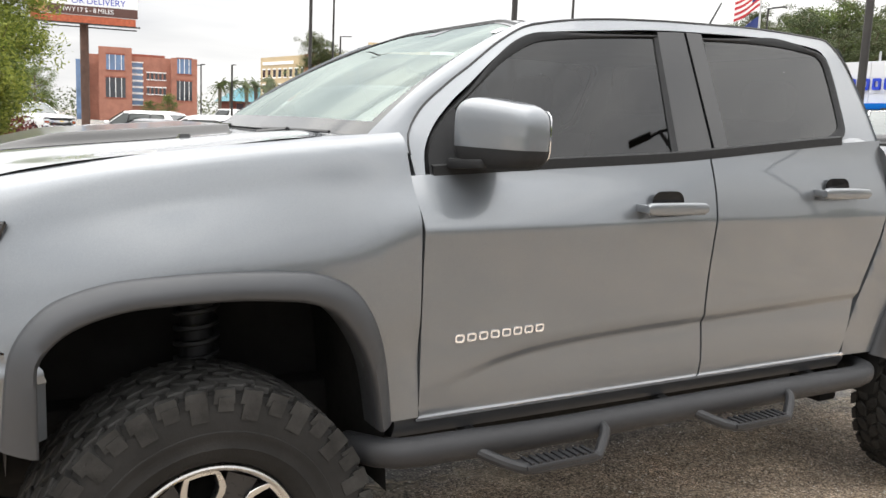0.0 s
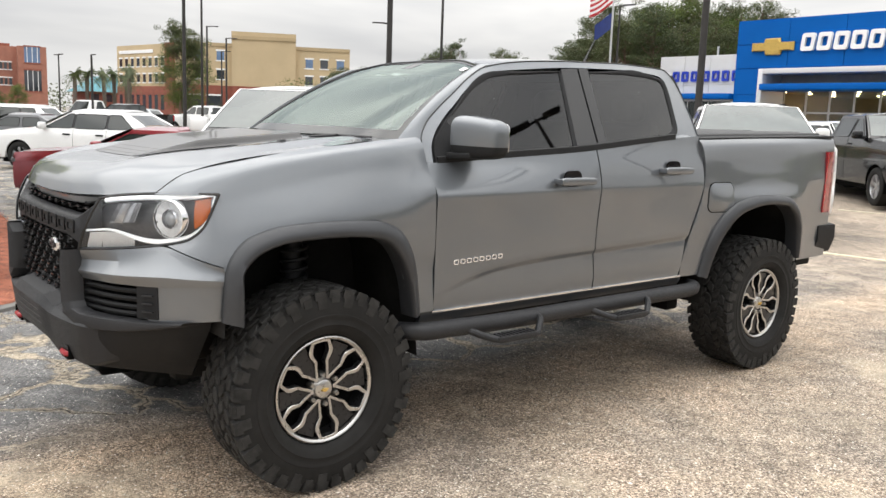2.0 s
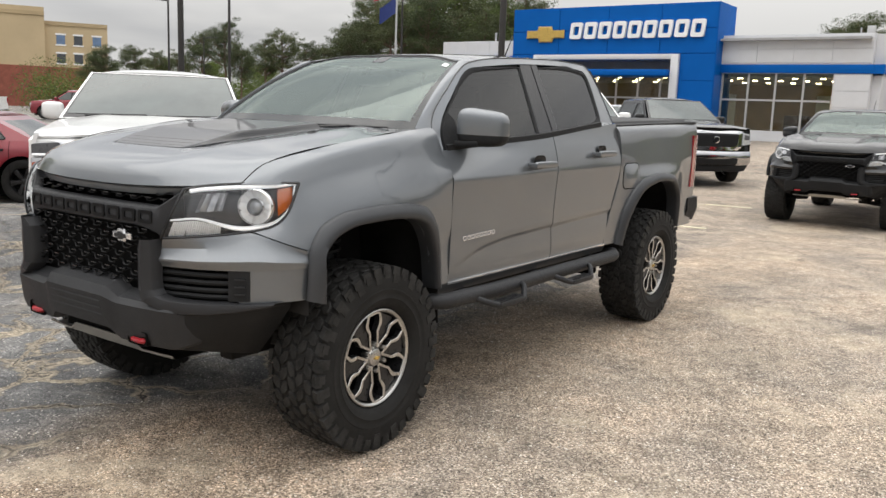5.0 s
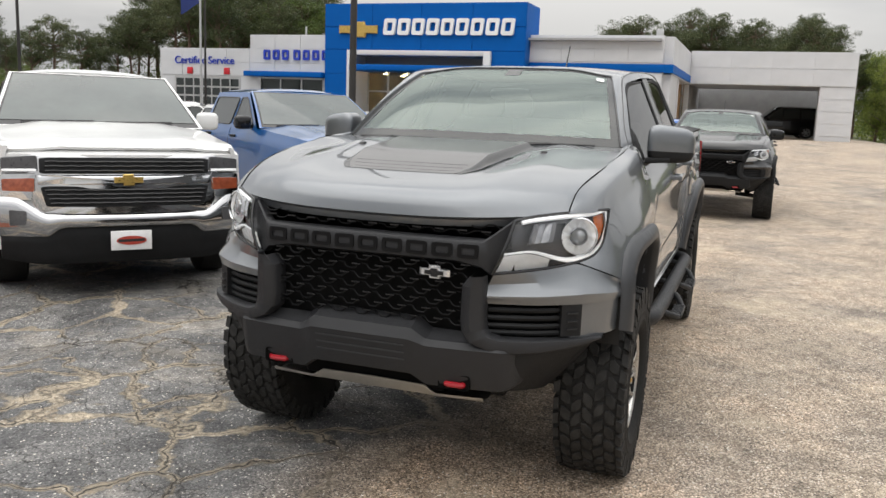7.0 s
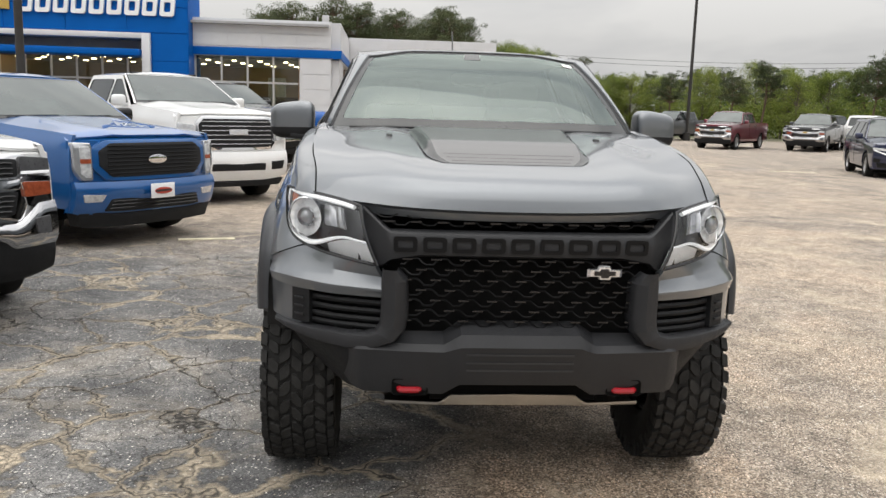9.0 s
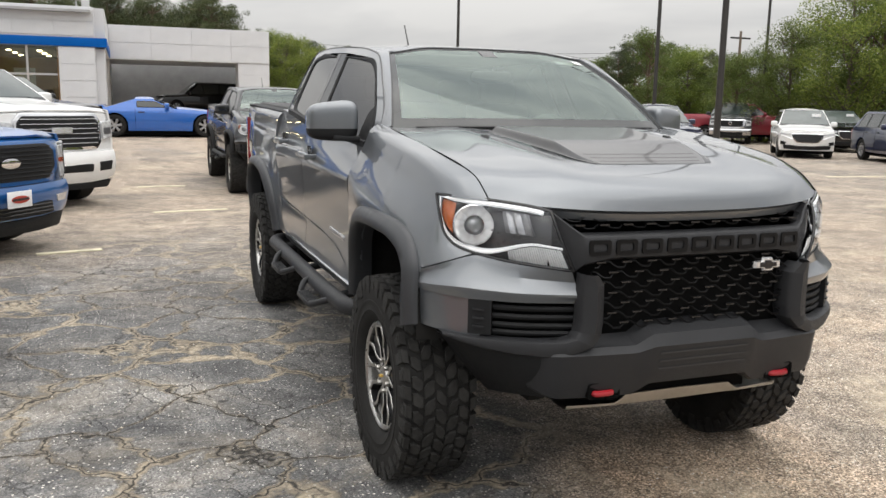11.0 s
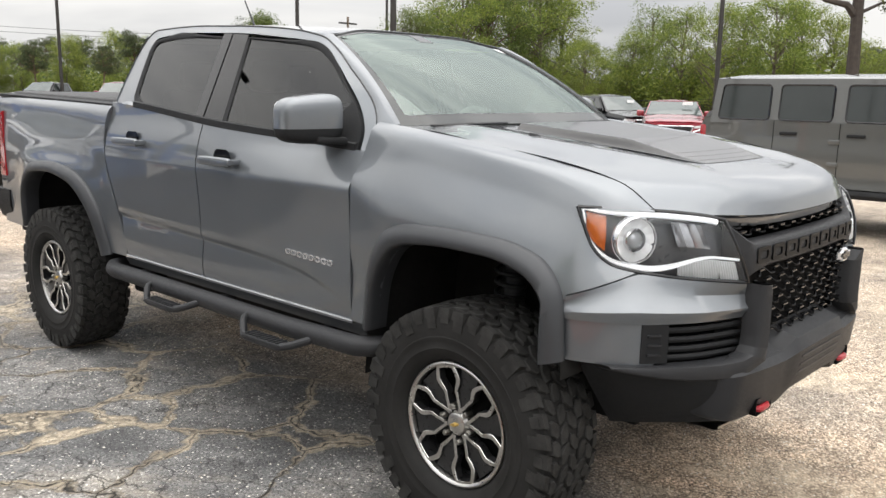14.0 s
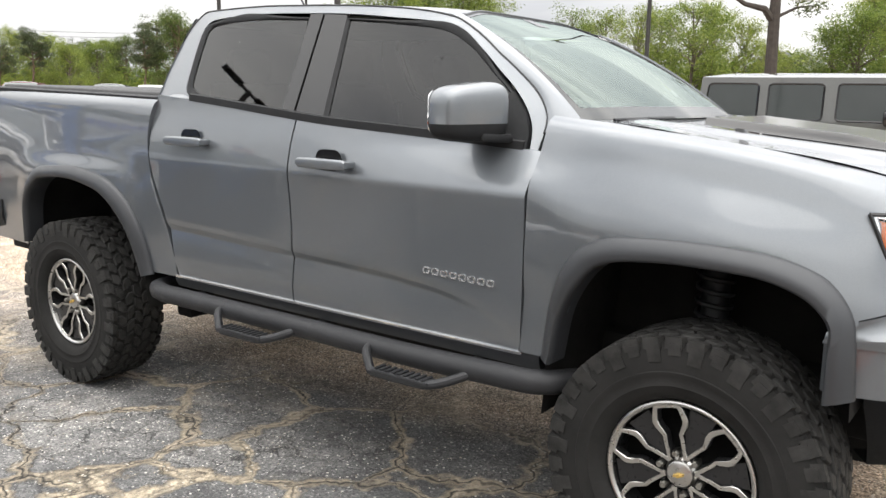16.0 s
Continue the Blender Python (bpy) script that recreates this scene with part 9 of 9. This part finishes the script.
while az < 6:
    near = az < -40
    d = rnd.uniform(42, 50) if near else rnd.uniform(62, 80)
    x, y = polar(-2.6, -2.6, az, d)
    el = RISE_E(az)
    k = "sapling" if -76 < az < -58 or -57 < az < -52.5 else "pine" if az > -9 or (az > -40 and rnd.random() < 0.35) else "tree"
    if k == "sapling" and rnd.random() < 0.25:
        k = "tree"
    h = (d * math.tan(radians(el)) + 1.5) * (rnd.uniform(0.90, 1.10) if near else rnd.uniform(0.93, 1.08)) - hz(x, y)
    sd = rnd.choice((1, 2, 3, 4)) if k == "pine" else rnd.choice((5, 6, 7)) if k == "tree" else rnd.choice((8, 9))
    mat = LEAF_PINE if k == "pine" else LEAF_DEEP if k == "tree" and rnd.random() < 0.28 else LEAF_SPRING
    tree(k, 10.0, sd, mat, BARK if k != "pine" else BARK_PINE, {"pine": "pine with dark needles behind the lot", "tree": "dense leafy spring tree behind the lot fence", "sapling": "thin tree with sparse fresh leaves"}[k], x, y, rnd.uniform(0, 360), h / 10.0)
    if k == "sapling" and rnd.random() < 0.6:
        x, y = polar(-2.6, -2.6, az + 0.7, d + 4)
        tree("tree", 10.0, 6, LEAF_SPRING, BARK, "low leafy tree among thin ones", x, y, rnd.uniform(0, 360), h * rnd.uniform(0.45, 0.62) / 10.0)
    az += rnd.uniform(1.2, 2.0) if near else rnd.uniform(0.6, 1.1)
# across the road
for x, y, h, sd, k in ((-95.3, 37.5, 12.4, 2, "pine"), (-96.0, 38.4, 10.4, 3, "tree"), (-112.0, 82.0, 8.6, 5, "tree"), (-108.0, 88.0, 8.4, 6, "tree"), (-100.0, 92.0, 8.0, 7, "tree"), (-104.0, 84.0, 7.8, 5, "tree"), (-96.0, 86.0, 7.6, 6, "tree"), (-60.0, -1.4, 8.6, 5, "tree"), (-66.0, 2.4, 6.4, 6, "tree"), (-70.0, 4.6, 5.2, 7, "tree"), (-80.0, 3.0, 6.4, 5, "tree"), (-118, 24.5, 4.4, 6, "tree"), (-112, 21.0, 3.4, 7, "tree")):
    tree(k, 10.0, sd, LEAF_DEEP if k == "tree" else LEAF_PINE, BARK, "dark green tree across the road", x, y, rnd.uniform(0, 360), h / 10.0)
for x, y in ((-112.0, 30.0), (-113.0, 31.8), (-111.0, 33.4), (-112.5, 35.2), (-112.0, 36.6), (-100.0, 33.0), (-101.0, 40.5)):
    tree("palm", 4.4, 12, LEAF_PALM, BARK, "squat palm with drooping fronds", x, y, rnd.uniform(0, 360), rnd.uniform(1.1, 1.4), "palm tree")
# the tree on the island near the road
tree("feather", 10.0, 15, LEAF_SPRING, BARK, "feathery light green tree on the planted island", -11.0, -0.95, 40, 0.51)
tree("tree", 10.0, 6, LEAF_DEEP, BARK, "dark green tree behind the planted island", -30.0, 0.2, 10, 0.52)

# a tall pine trunk with a bare limb behind the wagon
wood, crown_ = Geo(), Geo()
wood.tube([(0, 0, 0), (0.04, 0, 2.5), (-0.03, 0.02, 5.0), (0.0, 0.0, 8.5)], [0.30, 0.24, 0.21, 0.10], 10)
wood.tube([(0, 0, 4.5), (-0.35, 0.30, 5.0), (-1.0, 0.85, 5.15), (-1.7, 1.4, 5.6)], [0.17, 0.13, 0.09, 0.03], 7)
wood.tube([(0, 0, 4.7), (0.6, -0.6, 5.1), (1.1, -1.1, 5.2)], [0.08, 0.05, 0.02], 6)
r4 = random.Random(9)
for q in ((0.9, -0.9, 5.0), (1.4, -1.2, 5.2), (0.6, -0.7, 5.4), (-1.6, 1.4, 5.7), (-1.2, 0.9, 6.2), (0.3, 0.2, 6.6), (0.8, -0.6, 7.0), (-0.5, 0.4, 7.6), (0.1, -0.1, 8.4)):
    leaves(crown_, r4, q, (0.55, 0.55, 0.30), 150, 0.13)
lone = thing("tree", wood, plain("dark damp bark", (0.045, 0.036, 0.03), 0.9, 0, 0.3, 6, 0.6, 30), "tall dark pine trunk with a bare crooked limb", "tree", "trees round the lot", at=pose(30.6, 8.7, -0.05))
part("crown", crown_, LEAF_PINE, lone, "", 0)

# undergrowth and far woods
g = Geo()
r2 = random.Random(4)
def brush(stops):
    g_ = Geo()
    for a0, a1, n, d0, d1, h0, h1 in stops:
        for a in lin(a0, a1, n):
            d, hh = r2.uniform(d0, d1), r2.uniform(h0, h1)
            x, y = polar(-1.0, -3.0, a, d)
            leaves(g_, r2, (x, y, hz(x, y) + hh * 0.42), (2.2, 2.2, hh * 0.62), 620, 0.24)
    return g_


g = brush([(-92, -40, 140, 46, 52, 1.6, 3.6), (-40, -8, 60, 72, 80, 2.0, 4.0), (-84, -57, 70, 43, 48, 2.6, 4.6)])
thing("far_woods", g, LEAF_SPRING, "dense green undergrowth along the edge of the woods", "woods", kind="stuff", smooth=0)
thing("far_woods", brush([(26, 60, 110, 82, 94, 3.6, 5.6), (-12, 8, 36, 78, 90, 2.5, 4.5), (-42, -10, 120, 84, 92, 4.4, 5.8)]), LEAF_DEEP, "dark undergrowth among the pines", "woods", kind="stuff", smooth=0)
g = Geo()
for k in range(150):
    a = -100 + 200 * k / 150
    x, y = polar(0, 0, a if a > 60 or a < 20 else a, r2.uniform(180, 230))
    leaves(g, r2, (x, y, 2.6), (7.0, 7.0, 4.6), 260, 0.8)
thing("far_woods", g, LEAF_PINE, "distant dark tree line on the horizon", "woods", kind="stuff", smooth=0)

# ---- planted island ----
MULCH = plain("pine straw mulch", (0.23, 0.075, 0.04), 0.95, 0, 0.45, 9, 0.9, 120)
KERB = plain("weathered kerb", (0.15, 0.145, 0.135), 0.9, 0, 0.2, 3, 0.4, 60)
isl = bez([(-3.95, -2.9, 0), (-3.62, -1.9, 0), (-3.50, -1.1, 0), (-3.50, -0.5, 0), (-3.75, -0.14, 0), (-4.45, 0.20, 0), (-5.5, 0.45, 0), (-7.5, 0.72, 0), (-11.0, 1.0, 0)], 40)
back = bez([(-4.6, -3.4, 0), (-5.1, -3.0, 0), (-5.6, -2.6, 0), (-6.2, -2.3, 0), (-7.0, -2.0, 0), (-8.6, -1.7, 0), (-10.0, -1.4, 0), (-12.0, -1.2, 0)], 40)
r3 = random.Random(3)
rows = [[(p.x + (q.x - p.x) * t, p.y + (q.y - p.y) * t, hz(p.x + (q.x - p.x) * t, p.y + (q.y - p.y) * t) + 0.05 + 0.10 * math.sin(3.14 * t) + r3.uniform(-0.012, 0.012)) for t in lin(0, 1, 14)] for p, q in zip(isl, back)]
thing("planting_bed", Geo().grid(rows), MULCH, "planted island covered with red brown mulch", "planting bed", kind="structure", smooth=60)
straw = Geo()
for _ in range(2600):
    k, t = r3.randrange(40), r3.random() ** 1.6
    p = isl[k].lerp(isl[k + 1], r3.random())
    q = p.lerp(back[k], t)
    a, ln = r3.uniform(0, 6.283), r3.uniform(0.03, 0.09)
    z = hz(q.x, q.y) + 0.06 + 0.10 * math.sin(3.14 * t) + r3.uniform(0, 0.015)
    straw.add([(q.x, q.y, z), (q.x + math.cos(a) * ln, q.y + math.sin(a) * ln, z + 0.01), (q.x + math.cos(a) * ln + 0.008, q.y + math.sin(a) * ln + 0.008, z + 0.012), (q.x + 0.008, q.y + 0.008, z)], [(0, 1, 2, 3)])
thing("mulch_straw", straw, leaf_material("straw", (0.12, 0.03, 0.015), (0.36, 0.13, 0.07), 0.1), "loose red brown pine straw over the island", "mulch", kind="stuff", smooth=0)
g = Geo().rings([[(p.x + dx, p.y + dx * 0.6, hz(p.x, p.y) + dz) for dx, dz in ((-0.05, -0.05), (0.05, -0.05), (0.045, 0.03), (0.025, 0.045), (-0.05, 0.045))] for p in isl])
thing("island_kerb", g, KERB, "low weathered kerb round the planted island", "kerb", kind="structure")


def shrub(x, y, rx, ry, h, seed):
    r_ = random.Random(seed)
    c_ = Geo()
    for _ in range(16):
        a, d = r_.uniform(0, 6.283), r_.random() ** 0.5
        leaves(c_, r_, (math.cos(a) * rx * d * 0.7, math.sin(a) * ry * d * 0.7, h * r_.uniform(0.3, 0.72)), (rx * 0.45, ry * 0.45, h * 0.32), 420, 0.045, tri=False)
    stems = Geo()
    for k in range(7):
        a = k * 0.9
        stems.tube([(0.05 * math.cos(a), 0.05 * math.sin(a), -0.05), (rx * 0.5 * math.cos(a), ry * 0.5 * math.sin(a), h * 0.6)], [0.014, 0.006], 5)
    t = thing("shrub", stems, BARK, "clipped burgundy leaved shrub on the island", "shrub", "island shrubs", at=pose(x, y, hz(x, y) + 0.08))
    part("foliage", c_, LEAF_RED, t, "", 0)


for x, y, rx, ry, h, sd in ((-5.1, -0.62, 0.62, 0.60, 0.98, 1), (-6.5, -0.55, 0.72, 0.62, 1.0, 2), (-7.9, 0.0, 0.7, 0.55, 1.2, 3), (-9.4, 0.25, 0.7, 0.55, 1.4, 4), (-4.9, -1.75, 0.7, 0.6, 0.95, 5)):
    shrub(x, y, rx, ry, h, sd)
rock = Geo().rings(blob((0, 0, 0.06), (0.11, 0.08, 0.06), 2.4, 8, 12))
thing("stone", rock, KERB, "small grey stone lying on the mulch", "stone", at=pose(-4.15, -0.55, hz(-4.15, 0) + 0.07))

# ---- fence behind the row of cars ----
WIRE = plain("dull fence wire", (0.07, 0.07, 0.065), 0.7, 0.4)
F0, F1 = Vector((36.0, 30.0)), Vector((36.5, -16.0))
fence = thing("chain_link_fence", None, None, "dull chain-link fence with vines behind the cars", "fence")
fz = 1.32
g = Geo().tube([(F0.x, F0.y, fz), (F1.x, F1.y, fz)], 0.03, 6)
part("top_rail", g, WIRE, fence)
for k in range(17):
    p = F0.lerp(F1, k / 16)
    part("post", Geo().tube([(p.x, p.y, -0.05), (p.x, p.y, fz + 0.05)], 0.04, 6), WIRE, fence)
g = Geo()
ln = (F1 - F0).length
for k in range(int(ln / 0.16)):
    t0, t1 = k * 0.16 / ln, min(1, (k * 0.16 + fz) / ln)
    for a_, b_ in ((t0, t1), (t1, t0)):
        p, q = F0.lerp(F1, a_), F0.lerp(F1, b_)
        g.tube([(p.x, p.y, 0), (q.x, q.y, fz)], 0.006, 3, False)
wires = part("wire_mesh", g, WIRE, fence)
wires["kind"] = "stuff"
g = Geo()
for k in range(130):
    p = F0.lerp(F1, r2.random())
    leaves(g, r2, (p.x + 0.5 + r2.uniform(0, 1.5), p.y, r2.uniform(0.3, 1.0)), (0.8, 0.9, 0.6), 120, 0.16)
thing("hedge_growth", g, LEAF_DEEP, "dark vines and brush along the fence", "brush", kind="stuff", smooth=0)
